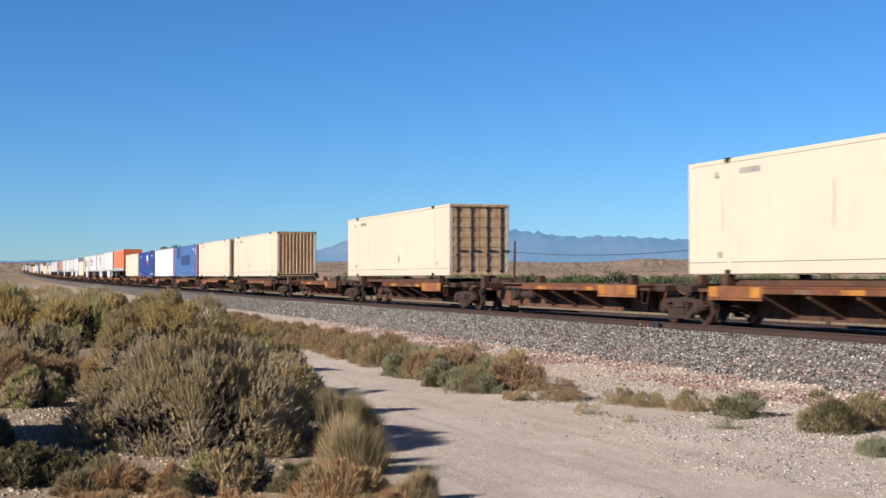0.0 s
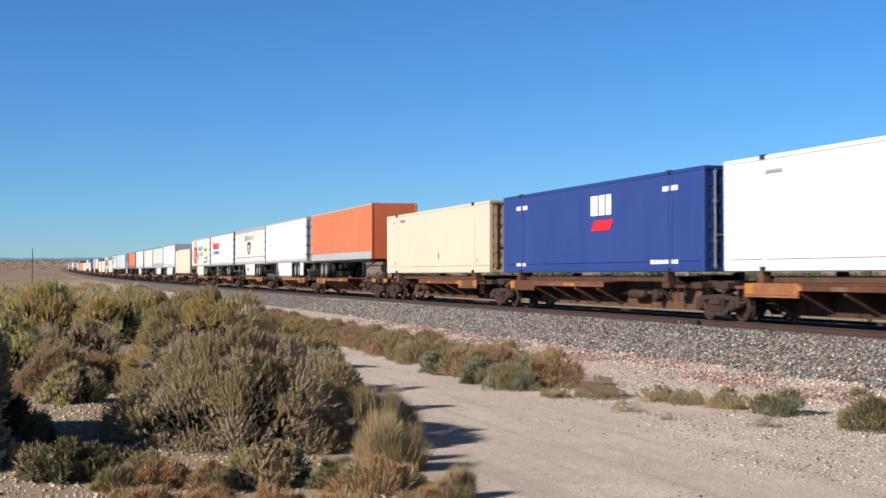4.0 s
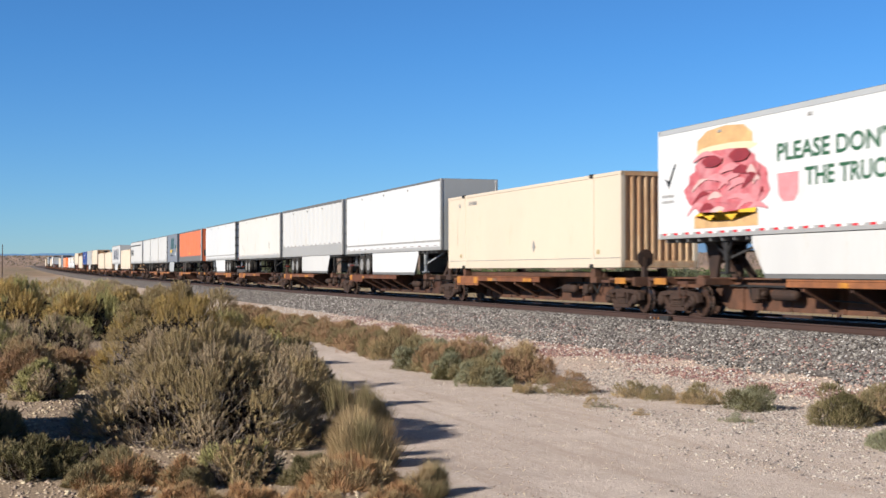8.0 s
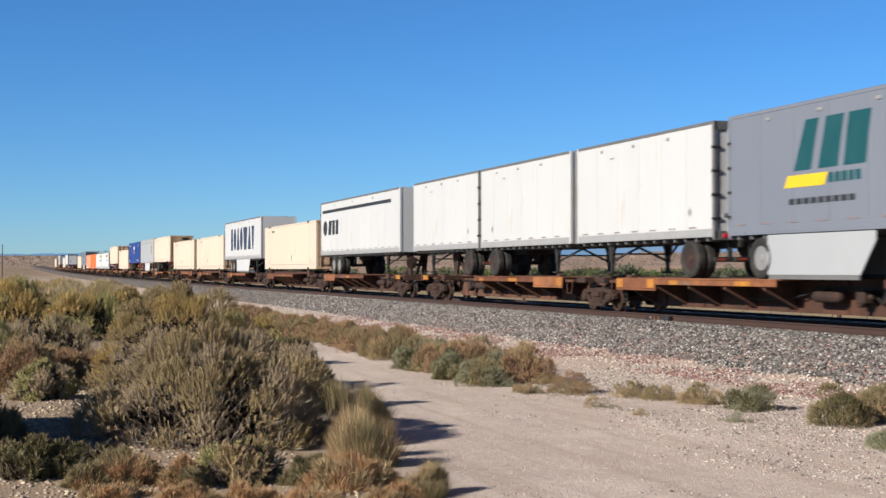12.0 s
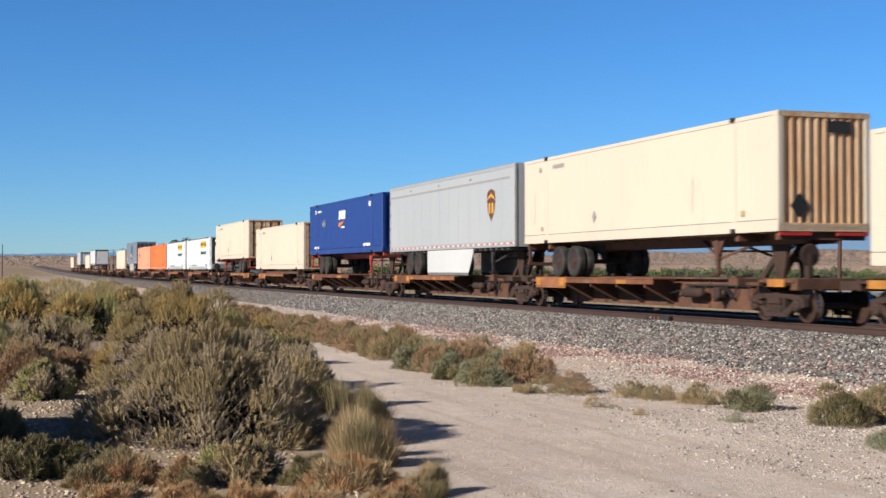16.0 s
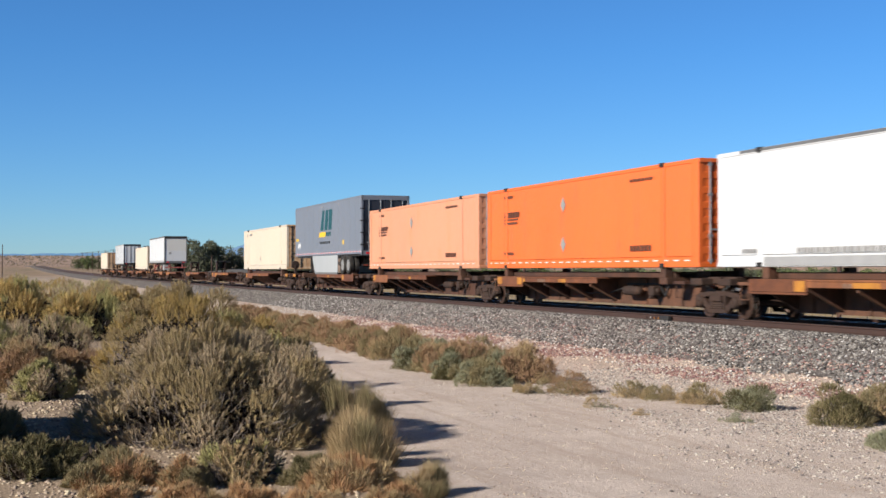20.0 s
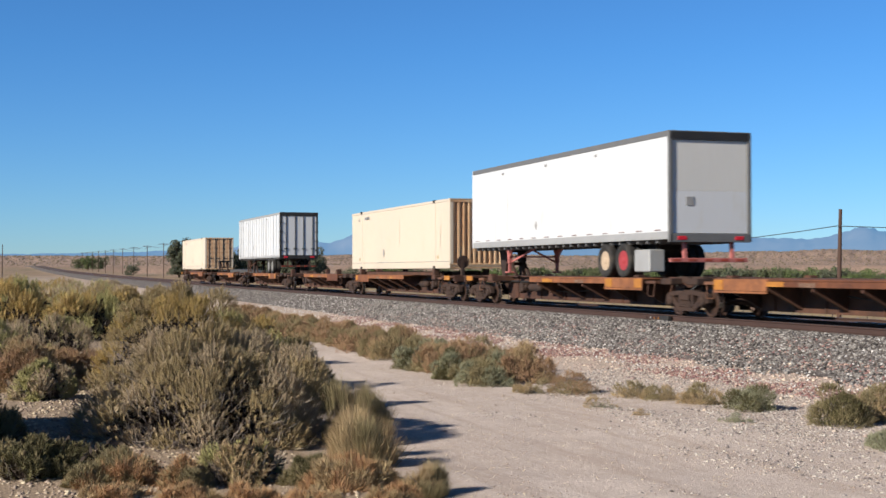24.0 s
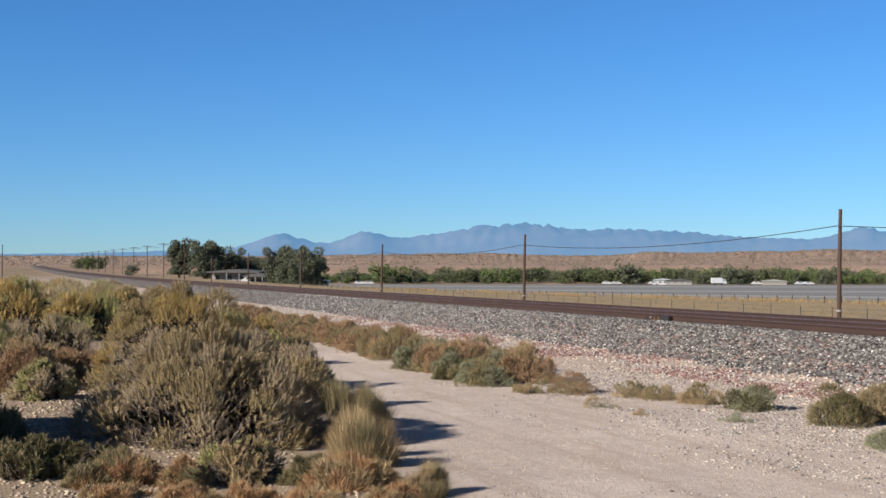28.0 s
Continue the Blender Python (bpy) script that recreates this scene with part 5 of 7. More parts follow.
for fi in range(26):
    row = fi // 6
    px, pz = sx - 1.95 + 0.62 * (fi % 6) + 0.25 * (row % 2) + rr.uniform(-0.15, 0.15) + 0.12 * row, 2.70 + 0.33 * row + rr.uniform(-0.08, 0.08)
    k, rise, th = rr.uniform(0.75, 1.15), rr.uniform(-0.25, 0.35), rr.uniform(0.13, 0.22)
    if px + k > sx + 2.0 - 0.16 * row:
        k = sx + 2.0 - 0.16 * row - px
    up_ = [(px + k * u / 6, pz + rise * u / 6 + 0.16 * math.sin(math.pi * u / 6)) for u in range(7)]
    decal("meat_fold", [up_ + [(x, z - th * math.sin(math.pi * (0.12 + 0.76 * i / 6))) for i, (x, z) in enumerate(up_)][::-1]],
          TS - 0.009 - 0.0015 * fi, (pink, dark_meat, pale_pink, meat, pink)[fi % 5], t, "curled fold of meat in the sandwich picture")
decal("sandwich_picture", [[(sx - 1.5, 2.62), (sx + 1.5, 2.62), (sx + 1.55, 2.74), (sx + 0.8, 2.62 + 0.10), (sx + 0.4, 2.46), (sx - 0.2, 2.74), (sx - 0.7, 2.48), (sx - 1.2, 2.72)]], TS - 0.050, cheese, t, "yellow cheese slice")
decal("sandwich_picture", [ellipse(sx + 0.75, 4.08, 0.5, 0.17, 14, 0.12, 5), ellipse(sx - 0.6, 4.02, 0.5, 0.15, 14, 0.12, 6)], TS - 0.050, dark_meat, t, "dark red slice under the bun")
lettering("lettering", "PLEASE DON'T", -2.1, 3.80, 0.42, TS, ink_green, t, 4.5, "dark green slogan")
lettering("lettering", "THE TRUCK", -0.95, 3.16, 0.42, TS, ink_green, t, 3.4, "dark green slogan")
decal("tongue_picture", [[(-2.1, 3.62), (-1.2, 3.62), (-1.22, 3.0), (-1.4, 2.82), (-1.85, 2.82), (-2.05, 3.0)]], TS, pink, t, "pink tongue drawing")
decal("tongue_picture", [[(-2.15, 3.50), (-1.15, 3.50), (-1.25, 3.66), (-2.05, 3.66)]], TS - 0.006, ink_white, t)
decal("emblem", [ellipse(4.5, 3.65, 1.45, 1.30, 24)], TS, cream_print, t, "cream oval emblem")
decal("emblem", [[(3.2, 2.30), (5.9, 2.45), (6.0, 3.15), (4.6, 3.0), (3.1, 2.95)]], TS - 0.006, leaf_print, t, "green ribbon of the emblem")
decal("emblem", blocks(3.4, 5.7, 3.62, 3.95, 8), TS - 0.006, leaf_print, t)
decal("emblem", blocks(3.5, 5.6, 2.60, 2.84, 7), TS - 0.012, ink_white, t)
decal("marking", [[(-7.75, 3.75), (-7.5, 3.45), (-7.1, 4.1), (-7.2, 4.1), (-7.5, 3.65)]], TS, ink_black, t, "black tick mark")
decal("marking", blocks(-7.9, -7.2, 3.2, 3.28, 4) + blocks(-7.9, -7.2, 3.05, 3.12, 5), TS, ink_grey, t)
roll(t, 282.3)

# the white run
roll(trailer("white semi-trailer with white side skirts", white_paint, -1, dashes=False, low_h=0.16, skirt=(white_paint, -2.9, 4.8, 1.10), gear=grey_steel, end_paint=pale_grey), 319.1)
decal("stripe", [rect(-8.0, 2.42, 8.0, 2.50)], TS, ink_grey, MOVERS[-1][0], "grey double line")
roll(trailer("white panelled semi-trailer with a grey lower band", white_old, -1, low_mat=dull_alu, dashes=False, rail_mat=dark_alu, ribs=14, low_h=0.62, top_h=0.14, skirt=(white_old, -2.3, 5.0, 1.15), end_paint=pale_grey), 336.7)
t = trailer("old white semi-trailer with a torn nose cover", ivory, -1, rail_mat=dark_alu, top_h=0.12, rim=rim_white, end_paint=pale_grey)
decal("marking", [rect(-6.4, 2.75, -6.22, 3.1), rect(4.2, 2.75, 4.42, 3.15)], TS, ink_grey, t)
part("nose_window", boxes(((8.03, -1.05, 2.55), (8.11, -0.35, 3.15)), ch=0.02), black_iron, t, "dark square box on the nose")
roll(t, 354.4)
roll(trailer("white semi-trailer with hinged rear doors", white_paint, 1, dashes=False, low_h=0.16, skirt=(white_paint, -2.3, 2.7, 1.10), gear=grey_steel), 372.8)
decal("stripe", [rect(-8.0, 2.40, 8.0, 2.48)], TS, ink_grey, MOVERS[-1][0], "grey line")
t = trailer("orange semi-trailer with panel ribs and a grey lower band", orange_trailer, -1, low_mat=dark_alu, rail_mat=dark_alu, ribs=13, low_h=0.52, top_h=0.12, rim=wheel_steel, end_paint=orange_trailer)
decal("marking", [rect(-0.8, 2.75, -0.5, 2.92), rect(-0.4, 2.75, 0.1, 2.92)], TS, ink_gold, t)
decal("marking", [rect(7.1, 3.35, 7.35, 3.6), rect(-7.9, 2.75, -7.7, 2.9)], TS, ink_brown, t)
part("nose_window", boxes(((8.03, -1.05, 2.55), (8.11, -0.45, 3.10)), ch=0.02), black_iron, t, "dark square connector box")
part("corner_post", boxes(((7.85, -1.31, 2.06), (8.10, -1.20, 5.08)), ch=0.02), dull_alu, t, "pale metal corner post")
part("placard", boxes(((8.07, 0.7, 2.8), (8.10, 1.0, 3.2))), ink_white, t)
part("placard", boxes(((8.07, -0.2, 2.4), (8.10, 0.2, 2.6))), ink_blue, t)
roll(t, 392.5)


def letter_blocks(ob, x, z, w, h, m, label):
    """Three leaning block letters' shapes, plain."""
    k = w / 3.0
    for i, cut in enumerate((0.55, 0.25, 0.0)):
        x0 = x + i * k * 1.03
        decal("emblem", [[(x0, z), (x0 + k * (0.85 - cut * 0.2), z), (x0 + k * (0.95 - cut * 0.1), z + h * 0.5), (x0 + k * 1.08, z + h), (x0 + k * (0.22 + cut * 0.55), z + h)]],
              TS, m, ob, label)


ink_teal = mat("dark_teal_marking", (0.006, 0.057, 0.065), 0.5, var=0.08, bump=0)
for length, sgn, c, skirt, x in ((8.53, -1, 407.5, (pale_grey, -2.6, 1.6, 1.08), -1.4), (16.15, 1, 708.1, (pale_grey, -3.4, 2.8, 1.08), -1.2)):
    t = trailer("grey freight trailer with teal block letters and a yellow bar", grey_paint, sgn, length, rail_mat=grey_paint, low_mat=grey_paint, skirt=skirt, end_paint=grey_paint, axles=1 if length < 10 else 2, door_paint=door_black, dashes=length > 10)
    letter_blocks(t, x, 3.5, 2.8, 1.15, ink_teal, "teal block letters")
    decal("emblem", [rect(x - 0.4, 3.12, x + 1.2, 3.40, 0.15)], TS, ink_yellow, t, "yellow bar")
    decal("marking", blocks(x + 1.35, x + 2.6, 3.16, 3.38, 5), TS, ink_teal, t)
    decal("marking", blocks(x - 0.2, x + 2.4, 2.72, 2.86, 9), TS, ink_black, t)
    if length > 10:
        decal("placard", [diamond(-7.2, 2.72, 0.17), diamond(-6.8, 2.72, 0.17)], TS, ink_white, t, "white diamond placards")
        decal("sticker", [rect(-7.9, 3.0, -7.2, 3.15), rect(4.1, 2.62, 4.4, 2.85)], TS, ink_yellow, t)
        part("placard", boxes(((8.10, -0.75, 2.65), (8.12, -0.25, 3.15))), ink_white, t)
    else:
        decal("placard", [diamond(2.7, 2.95, 0.16), diamond(3.05, 2.95, 0.16)], TS, ink_white, t, "white diamond placards")
        decal("marking", [rect(2.5, 3.55, 3.6, 3.85)], TS, ink_teal, t)
        decal("sticker", [rect(3.9, 3.1, 4.0, 3.9)], TS, ink_yellow, t)
    roll(t, c)
for c, sgn in ((417.1, 1), (426.5, -1), (435.5, 1)):
    t = trailer("short white pup trailer with a dark rear frame", white_old, sgn, 8.53, rail_mat=dark_alu, low_mat=dull_alu, rim=wheel_steel, axles=1)
    decal("placard", [diamond(sgn * 3.0, 2.75, 0.11)], TS, ink_grey, t)
    decal("marking", [rect(-1.9, 4.55, -1.6, 4.6)], TS, ink_grey, t)
    roll(t, c)
t = trailer("white semi-trailer with a dark top stripe and black blocks", white_old, -1, rail_mat=dark_alu, rim=rim_white)
decal("stripe", [rect(-7.7, 4.45, 6.6, 4.62)], TS, ink_black, t, "black stripe near the roof")
decal("name_block", [ellipse(-7.0, 3.6, 0.5, 0.42), rect(-6.3, 3.2, -5.6, 4.0, 0.2), rect(-5.3, 3.2, -4.7, 4.0), rect(-4.5, 3.2, -3.9, 4.0)], TS, ink_black, t, "black name blocks")
roll(t, 450.5)
t = trailer("white semi-trailer with large dark name blocks", white_old, -1, rail_mat=dark_alu, rim=rim_white, skirt=(white_old, -2.4, 3.5, 1.15))
for i, (x0, w, low, high) in enumerate(((-5.0, 0.95, 1.0, 0.9), (-3.75, 1.25, 1.0, 1.0), (-2.2, 1.2, 1.0, 0.35), (-0.7, 1.15, 1.0, 1.0), (0.75, 1.8, 0.6, 1.0), (2.85, 1.2, 1.0, 0.35), (4.35, 1.1, 0.35, 1.0))):
    mid = x0 + w / 2
    shape = ellipse(mid, 3.64, w / 2, 0.88, 24) if i in (1, 3) else [(mid - w / 2 * low, 2.78), (mid + w / 2 * low, 2.78), (mid + w / 2 * high, 4.5), (mid - w / 2 * high, 4.5)]
    decal("name_block", [shape], TS, ink_navy, t, "large dark plain name block")
roll(t, 486.7)

# grey parcel trailer, royal blue box on a red chassis
t = trailer("pale grey parcel trailer with a brown shield", pale_grey, -1, rail_mat=dull_alu, low_mat=dull_alu, top_h=0.14, skirt=(white_old, -2.4, 3.5, 1.10), rim=wheel_steel, end_paint=pale_grey, dashes=True)
decal("emblem", [[(5.2, 3.9), (5.25, 4.18), (5.65, 4.28), (6.05, 4.18), (6.1, 3.9), (6.0, 3.4), (5.65, 3.05), (5.3, 3.4)]], TS, ink_brown, t, "brown shield emblem")
decal("emblem", [[(5.27, 3.85), (5.65, 4.0), (6.03, 3.85), (6.0, 3.95), (5.65, 4.12), (5.3, 3.95)], rect(5.4, 3.35, 5.55, 3.75), rect(5.7, 3.35, 5.9, 3.75)], TS - 0.006, ink_gold, t)
decal("stripe", [rect(-8.0, 4.55, 7.6, 4.64)], TS, ink_grey, t, "grey moulding along the side")
roll(t, 560.7)
roll(chassis("red container chassis carrying a blue box", chassis_red, -1), 578.7)
b = container("royal blue container with white and red emblem on a red chassis", royal_paint, 2.12, False, 100, royal_paint)
decal("emblem", [rect(-0.85, 3.98, -0.45, 4.46, 0.1), rect(-0.3, 3.98, 0.1, 4.46, 0.1), rect(0.2, 3.98, 0.55, 4.46, 0.1)], SIDE, ink_white, b, "white emblem blocks")
decal("emblem", [[(-0.85, 3.55), (-0.5, 3.62), (0.5, 3.88), (-0.85, 3.80)]], SIDE, ink_orange, b, "orange-red swoosh")
decal("marking", blocks(-0.35, 0.5, 3.5, 3.6, 5) + blocks(-6.9 + 0.7, -5.0, 4.55, 4.66, 6) + blocks(-6.8, -5.6, 2.45, 2.58, 5) + blocks(4.4, 5.8, 2.45, 2.60, 6) + [rect(5.5, 4.45, 5.85, 4.70), rect(-6.55, 4.5, -6.35, 4.72)], SIDE, ink_white, b, "white number bars")
decal("placard", [diamond(-4.6, 3.85, 0.17), diamond(-4.15, 3.85, 0.17)], SIDE, ink_grey, b, "grey diamond placards")
roll(b, 578.7)

# white refrigerated containers
for c, unit in ((636.85, True), (654.6, False)):
    w = container("white refrigerated container with a yellow name panel", white_paint, 1.28, False, 100, white_old)
    decal("name_panel", [rect(1.63, 3.28, 5.28, 3.88)], SIDE, ink_yellow, w, "yellow name panel")
    decal("name_panel", [rect(1.8, 3.42, 2.25, 3.74, 0.1)] + blocks(2.5, 4.5, 3.44, 3.74, 9, 0.06, 0.55) + [rect(4.6, 3.42, 5.1, 3.74, 0.1)], SIDE - 0.006, ink_black, w, "black name blocks")
    lettering("lettering", "Intermodal", 1.75, 2.66, 0.40, SIDE, ink_green, w, 3.4, "green lettering")
    part("lower_band", boxes(((-5.9, SIDE - 0.012, 1.30), (5.9, SIDE + 0.03, 1.52)), ch=0.01), dull_alu, w, "grey metal lower band")
    part("top_band", boxes(((-7.0, SIDE - 0.008, 4.10), (7.0, SIDE + 0.03, 4.176)), ch=0.005), dark_alu, w, "dark top band")
    decal("marking", blocks(-6.9, -6.2, 1.62, 1.72, 4) + blocks(-4.5, -1.0, 1.60, 1.72, 14) + blocks(4.6, 6.0, 1.60, 1.75, 5), SIDE, ink_grey, w, "grey small print bars")
    for za, zb in ((1.62, 2.25), (2.36, 3.15), (3.26, 4.0)):
        part("vent_slot", boxes(((7.68, SIDE - 0.014, za), (7.90, SIDE - 0.002, zb)), ch=0.003), black_iron, w, "dark ladder slot")
    if unit:
        bm = bmesh.new()
        lathe(bm, [(0.92, 1.75), (1.0, 1.85), (1.0, 3.85), (0.9, 4.0)], (8.05, 0.1, 0), "z", 36)
        for v in bm.verts:
            v.co.x = 8.05 + max(0.0, v.co.x - 8.05) * 0.42
        for f in bm.faces:
            f.smooth = abs(f.normal.z) < 0.5
        u = part("cooling_unit", bm, white_old, w, "rounded white cooling unit")
        # flat black plate stands in for the shade behind and beside the unit
        part("recess", boxes(((8.078, -1.18, 1.75), (8.09, 1.18, 4.08))), black_iron, u, "dark flat plate in place of a shaded recess behind the unit")
        part("grille", boxes(((8.30, -0.30, 2.8), (8.56, 1.08, 3.99)), ch=0.06), black_iron, u, "black upper panel")
        part("grille", boxes(((8.30, -1.08, 3.35), (8.44, -0.55, 3.7)), ch=0.03), black_iron, u)
        part("tray", boxes(((8.02, -1.25, 1.32), (8.60, 1.25, 1.72)), ch=0.03), grey_steel, u)
    roll(w, c)
for c, p, lab in ((672.2, orange_paint, "bright orange container with dark name bars"), (689.8, salmon_paint, "sun-faded orange container with dark name bars")):
    w = container(lab, p, 1.28, True, 110, p)
    decal("marking", [rect(-6.3, 3.00, -4.9, 3.06), rect(-6.3, 2.86, -5.0, 2.94)] + blocks(-6.3, -4.8, 3.10, 3.30, 9, 0.05), SIDE, ink_brown, w, "dark name bars")
    decal("marking", blocks(-6.3, -5.4, 3.8, 3.9, 5) + blocks(-6.3, -5.3, 1.75, 1.85, 5) + blocks(4.0, 5.4, 1.75, 1.92, 6) + blocks(4.0, 5.5, 3.78, 3.86, 6), SIDE, ink_brown, w)
    decal("placard", [diamond(-0.9, 3.35, 0.20), diamond(-0.9, 2.05, 0.20)], SIDE, ink_grey, w, "grey diamond placards")
    decal("reflector", blocks(-7.9, 7.9, 1.45, 1.48, 26, 0, 0.5), SIDE - 0.002, ink_white, w, "white reflective dashes")
    for xx in (7.72, -7.95):
        part("corner_rib", boxes(((xx, SIDE - 0.010, 1.28), (xx + 0.22, SIDE + 0.03, 4.18)), ch=0.01), p, w)
    roll(w, c)

# the last trailers
faded_red = mat("faded_red_paint", (0.38, 0.122, 0.106), 0.6, var=0.2, fine=20, dirt=RUST, amount=0.3)
t = trailer("white box trailer with a roll-up rear door", white_paint, 1, rail_mat=dark_alu, low_mat=dull_alu, top_h=0.16, rear="roll", dashes=False, rim=rim_red, second_rim=rim_tan, gear=faded_red)
part("tool_box", boxes(((5.75, -1.2, 1.15), (6.7, -0.7, 1.8)), ch=0.03), dull_alu, t, "grey metal tool box under the floor")
decal("placard", [diamond(-1.6, 2.75, 0.13)], TS, ink_grey, t)
part("header_strip", boxes(((8.09, -1.2, 4.86), (8.115, 1.2, 5.06))), black_iron, t)
part("placard", boxes(((8.045, -0.75, 3.0), (8.07, -0.5, 3.25))), ink_grey, t)
roll(t, 799.1)
t = trailer("white ribbed trailer with swing doors", white_paint, 1, dashes=False, rail_mat=dull_alu, low_mat=dull_alu, ribs=15, top_h=0.14, low_h=0.12, rim=rim_white, gear=car_brown, rod_mat=black_iron, frame_mat=black_iron)
decal("placard", [diamond(-2.0, 2.85, 0.14)], TS, ink_grey, t)
decal("marking", [rect(-7.6, 2.5, -7.3, 2.6), rect(-7.6, 2.3, -7.2, 2.36)], TS, ink_grey, t)
sr = random.Random(4)
for i in range(21):
    x = (-7.9 + i * 0.36 if i < 6 else -5.9 + (i - 5) * 0.9) + sr.uniform(-0.12, 0.12)
    part("seam", boxes(((x, TS - 0.012, 2.2), (x + sr.choice((0.03, 0.045, 0.06)), TS + 0.004, 4.92))), pale_grey, t)
roll(t, 855.1)


# ---------------- shrubs ----------------
def sprig_template(kind, rs):
    """Vertices and triangles of one small sprig, one unit tall, along +z."""
    vs, ts = [], []

    def diamond_leaf(p, d, w, side):
        k = len(vs)
        p, d, side = np.array(p), np.array(d), np.array(side)
        vs.extend([p, p + d * 0.5 + side * w, p + d, p + d * 0.5 - side * w])
        ts.extend([(k, k + 1, k + 2), (k, k + 2, k + 3)])

    def thin(p, d, w, side):
        k = len(vs)
        p, d, side = np.array(p), np.array(d), np.array(side)
        vs.extend([p - side * w, p + side * w, p + d])
        ts.append((k, k + 1, k + 2))

    def rnd_side():
        a = rs.rand() * 6.283
        return (math.cos(a), math.sin(a), 0.3 * (rs.rand() - 0.5))

    if kind == "fuzz":
        for i in range(8):
            a = i * 2.4 + rs.rand()
            o = (math.cos(a), math.sin(a))
            q = 0.10 + 0.32 * rs.rand()
            thin((o[0] * 0.04, o[1] * 0.04, 0.5 * rs.rand()), (o[0] * q, o[1] * q, 0.34 + 0.36 * rs.rand()), 0.026, (-o[1], o[0], 0))
    elif kind == "far":
        for i in range(6):
            h = 0.1 + 0.8 * i / 6
            a = i * 2.4 + rs.rand()
            o = (math.cos(a), math.sin(a))
            diamond_leaf((0, 0, h), (o[0] * 0.3, o[1] * 0.3, 0.36), 0.10, (-o[1], o[0], 0.2))
    elif kind == "sage":
        for i in range(23):
            h = 0.02 + 0.86 * (i / 23) ** 0.85
            a = i * 2.4 + rs.rand()
            o = (math.cos(a), math.sin(a))
            ln = 0.28 * (1.2 - 0.6 * h) * (0.6 + 0.8 * rs.rand())
            lean = 0.3 + 0.9 * rs.rand()
            r = 0.05 * (1 - h) + 0.012
            thin((o[0] * r, o[1] * r, h), (o[0] * ln * lean, o[1] * ln * lean, ln), 0.028, (-o[1], o[0], 0.2))
        thin((0, 0, 0.85), (0.02, 0.01, 0.20), 0.028, rnd_side())
    elif kind == "stick":
        for i in range(5):
            a = i * 2.4 + rs.rand()
            o = (math.cos(a), math.sin(a))
            q = 0.10 + 0.25 * rs.rand()
            h = 0.15 * i
            thin((0, 0, h), (o[0] * q, o[1] * q, 0.45 + 0.2 * rs.rand()), 0.014, (-o[1], o[0], 0))
    else:
        for i in range(20):
            o = rnd_side()
            q = 0.42 * rs.rand()
            r = 0.12 * rs.rand()
            thin((o[0] * r, o[1] * r, 0.1 * rs.rand()), (o[0] * q, o[1] * q, 0.55 + 0.5 * rs.rand()), 0.0075, (-o[1], o[0], 0))
    return np.array(vs), np.array(ts)


_rs = np.random.RandomState(11)
SPRIGS = {k: [sprig_template(k, _rs) for _ in range(4)] for k in ("sage", "stick", "grass", "fuzz", "far")}


def place_sprigs(kind, pos, axis, size, rs):
    """Stacks turned copies of the sprigs; returns vertices and triangles."""
    V, T, off = [], [], 0
    pick = rs.randint(0, 4, len(pos))
    for k in range(4):
        sel = pick == k
        n = int(sel.sum())
        if not n:
            continue
        tv, tt = SPRIGS[kind][k]
        z = axis[sel] / np.linalg.norm(axis[sel], axis=1)[:, None]
        a = rs.rand(n) * 6.283
        ref = np.stack([np.cos(a), np.sin(a), np.full(n, 0.31)], 1)
        x = np.cross(ref, z)
        x /= np.linalg.norm(x, axis=1)[:, None]
        y = np.cross(z, x)
        R = np.stack([x, y, z], 1)
        v = np.einsum("vk,nkj->nvj", tv, R) * size[sel][:, None, None] + pos[sel][:, None, :]
        V.append(v.reshape(-1, 3))
        T.append((tt[None] + len(tv) * np.arange(n)[:, None, None]).reshape(-1, 3) + off)
        off += n * len(tv)
    return np.concatenate(V), np.concatenate(T)


def dome_points(rs, n, low=-0.04):
    """Even directions over a dome, jittered."""
    i = np.arange(n) + 0.5
    z = low + (1 - low) * (i / n) + 0.10 * rs.randn(n)
    z = np.clip(z, low, 1.0)
    a = i * 2.39996 + 0.35 * rs.randn(n)
    q = np.sqrt(np.maximum(0.0, 1 - z * z))
    return np.stack([q * np.cos(a), q * np.sin(a), z], 1)


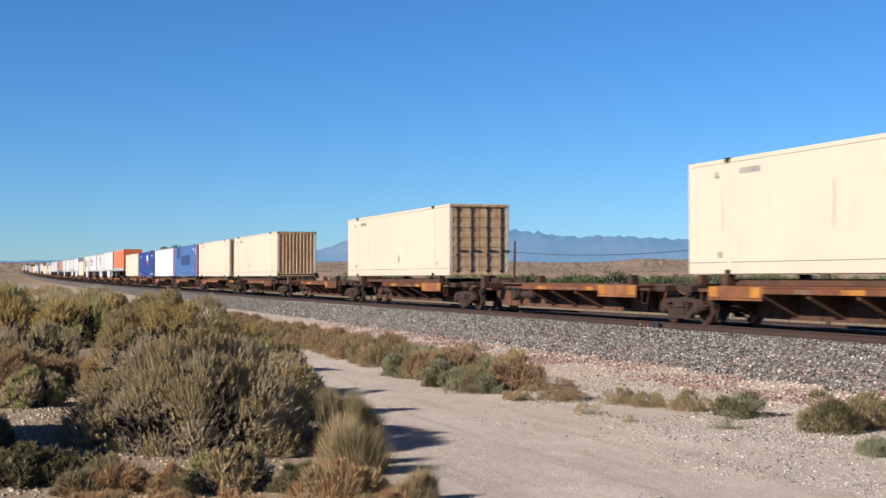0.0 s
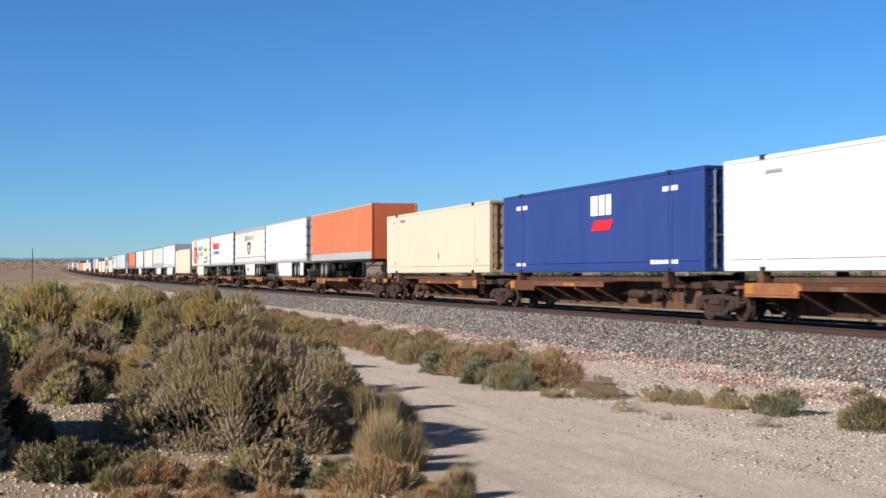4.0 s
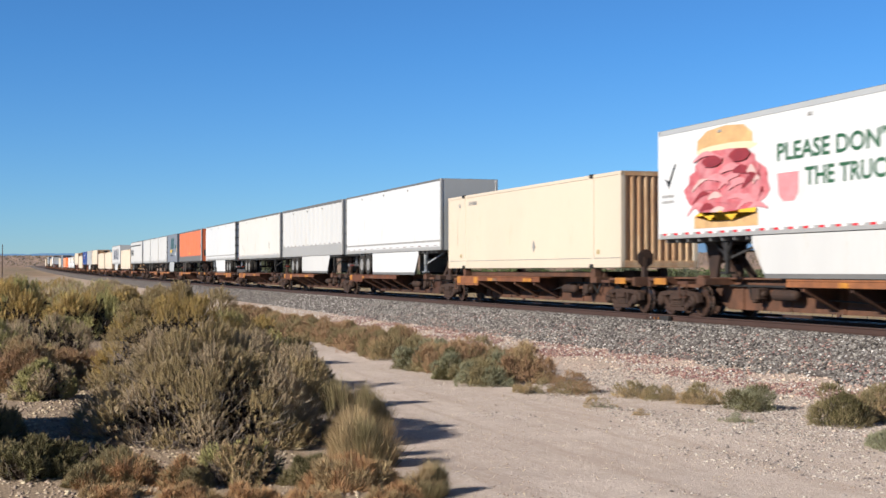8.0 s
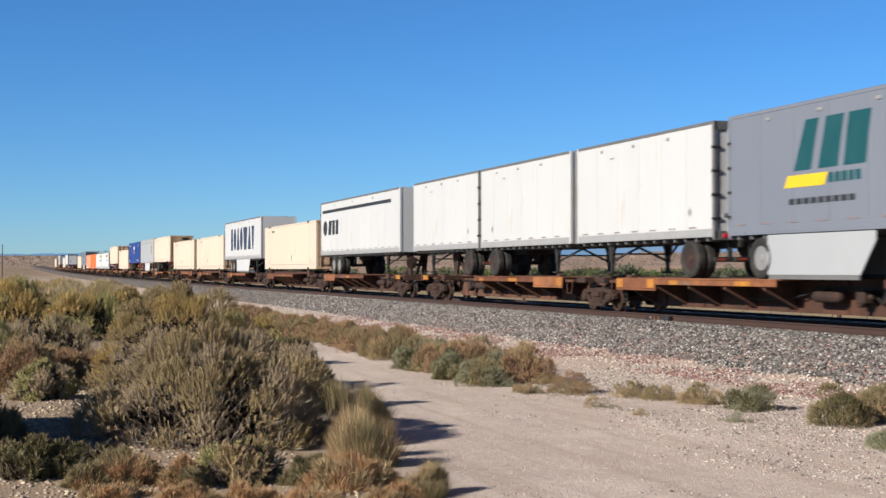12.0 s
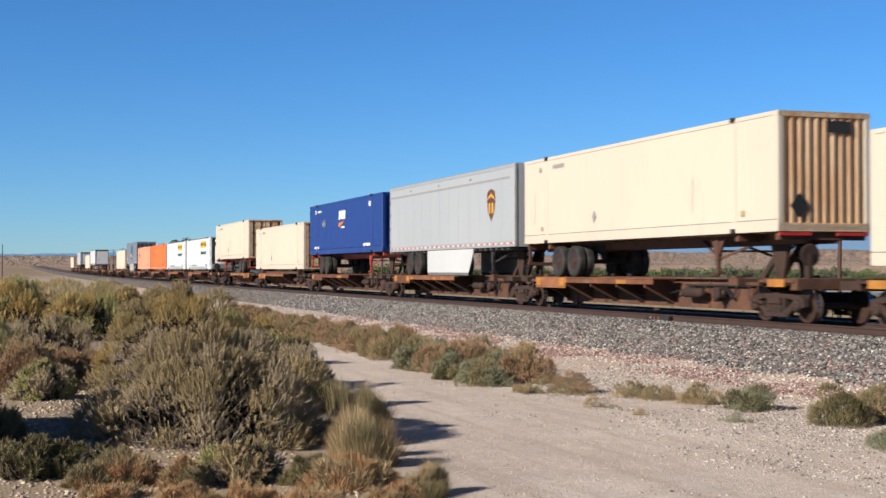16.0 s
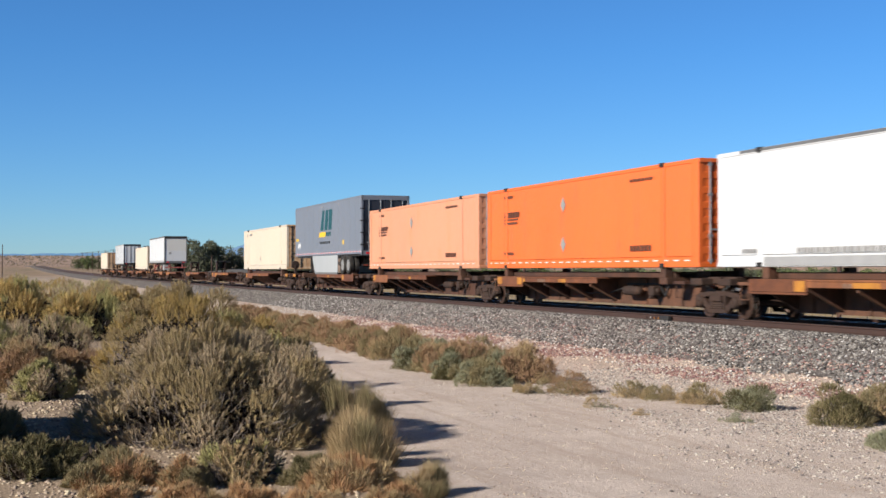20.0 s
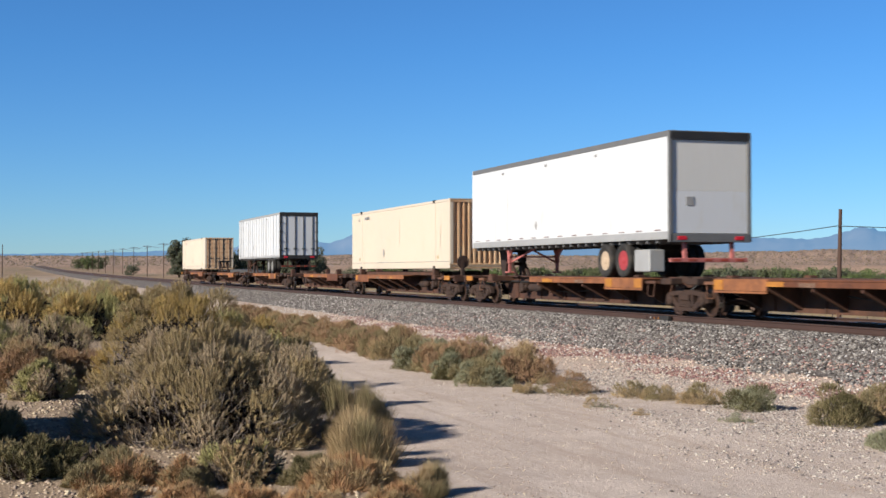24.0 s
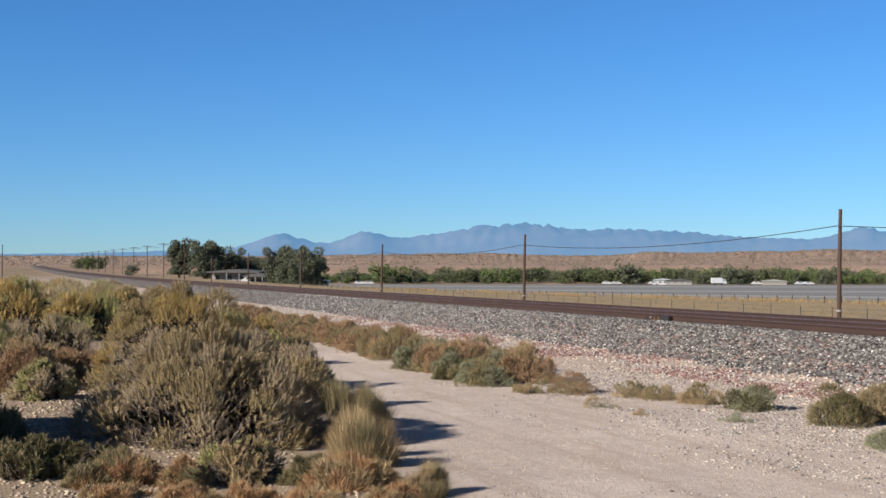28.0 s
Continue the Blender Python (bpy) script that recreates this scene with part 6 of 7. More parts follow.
def shrub(name, label, x, y, w, d, h, leafmat, kind="sage", n=700, size=0.2, seed=0, up=0.5, mix=None, stems=30, group="desert shrubs"):
    """A desert shrub: stems from the root, dead wood inside, and a crown of separate rounded boughs of upright sprigs."""
    rs = np.random.RandomState(seed)
    ob = empty(name, label, "shrub", group)
    ob.location = (x, y, ground_z(x, y) - 0.03)
    woody = kind in ("sage", "far")
    half = np.array([w / 2, d / 2, h])
    m = int(np.clip(n / 150, 9, 58)) if woody else int(np.clip(n / 150, 6, 26))
    dirs = dome_points(rs, m, 0.04 if woody else -0.04)
    bough = (0.30 if woody else 0.36) * (w / 2 * d / 2 * h) ** (1 / 3) * (9.0 / m) ** 0.28 * (0.60 + 0.75 * rs.rand(m))
    reach = 1.0 - bough / (0.5 * (w + h)) * 1.1 - (0.20 if woody else 0.42) * rs.rand(m)
    core = dirs * reach[:, None] * half
    share = bough ** 2
    g = np.repeat(np.arange(m), np.maximum(6, (n * share / share.sum()).astype(int)))
    n = len(g)
    off = rs.randn(n, 3)
    off += dirs[g] * 0.9 + np.array([0, 0, 0.5])
    off /= np.linalg.norm(off, axis=1)[:, None]
    pos = core[g] + off * (bough[g] * (0.72 + 0.34 * rs.rand(n) ** 1.5))[:, None] * np.array([1, 1, 1.1])
    pos[:, 2] = np.maximum(pos[:, 2] - size * 0.4, 0.0)
    axis = off * (1 - up) + dirs[g] * 0.25 + np.array([0, 0, up * 1.3]) + 0.14 * rs.randn(n, 3)
    sz = size * (0.55 + 0.75 * rs.rand(n)) * (0.85 + 0.3 * rs.rand(m))[g]
    # dead leaves and old wood inside; woody shrubs' are painted near black as shade
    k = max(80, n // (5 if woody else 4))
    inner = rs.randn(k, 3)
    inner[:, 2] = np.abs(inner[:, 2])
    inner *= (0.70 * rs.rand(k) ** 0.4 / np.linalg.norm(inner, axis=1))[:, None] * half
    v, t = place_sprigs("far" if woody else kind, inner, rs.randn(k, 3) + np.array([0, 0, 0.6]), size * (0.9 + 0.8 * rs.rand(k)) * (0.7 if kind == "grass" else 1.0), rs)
    fast_mesh("dead_leaves", v, t, shaded_dead_leaf if woody else mix or leafmat, ob)
    tone = (rs.rand(m) < 0.34).astype(int) * (1 if mix else 0)
    sel = np.where(rs.rand(n) < 0.12, 1 if mix else 0, tone[g])
    for k, mt in enumerate((leafmat, mix)):
        q = sel == k
        if q.any():
            v, t = place_sprigs(kind, pos[q], axis[q], sz[q], rs)
            fast_mesh("foliage", v, t, mt, ob)
    # bare grey twigs low on the sides
    if kind == "sage":
        k = stems * 16
        a, hh = rs.rand(k) * 6.283, rs.rand(k) ** 1.8 * 0.42
        q = (0.5 + 0.48 * rs.rand(k)) * np.sqrt(1 - hh * hh)
        p = np.stack([np.cos(a) * q, np.sin(a) * q, hh], 1) * half
        out = np.stack([np.cos(a), np.sin(a), 0.5 + 0.8 * rs.rand(k)], 1) + 0.4 * rs.randn(k, 3)
        v, t = place_sprigs("stick", p, out, (0.16 + 0.2 * rs.rand(k)) * min(1.0, 0.5 + 0.35 * h), rs)
        tagged(fast_mesh("bare_wood", v, t, twig_pale, ob), kind="stuff")
    bm = bmesh.new()
    r2 = random.Random(seed)
    for i in range(stems):
        a = r2.uniform(0, 6.283)
        q = r2.uniform(0.25, 0.85)
        e = Vector((math.cos(a) * q * w / 2, math.sin(a) * q * d / 2, h * math.sqrt(max(0.05, 1 - q * q)) * r2.uniform(0.6, 0.9)))
        s0 = Vector((math.cos(a) * 0.06 * w, math.sin(a) * 0.06 * w, 0.0))
        mid = s0.lerp(e, 0.5) + Vector((r2.uniform(-0.08, 0.08), r2.uniform(-0.08, 0.08), 0.10 * h))
        t0 = 0.006 + 0.005 * h
        tube(bm, [s0, mid, e], [t0, t0 * 0.7, t0 * 0.3], 4)
    tagged(part("dead_wood", bm, twig, ob), kind="stuff")
    return ob


shrub("saltbush", "big dusty olive saltbush with grey dead wood below", -18.35, 2.72, 3.6, 3.75, 1.56, sage_olive, "sage", 11500, 0.135, 1, 0.42, sage_grey, 80, "desert shrubs")
shrub("saltbush", "golden-brown saltbush behind the big one", -25.6, 3.25, 3.7, 3.7, 2.08, sage_gold, "sage", 7500, 0.145, 2, 0.42, sage_olive, 30, "desert shrubs")
shrub("saltbush", "dark olive saltbush behind the big one", -21.73, 4.39, 1.64, 1.73, 1.38, sage_olive, "sage", 2677, 0.143, 3, 0.4, brush_dark, 30, "desert shrubs")
shrub("saltbush", "golden-brown saltbush with a pointed top", -31.30, 3.85, 1.70, 1.79, 1.96, sage_gold, "sage", 1428, 0.172, 4, 0.4, sage_olive, 30, "desert shrubs")
shrub("saltbush", "yellow-green saltbush beside the dirt track", -32.68, 5.26, 1.67, 1.76, 1.54, sage_green, "sage", 1159, 0.172, 5, 0.4, sage_olive, 20, "desert shrubs")
shrub("saltbush", "yellow-green saltbush beside the dirt track", -32.30, 6.03, 1.41, 1.48, 1.28, sage_green, "sage", 981, 0.172, 6, 0.4, sage_gold, 20, "desert shrubs")
shrub("saltbush", "pale grey-green saltbush in a thicket", -33.65, 0.89, 2.79, 2.93, 1.29, sage_grey, "sage", 3013, 0.172, 7, 0.4, sage_green, 30, "desert shrubs")
shrub("saltbush", "pale grey-green saltbush in a thicket", -28.34, -0.50, 2.00, 2.10, 1.42, sage_green, "sage", 2142, 0.172, 8, 0.4, sage_grey, 30, "desert shrubs")
shrub("saltbush", "pale straw-coloured dry brush", -26.11, 0.33, 1.66, 1.75, 1.13, dry_straw, "fuzz", 5040, 0.138, 9, 0.4, dry_orange, 25, "desert shrubs")
shrub("saltbush", "russet dry brush between the saltbushes", -26.85, 1.23, 1.32, 1.39, 0.93, dry_orange, "fuzz", 3840, 0.138, 10, 0.4, dry_straw, 20, "desert shrubs")
shrub("saltbush", "green and golden saltbush in a thicket", -51.26, 0.44, 3.84, 4.04, 1.81, sage_green, "sage", 1339, 0.341, 11, 0.4, sage_gold, 20, "desert shrubs")
shrub("saltbush", "golden saltbush in a thicket", -46.43, 2.59, 3.53, 3.72, 1.59, sage_gold, "sage", 1339, 0.341, 12, 0.4, sage_green, 20, "desert shrubs")
shrub("saltbush", "olive saltbush in a thicket", -47.42, 4.08, 2.55, 2.68, 1.68, sage_olive, "sage", 1071, 0.341, 13, 0.4, sage_gold, 20, "desert shrubs")
shrub("saltbush", "olive saltbush in shade at the edge of a gravel patch", -18.7, -0.42, 1.3, 1.3, 0.66, sage_olive, "sage", 2400, .135, 14, 0.4, brush_dark, 30, "desert shrubs")
shrub("saltbush", "pale grey leggy saltbush beside the big one", -22.32, 2.01, 1.12, 1.17, 0.78, sage_grey, "sage", 2899, 0.150, 15, 0.4, shaded_dead_leaf, 30, "desert shrubs")
shrub("saltbush", "pale grey-green saltbush at the gravel patch", -23.94, 0.63, 0.99, 1.04, 0.71, sage_grey, "sage", 2899, 0.150, 16, 0.4, sage_green, 20, "desert shrubs")
shrub("weed", "low dark green spiky shrub", -15.42, 0.27, 0.72, 0.76, 0.41, brush_dark, "sage", 810, 0.169, 17, 0.4, brush_olive, 10, "low weeds")
shrub("weed", "low dark green spiky shrub", -15.50, 0.67, 0.65, 0.68, 0.34, brush_dark, "sage", 702, 0.156, 18, 0.4, brush_olive, 10, "low weeds")
shrub("weed", "russet dry weed in a low clump", -14.65, 0.89, 0.67, 0.70, 0.22, dry_rust, "fuzz", 2640, 0.105, 19, 0.4, brush_olive, 12, "low weeds")
shrub("weed", "small olive shrub by the gravel", -15.32, 1.08, 0.35, 0.37, 0.30, brush_olive, "sage", 270, 0.156, 20, 0.4, brush_dark, 8, "low weeds")
shrub("weed", "low olive and russet weed", -14.80, 1.32, 0.85, 0.90, 0.33, brush_olive, "fuzz", 3600, 0.105, 21, 0.4, dry_rust, 14, "low weeds")
shrub("weed", "russet dry weed in a low clump", -14.32, 1.82, 0.61, 0.64, 0.30, dry_rust, "fuzz", 2640, 0.105, 22, 0.4, brush_olive, 12, "low weeds")
shrub("weed", "straw-yellow leafy low shrub", -14.57, 2.51, 0.86, 0.91, 0.49, dry_straw, "sage", 1080, 0.156, 23, 0.4, sage_green, 16, "low weeds")
shrub("weed", "olive weed among russet weeds", -14.07, 3.13, 0.54, 0.56, 0.34, brush_olive, "fuzz", 3300, 0.078, 24, 0.4, brush_dark, 12, "low weeds")
shrub("weed", "russet dry weed in thick clumps", -13.74, 3.51, 0.95, 1.00, 0.37, dry_rust, "fuzz", 4800, 0.112, 25, 0.4, dry_straw, 16, "low weeds")
shrub("weed", "straw-coloured tall weed clump", -16.00, 4.05, 0.52, 0.52, 0.56, dry_straw, "grass", 520, 0.3, 26, 0.85, dry_straw, 14, "low weeds")
shrub("weed", "tall olive weed at the road edge", -17.25, 4.45, 0.85, 0.85, 1.0, brush_olive, "grass", 520, 0.3, 27, 0.85, dry_straw, 12, "low weeds")
shrub("weed", "grassy green weed at the road edge", -19.35, 5.10, 0.79, 0.83, 0.58, brush_olive, "grass", 520, 0.3, 28, 0.85, brush_olive, 12, "low weeds")
shrub("weed", "straw grass tuft at the road edge", -15.20, 4.02, 0.58, 0.58, 0.62, dry_straw, "grass", 520, 0.3, 29, 0.85, brush_olive, 12, "low weeds")
shrub("weed", "yellow-green feathery weed by the road", -13.01, 4.07, 0.51, 0.54, 0.35, brush_olive, "grass", 420, 0.18, 30, 0.85, dry_straw, 12, "low weeds")
shrub("weed", "low russet weed on bare soil", -13.89, 1.06, 0.69, 0.73, 0.12, dry_rust, "fuzz", 2160, 0.084, 31, 0.4, dry_straw, 8, "low weeds")
shrub("weed", "low russet weed on bare soil", -13.47, 1.75, 0.73, 0.77, 0.16, dry_rust, "fuzz", 2160, 0.084, 32, 0.4, dry_straw, 8, "low weeds")
shrub("weed", "low russet weed on bare soil", -13.26, 2.39, 0.73, 0.77, 0.16, dry_rust, "fuzz", 2160, 0.084, 33, 0.4, dry_straw, 8, "low weeds")
shrub("weed", "low russet weed on bare soil", -12.85, 2.94, 0.67, 0.71, 0.17, dry_rust, "fuzz", 2160, 0.084, 34, 0.4, dry_straw, 8, "low weeds")
shrub("weed", "low straw weed on bare soil", -12.49, 3.59, 0.61, 0.64, 0.22, dry_straw, "fuzz", 2160, 0.084, 35, 0.4, dry_rust, 8, "low weeds")
shrub("weed", "russet dry weed along the bank", -59.28, 10.56, 1.97, 2.07, 0.64, dry_orange, "fuzz", 1680, 0.125, 36, 0.4, brush_olive, 8, "weeds along the bank")
shrub("weed", "russet dry weed along the bank", -48.41, 9.88, 1.62, 1.71, 0.65, dry_orange, "fuzz", 1680, 0.125, 37, 0.4, dry_straw, 8, "weeds along the bank")
shrub("weed", "russet dry weed along the bank", -44.93, 10.02, 1.51, 1.59, 0.61, dry_orange, "fuzz", 1680, 0.125, 38, 0.4, brush_olive, 8, "weeds along the bank")
shrub("weed", "russet dry weed along the bank", -42.22, 10.25, 1.47, 1.55, 0.67, dry_orange, "fuzz", 1680, 0.125, 39, 0.4, dry_straw, 8, "weeds along the bank")
shrub("weed", "olive and russet weed along the bank", -39.71, 10.42, 1.20, 1.26, 0.66, brush_olive, "fuzz", 1680, 0.125, 40, 0.4, dry_orange, 8, "weeds along the bank")
shrub("weed", "olive feathery weed along the bank", -36.02, 10.08, 1.09, 1.15, 0.72, brush_olive, "fuzz", 1680, 0.125, 41, 0.4, dry_straw, 8, "weeds along the bank")
shrub("weed", "russet dry weed along the bank", -40.68, 11.87, 1.60, 1.68, 0.46, dry_orange, "fuzz", 1440, 0.125, 42, 0.4, brush_olive, 8, "weeds along the bank")
shrub("weed", "blue-green rounded weed along the bank", -29.80, 9.05, 1.09, 1.14, 0.72, brush_blue, "fuzz", 1920, 0.112, 43, 0.4, brush_dark, 8, "weeds along the bank")
shrub("weed", "olive feathery weed along the bank", -30.04, 9.72, 0.89, 0.94, 0.65, brush_olive, "fuzz", 1440, 0.112, 44, 0.4, dry_straw, 8, "weeds along the bank")
shrub("weed", "blue-green rounded weed along the bank", -26.75, 9.01, 0.88, 0.93, 0.75, brush_blue, "fuzz", 1920, 0.112, 45, 0.4, brush_dark, 8, "weeds along the bank")
shrub("weed", "russet and olive weed along the bank", -29.89, 10.55, 1.64, 1.73, 0.76, dry_orange, "fuzz", 2160, 0.112, 46, 0.4, brush_olive, 8, "weeds along the bank")
shrub("weed", "blue-green low weed along the bank", -25.22, 9.22, 1.17, 1.23, 0.58, brush_blue, "fuzz", 1920, 0.099, 47, 0.4, brush_olive, 8, "weeds along the bank")
shrub("weed", "olive weed along the bank", -25.92, 9.16, 0.78, 0.82, 0.61, brush_olive, "fuzz", 1200, 0.106, 48, 0.4, brush_blue, 8, "weeds along the bank")
shrub("weed", "russet rounded weed along the bank", -28.40, 10.96, 1.43, 1.51, 0.63, dry_orange, "fuzz", 2160, 0.106, 49, 0.4, brush_olive, 8, "weeds along the bank")
shrub("weed", "russet rounded weed along the bank", -28.80, 11.68, 0.88, 0.92, 0.45, dry_orange, "fuzz", 1200, 0.099, 50, 0.4, dry_straw, 8, "weeds along the bank")
shrub("weed", "small straw weed at the track edge", -23.33, 9.37, 0.71, 0.75, 0.22, dry_straw, "fuzz", 624, 0.066, 51, 0.4, brush_olive, 6, "weeds along the bank")
shrub("weed", "low russet and olive weed", -23.18, 10.22, 1.33, 1.40, 0.36, dry_orange, "fuzz", 1680, 0.073, 52, 0.4, brush_olive, 8, "weeds along the bank")
shrub("weed", "flat straw weed on the verge", -20.43, 9.54, 0.76, 0.80, 0.18, dry_straw, "fuzz", 624, 0.046, 53, 0.4, brush_blue, 6, "weeds along the bank")
shrub("weed", "low olive weed on the verge", -22.21, 10.95, 0.98, 1.04, 0.29, brush_olive, "fuzz", 1008, 0.073, 54, 0.4, dry_straw, 6, "weeds along the bank")
shrub("weed", "low olive weed on the verge", -21.54, 11.27, 0.96, 1.01, 0.25, dry_straw, "fuzz", 1008, 0.073, 55, 0.4, brush_olive, 6, "weeds along the bank")
shrub("weed", "olive weed on the verge", -20.64, 11.55, 1.04, 1.10, 0.32, brush_olive, "fuzz", 1344, 0.079, 56, 0.4, dry_straw, 6, "weeds along the bank")
shrub("weed", "dark green rounded weed on the verge", -19.37, 11.83, 1.00, 1.05, 0.53, brush_dark, "fuzz", 1920, 0.092, 57, 0.4, brush_blue, 8, "weeds along the bank")
shrub("weed", "flat blue-green weed on the verge", -17.84, 10.60, 0.57, 0.60, 0.11, brush_blue, "fuzz", 528, 0.046, 58, 0.4, None, 6, "weeds along the bank")
shrub("weed", "olive green rounded weed on the verge", -16.99, 11.92, 1.08, 1.14, 0.68, brush_olive, "fuzz", 2160, 0.099, 59, 0.4, brush_dark, 8, "weeds along the bank")
shrub("weed", "olive green rounded weed on the verge", -17.22, 12.72, 1.06, 1.11, 0.65, brush_olive, "fuzz", 2160, 0.099, 60, 0.4, dry_straw, 8, "weeds along the bank")
shrub("weed", "blue-green weed on the verge", -14.62, 10.91, 0.46, 0.48, 0.37, brush_blue, "fuzz", 1008, 0.079, 61, 0.4, None, 8, "weeds along the bank")
shrub("weed", "tiny straw weed on the verge", -19.04, 9.61, 0.30, 0.31, 0.13, dry_straw, "fuzz", 288, 0.040, 62, 0.4, None, 4, "weeds along the bank")
shrub("saltbush", "large olive saltbush beside a gravel patch", -17.4, -1.5, 2.5, 2.5, 2.1, sage_olive, "far", 5200, 0.26, 90, 0.5, sage_grey, 40, "desert shrubs")
shrub("saltbush", "large olive saltbush beside a gravel patch", -19.2, -1.55, 2.5, 2.4, 2.15, sage_olive, "far", 5200, 0.26, 91, 0.5, sage_grey, 40, "desert shrubs")

# thick band of weeds along the far edge of the dirt track
rr = random.Random(77)
band = [(dry_orange, brush_olive, "russet"), (brush_olive, dry_orange, "olive and russet"), (dry_straw, dry_orange, "straw-coloured"), (brush_olive, dry_straw, "olive"), (brush_blue, brush_olive, "blue-green")]
for i in range(40):
    u = (i + rr.uniform(-0.3, 0.3)) / 39
    x = -25.6 - 38.0 * u ** 1.15
    back = i % 3 == 0
    m, m2, nm = band[rr.choice((0, 0, 2, 1)) if back else rr.choice((0, 0, 2, 3, 4) if x > -34 else (0, 0, 2, 1))]
    y = (10.5 if back else 9.55) + rr.uniform(-0.3, 0.3) + 0.018 * (-x - 25)
    wd = rr.uniform(1.3, 1.9)
    shrub("weed", nm + " feathery weed along the dirt track", x, y, wd, wd, rr.uniform(0.50, 0.78), m, "fuzz", 1250, 0.16, 300 + i, 0.6, m2, 6, "weeds along the bank")

rr = random.Random(21)
tints = [(sage_green, "yellow-green"), (sage_gold, "golden-brown"), (sage_olive, "dusty olive"), (sage_grey, "pale grey")]
for i in range(48):
    m, nm = tints[(i * 7 + i // 5) % 4]
    x = -55 - 4.2 * (i % 16) - rr.uniform(0, 3)
    y = -2.2 + (i // 16) * 3.6 + rr.uniform(-1, 1.4) + (-x - 55) * 0.05
    s = rr.uniform(2.6, 4.2)
    shrub("saltbush", nm + " saltbush on the far flat", x, y, s, s, rr.uniform(1.25, 1.8) - 0.25 * (i // 32), m, "fuzz", 520, 0.38, 140 + i, 0.5, tints[(i * 3 + 1) % 4][0], 8)

# grass tufts beyond the track
rs = np.random.RandomState(5)
n = 3600
px = -40 - 190 * rs.rand(n) ** 1.3
py = 29 + 28 * rs.rand(n)
pos = np.array([(a, b, ground_z(a, b)) for a, b in zip(px, py)])
v, t = place_sprigs("grass", pos, np.tile([0, 0, 1.0], (n, 1)) + 0.2 * rs.randn(n, 3), 0.12 + 0.22 * rs.rand(n), rs)
tagged(fast_mesh("dry_grass", v, t, leaf("dry_grey_grass", (0.228, 0.186, 0.114))), "dry grey-green grass between the track and the road", "grass", kind="stuff")
n = 7000
px = -60 - 230 * rs.rand(n) ** 1.2
py = 57.5 + 7.5 * rs.rand(n)
lump = np.array([noise.noise((a * 0.06, b * 0.3, 4.0)) for a, b in zip(px, py)])
px, py = px[lump > 0.0], py[lump > 0.0]
n = len(px)
pos = np.array([(a, b, ground_z(a, b)) for a, b in zip(px, py)])
v, t = place_sprigs("fuzz", pos, np.tile([0, 0, 1.0], (n, 1)) + 0.3 * rs.randn(n, 3), 0.3 + 0.3 * rs.rand(n), rs)
tagged(fast_mesh("golden_grass", v, t, leaf("golden_grass", (0.342, 0.236, 0.114))), "golden dry grass along the road fence", "grass", kind="stuff")


# ---------------- poles, wires, fences ----------------
def pole(x, y, h, arms):
    ob = empty("utility_pole", "tall wooden utility pole with a crossarm" if arms else "short bare wooden telegraph pole", "utility pole", "pole line beyond the track")
    ob.location = (x, y, ground_z(x, y) - 0.1)
    bm = bmesh.new()
    tube(bm, [(0, 0, 0), (0.01, 0.03, h * 0.5), (0.02, 0.0 if arms else 0.10, h)], [0.125, 0.11, 0.085], 10)
    part("post", bm, wood_pole, ob)
    bm = bmesh.new()
    lathe(bm, [(0.152, 0.62), (0.152, 0.72)], (0, 0, 0), "z", 10)
    part("band", bm, ink_grey if not arms else wood_pole, ob, "pale marker band")
    if arms:
        a = part("crossarm", boxes(((-0.06, -1.25, h - 0.45), (0.06, 1.25, h - 0.32))), wood_pole, ob)
        for yy in (-1.15, -0.5, 0.5, 1.15):
            bm = bmesh.new()
            lathe(bm, [(0.03, 0), (0.055, 0.06), (0.03, 0.14)], (0, yy, h - 0.32), "z", 8)
            part("insulator", bm, grey_steel, a)
    return ob


POLE_Y, SPAN = 40.0, 42.7
poles = [(-14.5 - SPAN * i, (5.8, 5.8, 5.62, 5.6, 5.5, 5.5, 5.5)[i] if i < 7 else 9.5) for i in range(0, 18)]
for i, (x, h) in enumerate(poles):
    pole(x, POLE_Y, h, h > 6)
for i in range(len(poles) - 1):
    (xa, ha), (xb, hb) = poles[i], poles[i + 1]
    for off in ((0.0,) if i < 6 else (-1.1, 1.1)):
        bm = bmesh.new()
        pts = []
        for k in range(13):
            u = k / 12
            za, zb = ground_z(xa, POLE_Y) + ha - (0.95 if ha < 6 else 0.5), ground_z(xb, POLE_Y) + hb - (0.95 if hb < 6 else 0.5)
            pts.append((xa + (xb - xa) * u, POLE_Y + off - (0.12 if not off else 0), za + (zb - za) * u - 4 * 0.62 * u * (1 - u)))
        tube(bm, pts, [0.022] * 13, 5)
        tagged(part("overhead_wire", bm, wire_mat, None), "sagging dark overhead wire", "wire", "pole line wires")

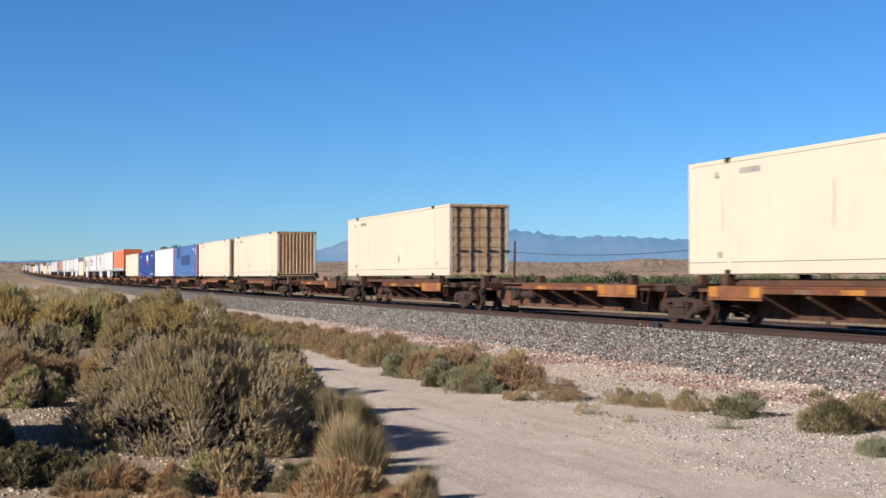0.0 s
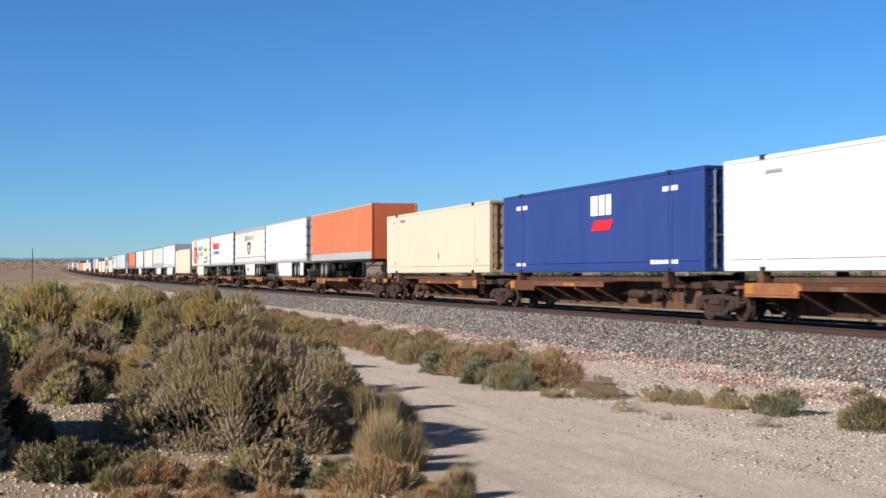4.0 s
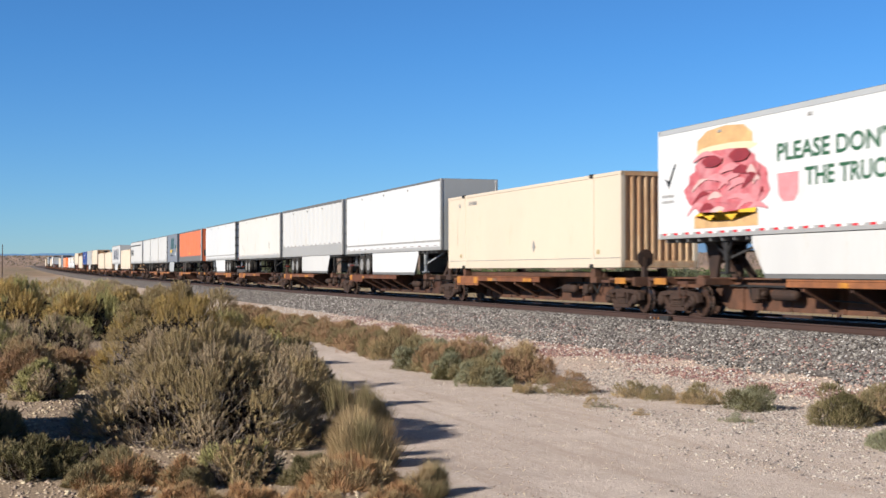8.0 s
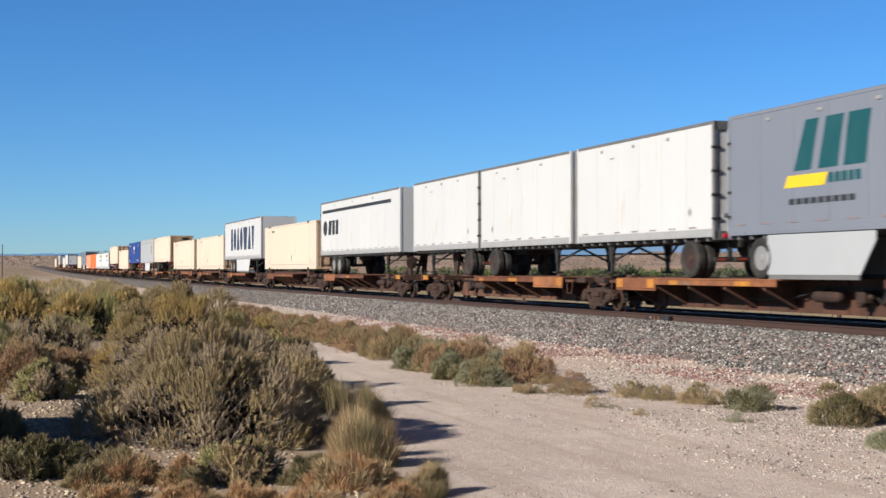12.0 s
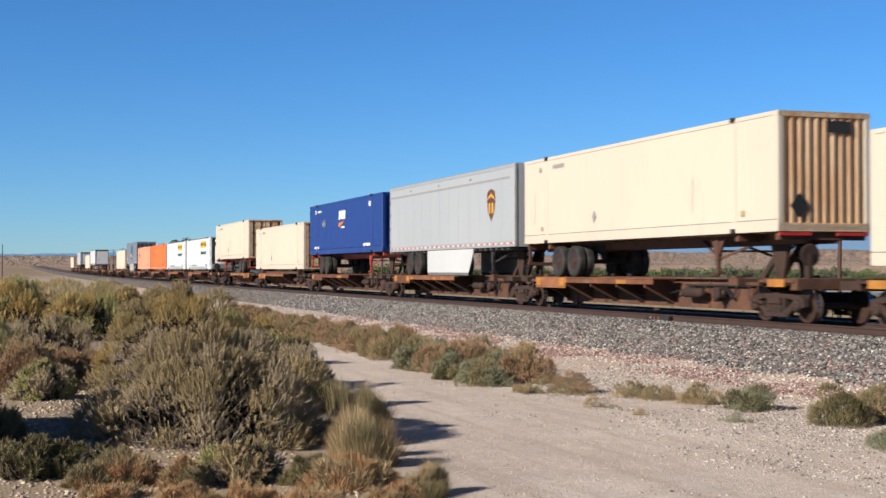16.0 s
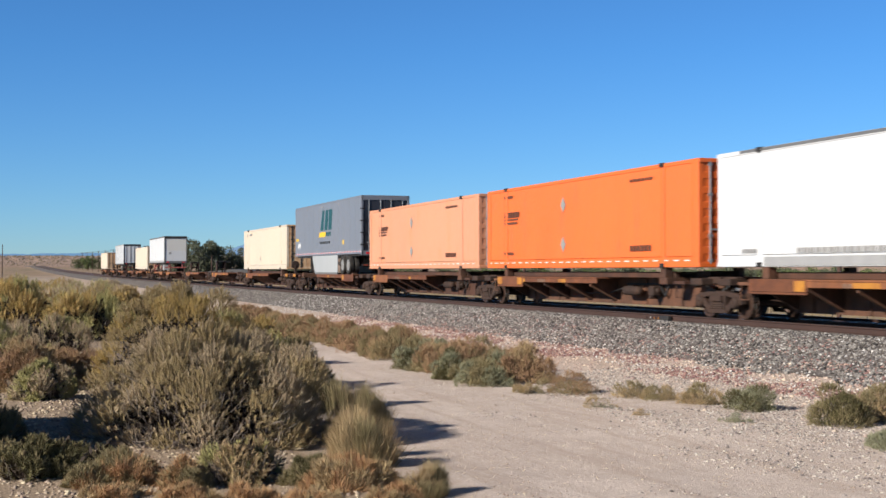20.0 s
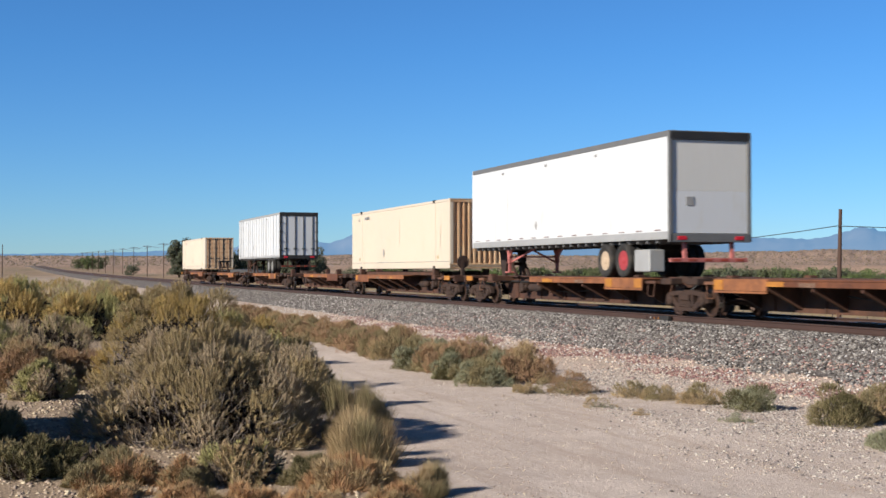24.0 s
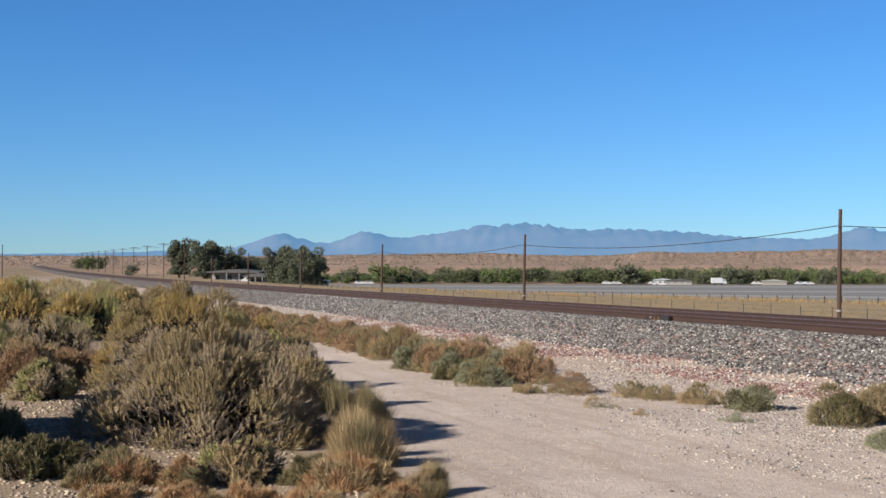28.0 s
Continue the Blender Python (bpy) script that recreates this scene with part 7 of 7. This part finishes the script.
bm = bmesh.new()
lathe(bm, [(0.05, 0), (0.045, 1.15), (0.02, 1.2)], (0, 0, 0), "z", 6)
post_me = data_of(bm, black_iron)
for y, x0, dx, n, lab in ((43.5, -38.0, 3.1, 64, "thin dark wire fence on steel posts"), (64.0, -70.0, 2.35, 108, "row of dark steel fence posts beside the road")):
    fence = empty("fence", lab, "fence", "field fences")
    for i in range(n):
        x = x0 - dx * i
        p = child("fence_post", post_me, None, fence)
        p.location = (x, y, ground_z(x, y) - 0.02)
        p.scale = (0.4, 0.4, 0.5) if y < 50 else (1.0, 1.0, 0.48)
    for hh in ((0.25, 0.5) if y < 50 else ()):
        bm = bmesh.new()
        tube(bm, [(x0 - dx * i, y, ground_z(x0 - dx * i, y) + hh) for i in range(0, n, 3)], [0.004] * len(range(0, n, 3)), 4)
        part("fence_wire", bm, wire_mat, fence)

# ---------------- highway and what lies along it ----------------
asphalt = mat("grey_worn_asphalt", (0.20, 0.195, 0.19), 0.95, spec=0.05, var=0.12, scale=0.4, fine=6, bump=0.1, stretch=(0.05, 1, 1))
lane_pale = mat("pale_concrete_lane", (0.31, 0.30, 0.285), 0.95, spec=0.05, var=0.1, scale=0.4, fine=6, bump=0.1, stretch=(0.05, 1, 1))

def strip_mesh(name, v0, v1):
    """A strip of the paved plain between the fence and the tree belt."""
    vs, nA = [], 60
    for i in range(nA + 1):
        a = math.radians(11.5 + 45.0 * i / nA)
        near, far_ = 66.0 / math.sin(a), 565.0 / math.cos(a - THETA)
        for v in (v0, (v0 + v1) / 2, v1):
            r = near + (max(far_, near) - near) * v
            x, y = -r * math.cos(a), r * math.sin(a)
            vs.append((x, y, ground_z(x, y) + (0.08 if v > 0 else -0.3)))
    fs = [(i * 3 + j, i * 3 + j + 1, (i + 1) * 3 + j + 1, (i + 1) * 3 + j) for i in range(nA) for j in range(2)]
    me = bpy.data.meshes.new(name)
    me.from_pydata(vs, [], fs)
    return me


for v0, v1, m, nm, lab in ((0.0, 0.07, asphalt, "road", "wide grey worn highway carriageway"), (0.07, 0.10, lane_pale, "road_verge", "pale gravel strip between carriageways"), (0.10, 0.24, asphalt, "road", "wide grey worn highway carriageway"), (0.24, 0.30, lane_pale, "road_verge", "pale gravel shoulder of the highway"), (0.30, 0.62, asphalt, "road", "grey paved lanes of the highway"), (0.62, 0.72, lane_pale, "road_verge", "pale gravel strip beside the lanes"), (0.72, 1.0, asphalt, "road", "grey paved frontage road")):
    me = strip_mesh(nm, v0, v1)
    me.materials.append(m)
    tagged(new(nm, me), lab, "road", kind="structure")


# ---------------- trees ----------------
def tree_parts(seed, h, w, nleaf, leafmat, size, low=0.25):
    rs = np.random.RandomState(seed)
    r2 = random.Random(seed)
    bm = bmesh.new()
    tips = []
    fork = h * 0.28
    tube(bm, [(0, 0, -0.2), (0.05 * h * r2.uniform(-1, 1), 0.03 * h, fork * 0.6), (0, 0, fork)], [0.035 * h, 0.028 * h, 0.024 * h], 8)
    for i in range(8):
        a = i * 0.785 + r2.uniform(-0.3, 0.3)
        q = r2.uniform(0.25, 0.46) * w
        zt = h * r2.uniform(0.55, 0.92)
        e = (math.cos(a) * q, math.sin(a) * q, zt)
        tube(bm, [(0, 0, fork * 0.9), (e[0] * 0.4, e[1] * 0.4, fork + (zt - fork) * 0.5), e], [0.016 * h, 0.010 * h, 0.004 * h], 5)
        tips.append(e)
    trunk = data_of(bm, bark)
    # clumps round the limb ends
    cl = []
    for i in range(40):
        if i < 8:
            c = np.array(tips[i])
        else:
            a, q = rs.rand() * 6.283, w * 0.44 * rs.rand() ** 0.5
            c = np.array([math.cos(a) * q, math.sin(a) * q, h * (low + (0.90 - low) * rs.rand() * (1 - 0.5 * (2 * q / w) ** 2))])
        cl.append((c, (0.115 + 0.085 * rs.rand()) * (w + h) * 0.5))
    pos = []
    for c, r in cl:
        k = nleaf // len(cl)
        d = rs.randn(k, 3)
        d /= np.linalg.norm(d, axis=1)[:, None]
        pos.append(c + d * (r * (0.55 + 0.5 * rs.rand(k)))[:, None])
    pos = np.concatenate(pos)
    pos = pos[pos[:, 2] > h * 0.08]
    n = len(pos)
    a = rs.randn(n, 3)
    a /= np.linalg.norm(a, axis=1)[:, None]
    b = np.cross(a, rs.randn(n, 3))
    b /= np.linalg.norm(b, axis=1)[:, None]
    s = (size * (0.6 + 0.8 * rs.rand(n)))[:, None]
    v = np.stack([pos - a * s, pos + b * s * 0.5, pos + a * s, pos - b * s * 0.5], 1).reshape(-1, 3)
    k = 4 * np.arange(n)[:, None]
    t = np.concatenate([k + np.array([[0, 1, 2]]), k + np.array([[0, 2, 3]])])
    ob = fast_mesh("crown", v, t, leafmat)
    me = ob.data
    bpy.data.objects.remove(ob)
    return trunk, me


def tree(name, label, x, y, sc, tm, group, turn=0.0):
    ob = empty(name, label, "tree", group)
    ob.location, ob.scale, ob.rotation_euler = (x, y, ground_z(x, y)), (sc, sc, sc), (0, 0, turn)
    child("trunk", tm[0], None, ob)
    child("crown", tm[1], None, ob)
    return ob


big_trees = [tree_parts(60 + i, 10.0, 8.5 if i != 1 else 6.0, 14000, tree_leaf, 0.195, 0.06) for i in range(4)]
belt_trees = [tree_parts(70 + i, 4.0, 5.2 if i % 2 else 4.4, 1300, (belt_leaf, tree_leaf, belt_light)[i % 3], 0.205, 0.06) for i in range(6)]
rr = random.Random(33)


def ray_spot(px, dist):
    """A spot on the land at that distance along the view, px metres per thousand to the side of the view's middle."""
    a = math.pi - THETA - math.atan(px / 1000.0)
    return math.cos(a) * dist, math.sin(a) * dist


pole(*ray_spot(-333.0, 330.0), 8.2, False)
# grove by the house: sideways angle (thousandths), distance, height factor, kind
for i, (px, dist, k, sc) in enumerate([(-199, 375, 1, 1.05), (-181, 372, 0, 1.12), (-173, 378, 1, 1.0), (-160, 385, 2, 1.05), (-148, 395, 0, 0.95), (-139, 392, 3, 0.85),
                                       (-124, 315, 2, 0.92), (-113, 312, 0, 1.0), (-104, 305, 3, 0.92), (-97, 318, 2, 0.80), (-118, 285, 3, 0.55), (-110, 282, 2, 0.48)]):
    x, y = ray_spot(px, dist)
    tree("grove_tree", "dark green broad tree beside the house", x, y, sc, big_trees[k], "grove by the house", rr.uniform(0, 6))
for i in range(230):
    px = -90 + 470 * (i + rr.uniform(-0.4, 0.4)) / 230
    x, y = ray_spot(px, rr.uniform(585, 680))
    sc = rr.choice((1.1, 1.3, 1.5, 1.6, 1.75, 1.9)) * (0.62 if px < 0 else 1.0)
    tree("belt_tree", "low green tree in the belt behind the highway", x, y, sc, belt_trees[rr.randint(0, 5)], "tree belt behind the highway", rr.uniform(0, 6))
for px, dist, sc in ((-70, 600, 1.9), (-48, 590, 2.3), (-43, 600, 2.0), (-31, 600, 2.0), (-20, 610, 1.9), (115, 590, 1.7), (139, 580, 2.5), (143, 590, 1.9), (218, 580, 2.1), (224, 590, 1.8), (-235, 420, 1.0), (-268, 700, 1.9), (-259, 720, 1.8), (-275, 760, 1.6)):
    x, y = ray_spot(px, dist)
    tree("belt_tree", "taller dark tree standing out of the belt", x, y, sc, belt_trees[rr.randint(0, 5)], "tree belt behind the highway", rr.uniform(0, 6))

# ---------------- buildings and vehicles far off ----------------
wall_pale = mat("pale_plaster", (0.251, 0.236, 0.213), 0.85, var=0.12, fine=10)
roof_dark = mat("dark_roof", (0.068, 0.065, 0.065), 0.8, var=0.2, fine=10)
shed_blue = mat("blue_grey_sheet", (0.228, 0.266, 0.304), 0.6, var=0.1, fine=10)
glass_dark = mat("dark_window", (0.015, 0.019, 0.023), 0.15, var=0.1, bump=0)


def house(label, px, dist, w, d, h, wm, rm, turn, porch):
    x, y = ray_spot(px, dist)
    ob = empty("house", label, "house", "houses beyond the track")
    ob.location, ob.rotation_euler = (x, y, ground_z(x, y) - 0.1), (0, 0, turn)
    part("wall", boxes(((-w / 2, -d / 2, 0), (w / 2, d / 2, h))), wm, ob)
    bm = bmesh.new()
    slab(bm, [(-w / 2 - 0.5, h), (w / 2 + 0.5, h), (w / 2 + 0.4, h + 0.25), (0, h + 0.9), (-w / 2 - 0.4, h + 0.25)], -d / 2 - (2.5 if porch else 0.5), d / 2 + 0.5)
    part("roof", bm, rm, ob)
    for i in range(4):
        xx = -w / 2 + w * (i + 0.5) / 4
        wnd = part("window", boxes(((xx - 0.5, -d / 2 - 0.05, 1.0), (xx + 0.5, -d / 2 + 0.05, h - 0.6))), glass_dark, ob)
        part("window_frame", boxes(((xx - 0.58, -d / 2 - 0.08, 0.92), (xx + 0.58, -d / 2 + 0.02, 1.0)), ((xx - 0.58, -d / 2 - 0.08, h - 0.6), (xx + 0.58, -d / 2 + 0.02, h - 0.5))), ink_grey, wnd)
        if porch:
            part("porch_post", boxes(((xx - 0.08, -d / 2 - 2.3, 0), (xx + 0.08, -d / 2 - 2.15, h))), ink_grey, ob)
    return ob


house("low dark-roofed house with a shaded porch under trees", -152, 335, 13, 8, 2.7, wall_pale, roof_dark, radians(60), True)
house("small open shed beside the house", -134, 320, 7, 5, 2.1, wall_pale, roof_dark, radians(60), True)
house("low blue-grey metal shed", -95, 330, 5, 3.5, 1.9, shed_blue, pale_grey, radians(60), False)
house("pale low building behind the highway", 178, 572, 11, 6, 1.8, wall_pale, roof_dark, radians(60), False)
house("pale low building behind the highway", 250, 570, 10, 6, 1.6, wall_pale, wall_pale, radians(60), False)
house("pale low building behind the highway", 166, 575, 8, 5, 2.0, white_old, pale_grey, radians(60), False)


def car(label, px, dist, paint, kind):
    x, y = ray_spot(px, dist)
    ob = empty("parked_truck" if kind == "van" else "parked_car", label, "truck" if kind == "van" else "car", "vehicles by the highway")
    ob.location, ob.rotation_euler = (x, y, ground_z(x, y) + 0.02), (0, 0, radians(72))
    bm = bmesh.new()
    if kind == "van":
        box(bm, (-3.0, -1.1, 0.7), (1.6, 1.1, 3.0), 0.08)
        slab(bm, [(1.7, 0.6), (3.3, 0.6), (3.3, 1.3), (2.9, 1.5), (2.6, 2.3), (1.7, 2.3)], -1.0, 1.0)
    else:
        slab(bm, [(-2.2, 0.4), (2.2, 0.4), (2.25, 0.85), (1.2, 1.0), (0.6, 1.45), (-1.3, 1.45), (-1.9, 1.0), (-2.25, 0.9)], -0.85, 0.85)
    part("body", bm, paint, ob)
    tm = keep("tyre", tyre_mesh)
    for sx in (-1.5, 1.45):
        for yy in (-0.75, 0.75):
            q = child("wheel", tm, None, ob)
            q.location, q.scale = (sx, yy, 0.36), (0.7, 0.7, 0.7)
    part("window", boxes(((1.9 if kind == "van" else -1.0, -1.02 if kind == "van" else -0.87, 1.5 if kind == "van" else 1.02), (2.5 if kind == "van" else 0.5, 1.02 if kind == "van" else 0.87, 2.1 if kind == "van" else 1.36))), glass_dark, ob)


car("white box truck parked behind the highway", 208, 570, white_paint, "van")
for px, dist, p in ((124, 570, white_paint), (131, 572, white_old), (159, 568, white_old), (237, 570, ivory), (270, 568, white_paint), (276, 569, white_paint), (-63, 560, white_paint), (-56, 565, white_old), (-101, 330, white_paint), (-145, 322, white_paint)):
    car("pale car parked along the highway", px, dist, p, "car")

# ---------------- hills and mountains ----------------
def ridge(name, label, r0, r1, peaks, floor, rough, relief, material, a0, a1, na, nr, seed, crest=0.6):
    """Relief between two distances; peaks: sideways angle in degrees from the track's far end, width, height as seen in thousandths of the distance."""
    vs = []
    for i in range(na + 1):
        a = a0 + (a1 - a0) * i / na
        for j in range(nr + 1):
            u = j / nr
            r = r0 + (r1 - r0) * u
            hgt = floor + sum(h * math.exp(-((a - c) / w) ** 2) for c, w, h in peaks)
            shape = math.sin(min(1.0, u / 0.6) * math.pi / 2) ** 1.5 if u < 0.6 else 1 - 0.5 * (u - 0.6)
            q = noise.fractal((a * rough * 0.5, u * 2.0, seed), 1.0, 2.1, 5) * 0.5
            rid = abs(noise.noise((a * rough * 2.3, u * 5.0, seed + 7.7))) + 0.5 * abs(noise.noise((a * rough * 6.1 + u * 2.0, u * 9.0, seed + 3.1))) - 0.08
            z = 2.3 + (r0 + 0.6 * (r1 - r0)) / 1000.0 * hgt * shape * (1 + 0.10 * q * (0.3 + u) + relief * (0.22 - rid) * min(1.0, u * 2.2) * max(0.0, 1 - u * crest))
            az = math.pi - math.radians(a)
            vs.append((r * math.cos(az), r * math.sin(az), z - (6.0 if j == 0 else 0.0)))
    k = nr + 1
    fs = [(i * k + j, i * k + j + 1, (i + 1) * k + j + 1, (i + 1) * k + j) for i in range(na) for j in range(nr)]
    me = bpy.data.meshes.new(name)
    me.from_pydata(vs, [], fs)
    me.polygons.foreach_set("use_smooth", [True] * len(fs))
    me.materials.append(material)
    return tagged(new(name, me), label, "hills", kind="structure")


hill_mat = mat("tan_desert_hill", (0.31, 0.205, 0.152), 0.95, var=0.30, scale=0.02, fine=0.22, bump=0, dirt=(0.129, 0.11, 0.068), amount=0.42, dirt_scale=0.42)
hills = ridge("backdrop_hills", "low tan eroded desert hills dotted with scrub", 1150, 2100,
      [(16, 4, 1.0), (20, 3, 1.6), (27.3, 1.1, 2.0), (31, 4, 2.6), (34.5, 1.2, 1.2), (38, 5, 3.0), (50, 10, 3)], 7.6, 1.3, 0.75, hill_mat, -30, 85, 1200, 34, 3.1, 1.55)


scrub_dark = mat("hill_scrub", (0.129, 0.103, 0.065), 0.95, var=0.2, scale=0.3, fine=2, bump=0)


def on_hills(r, n):
    co = np.empty(len(hills.data.vertices) * 3)
    hills.data.vertices.foreach_get("co", co)
    co = co.reshape(1201, 35, 3)
    i, j = r.randint(200, 750, n), r.randint(2, 22, n)
    u, w = r.rand(n)[:, None], r.rand(n)[:, None]
    return (co[i, j] * (1 - u) + co[i + 1, j] * u) * (1 - w) + (co[i, j + 1] * (1 - u) + co[i + 1, j + 1] * u) * w


tagged(scatter("hill_scrub", 16000, on_hills, (0.5, 1.3), scrub_dark, seed=19), "dark scrub dotted over the tan hills", "scrub", kind="stuff")


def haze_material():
    """Far mountains: the blue haze in front of them is put in as a glow."""
    m = bpy.data.materials.new("mountain_haze_glow")
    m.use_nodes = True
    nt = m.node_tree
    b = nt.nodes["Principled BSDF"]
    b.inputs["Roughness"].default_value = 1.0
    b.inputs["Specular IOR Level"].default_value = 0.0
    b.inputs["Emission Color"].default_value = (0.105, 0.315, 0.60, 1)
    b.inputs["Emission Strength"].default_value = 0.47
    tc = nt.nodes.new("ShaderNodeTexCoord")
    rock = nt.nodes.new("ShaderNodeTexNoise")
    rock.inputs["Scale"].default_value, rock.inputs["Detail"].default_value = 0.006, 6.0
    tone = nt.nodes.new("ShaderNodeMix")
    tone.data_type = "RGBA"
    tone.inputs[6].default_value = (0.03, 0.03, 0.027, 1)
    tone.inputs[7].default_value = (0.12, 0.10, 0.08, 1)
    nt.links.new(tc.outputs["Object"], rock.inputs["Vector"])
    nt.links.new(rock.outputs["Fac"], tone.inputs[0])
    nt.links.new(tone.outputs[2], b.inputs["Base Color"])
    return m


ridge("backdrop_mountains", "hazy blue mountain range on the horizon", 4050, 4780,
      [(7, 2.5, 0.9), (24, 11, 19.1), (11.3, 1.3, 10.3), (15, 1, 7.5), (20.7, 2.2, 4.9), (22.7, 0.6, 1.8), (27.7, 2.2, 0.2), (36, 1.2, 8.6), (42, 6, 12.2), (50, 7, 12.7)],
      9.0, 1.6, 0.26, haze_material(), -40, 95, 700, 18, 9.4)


# ---------------- the train rolls by ----------------
def motions():
    times = [i * 0.5 for i in range(57)]
    for thing, behind in MOVERS:
        rows = []
        for t in times:
            x = 5.78 - behind + SPEED_TRAIN * t
            pitch = math.degrees(math.atan2(ride_z(x + 6) - ride_z(x - 6), 12.0))
            rows.append((t, pose(x, TRACK_Y, (ride_z(x + 7) + ride_z(x - 7)) / 2, 0, -pitch, 0)))
        walk(thing, rows)


motions()
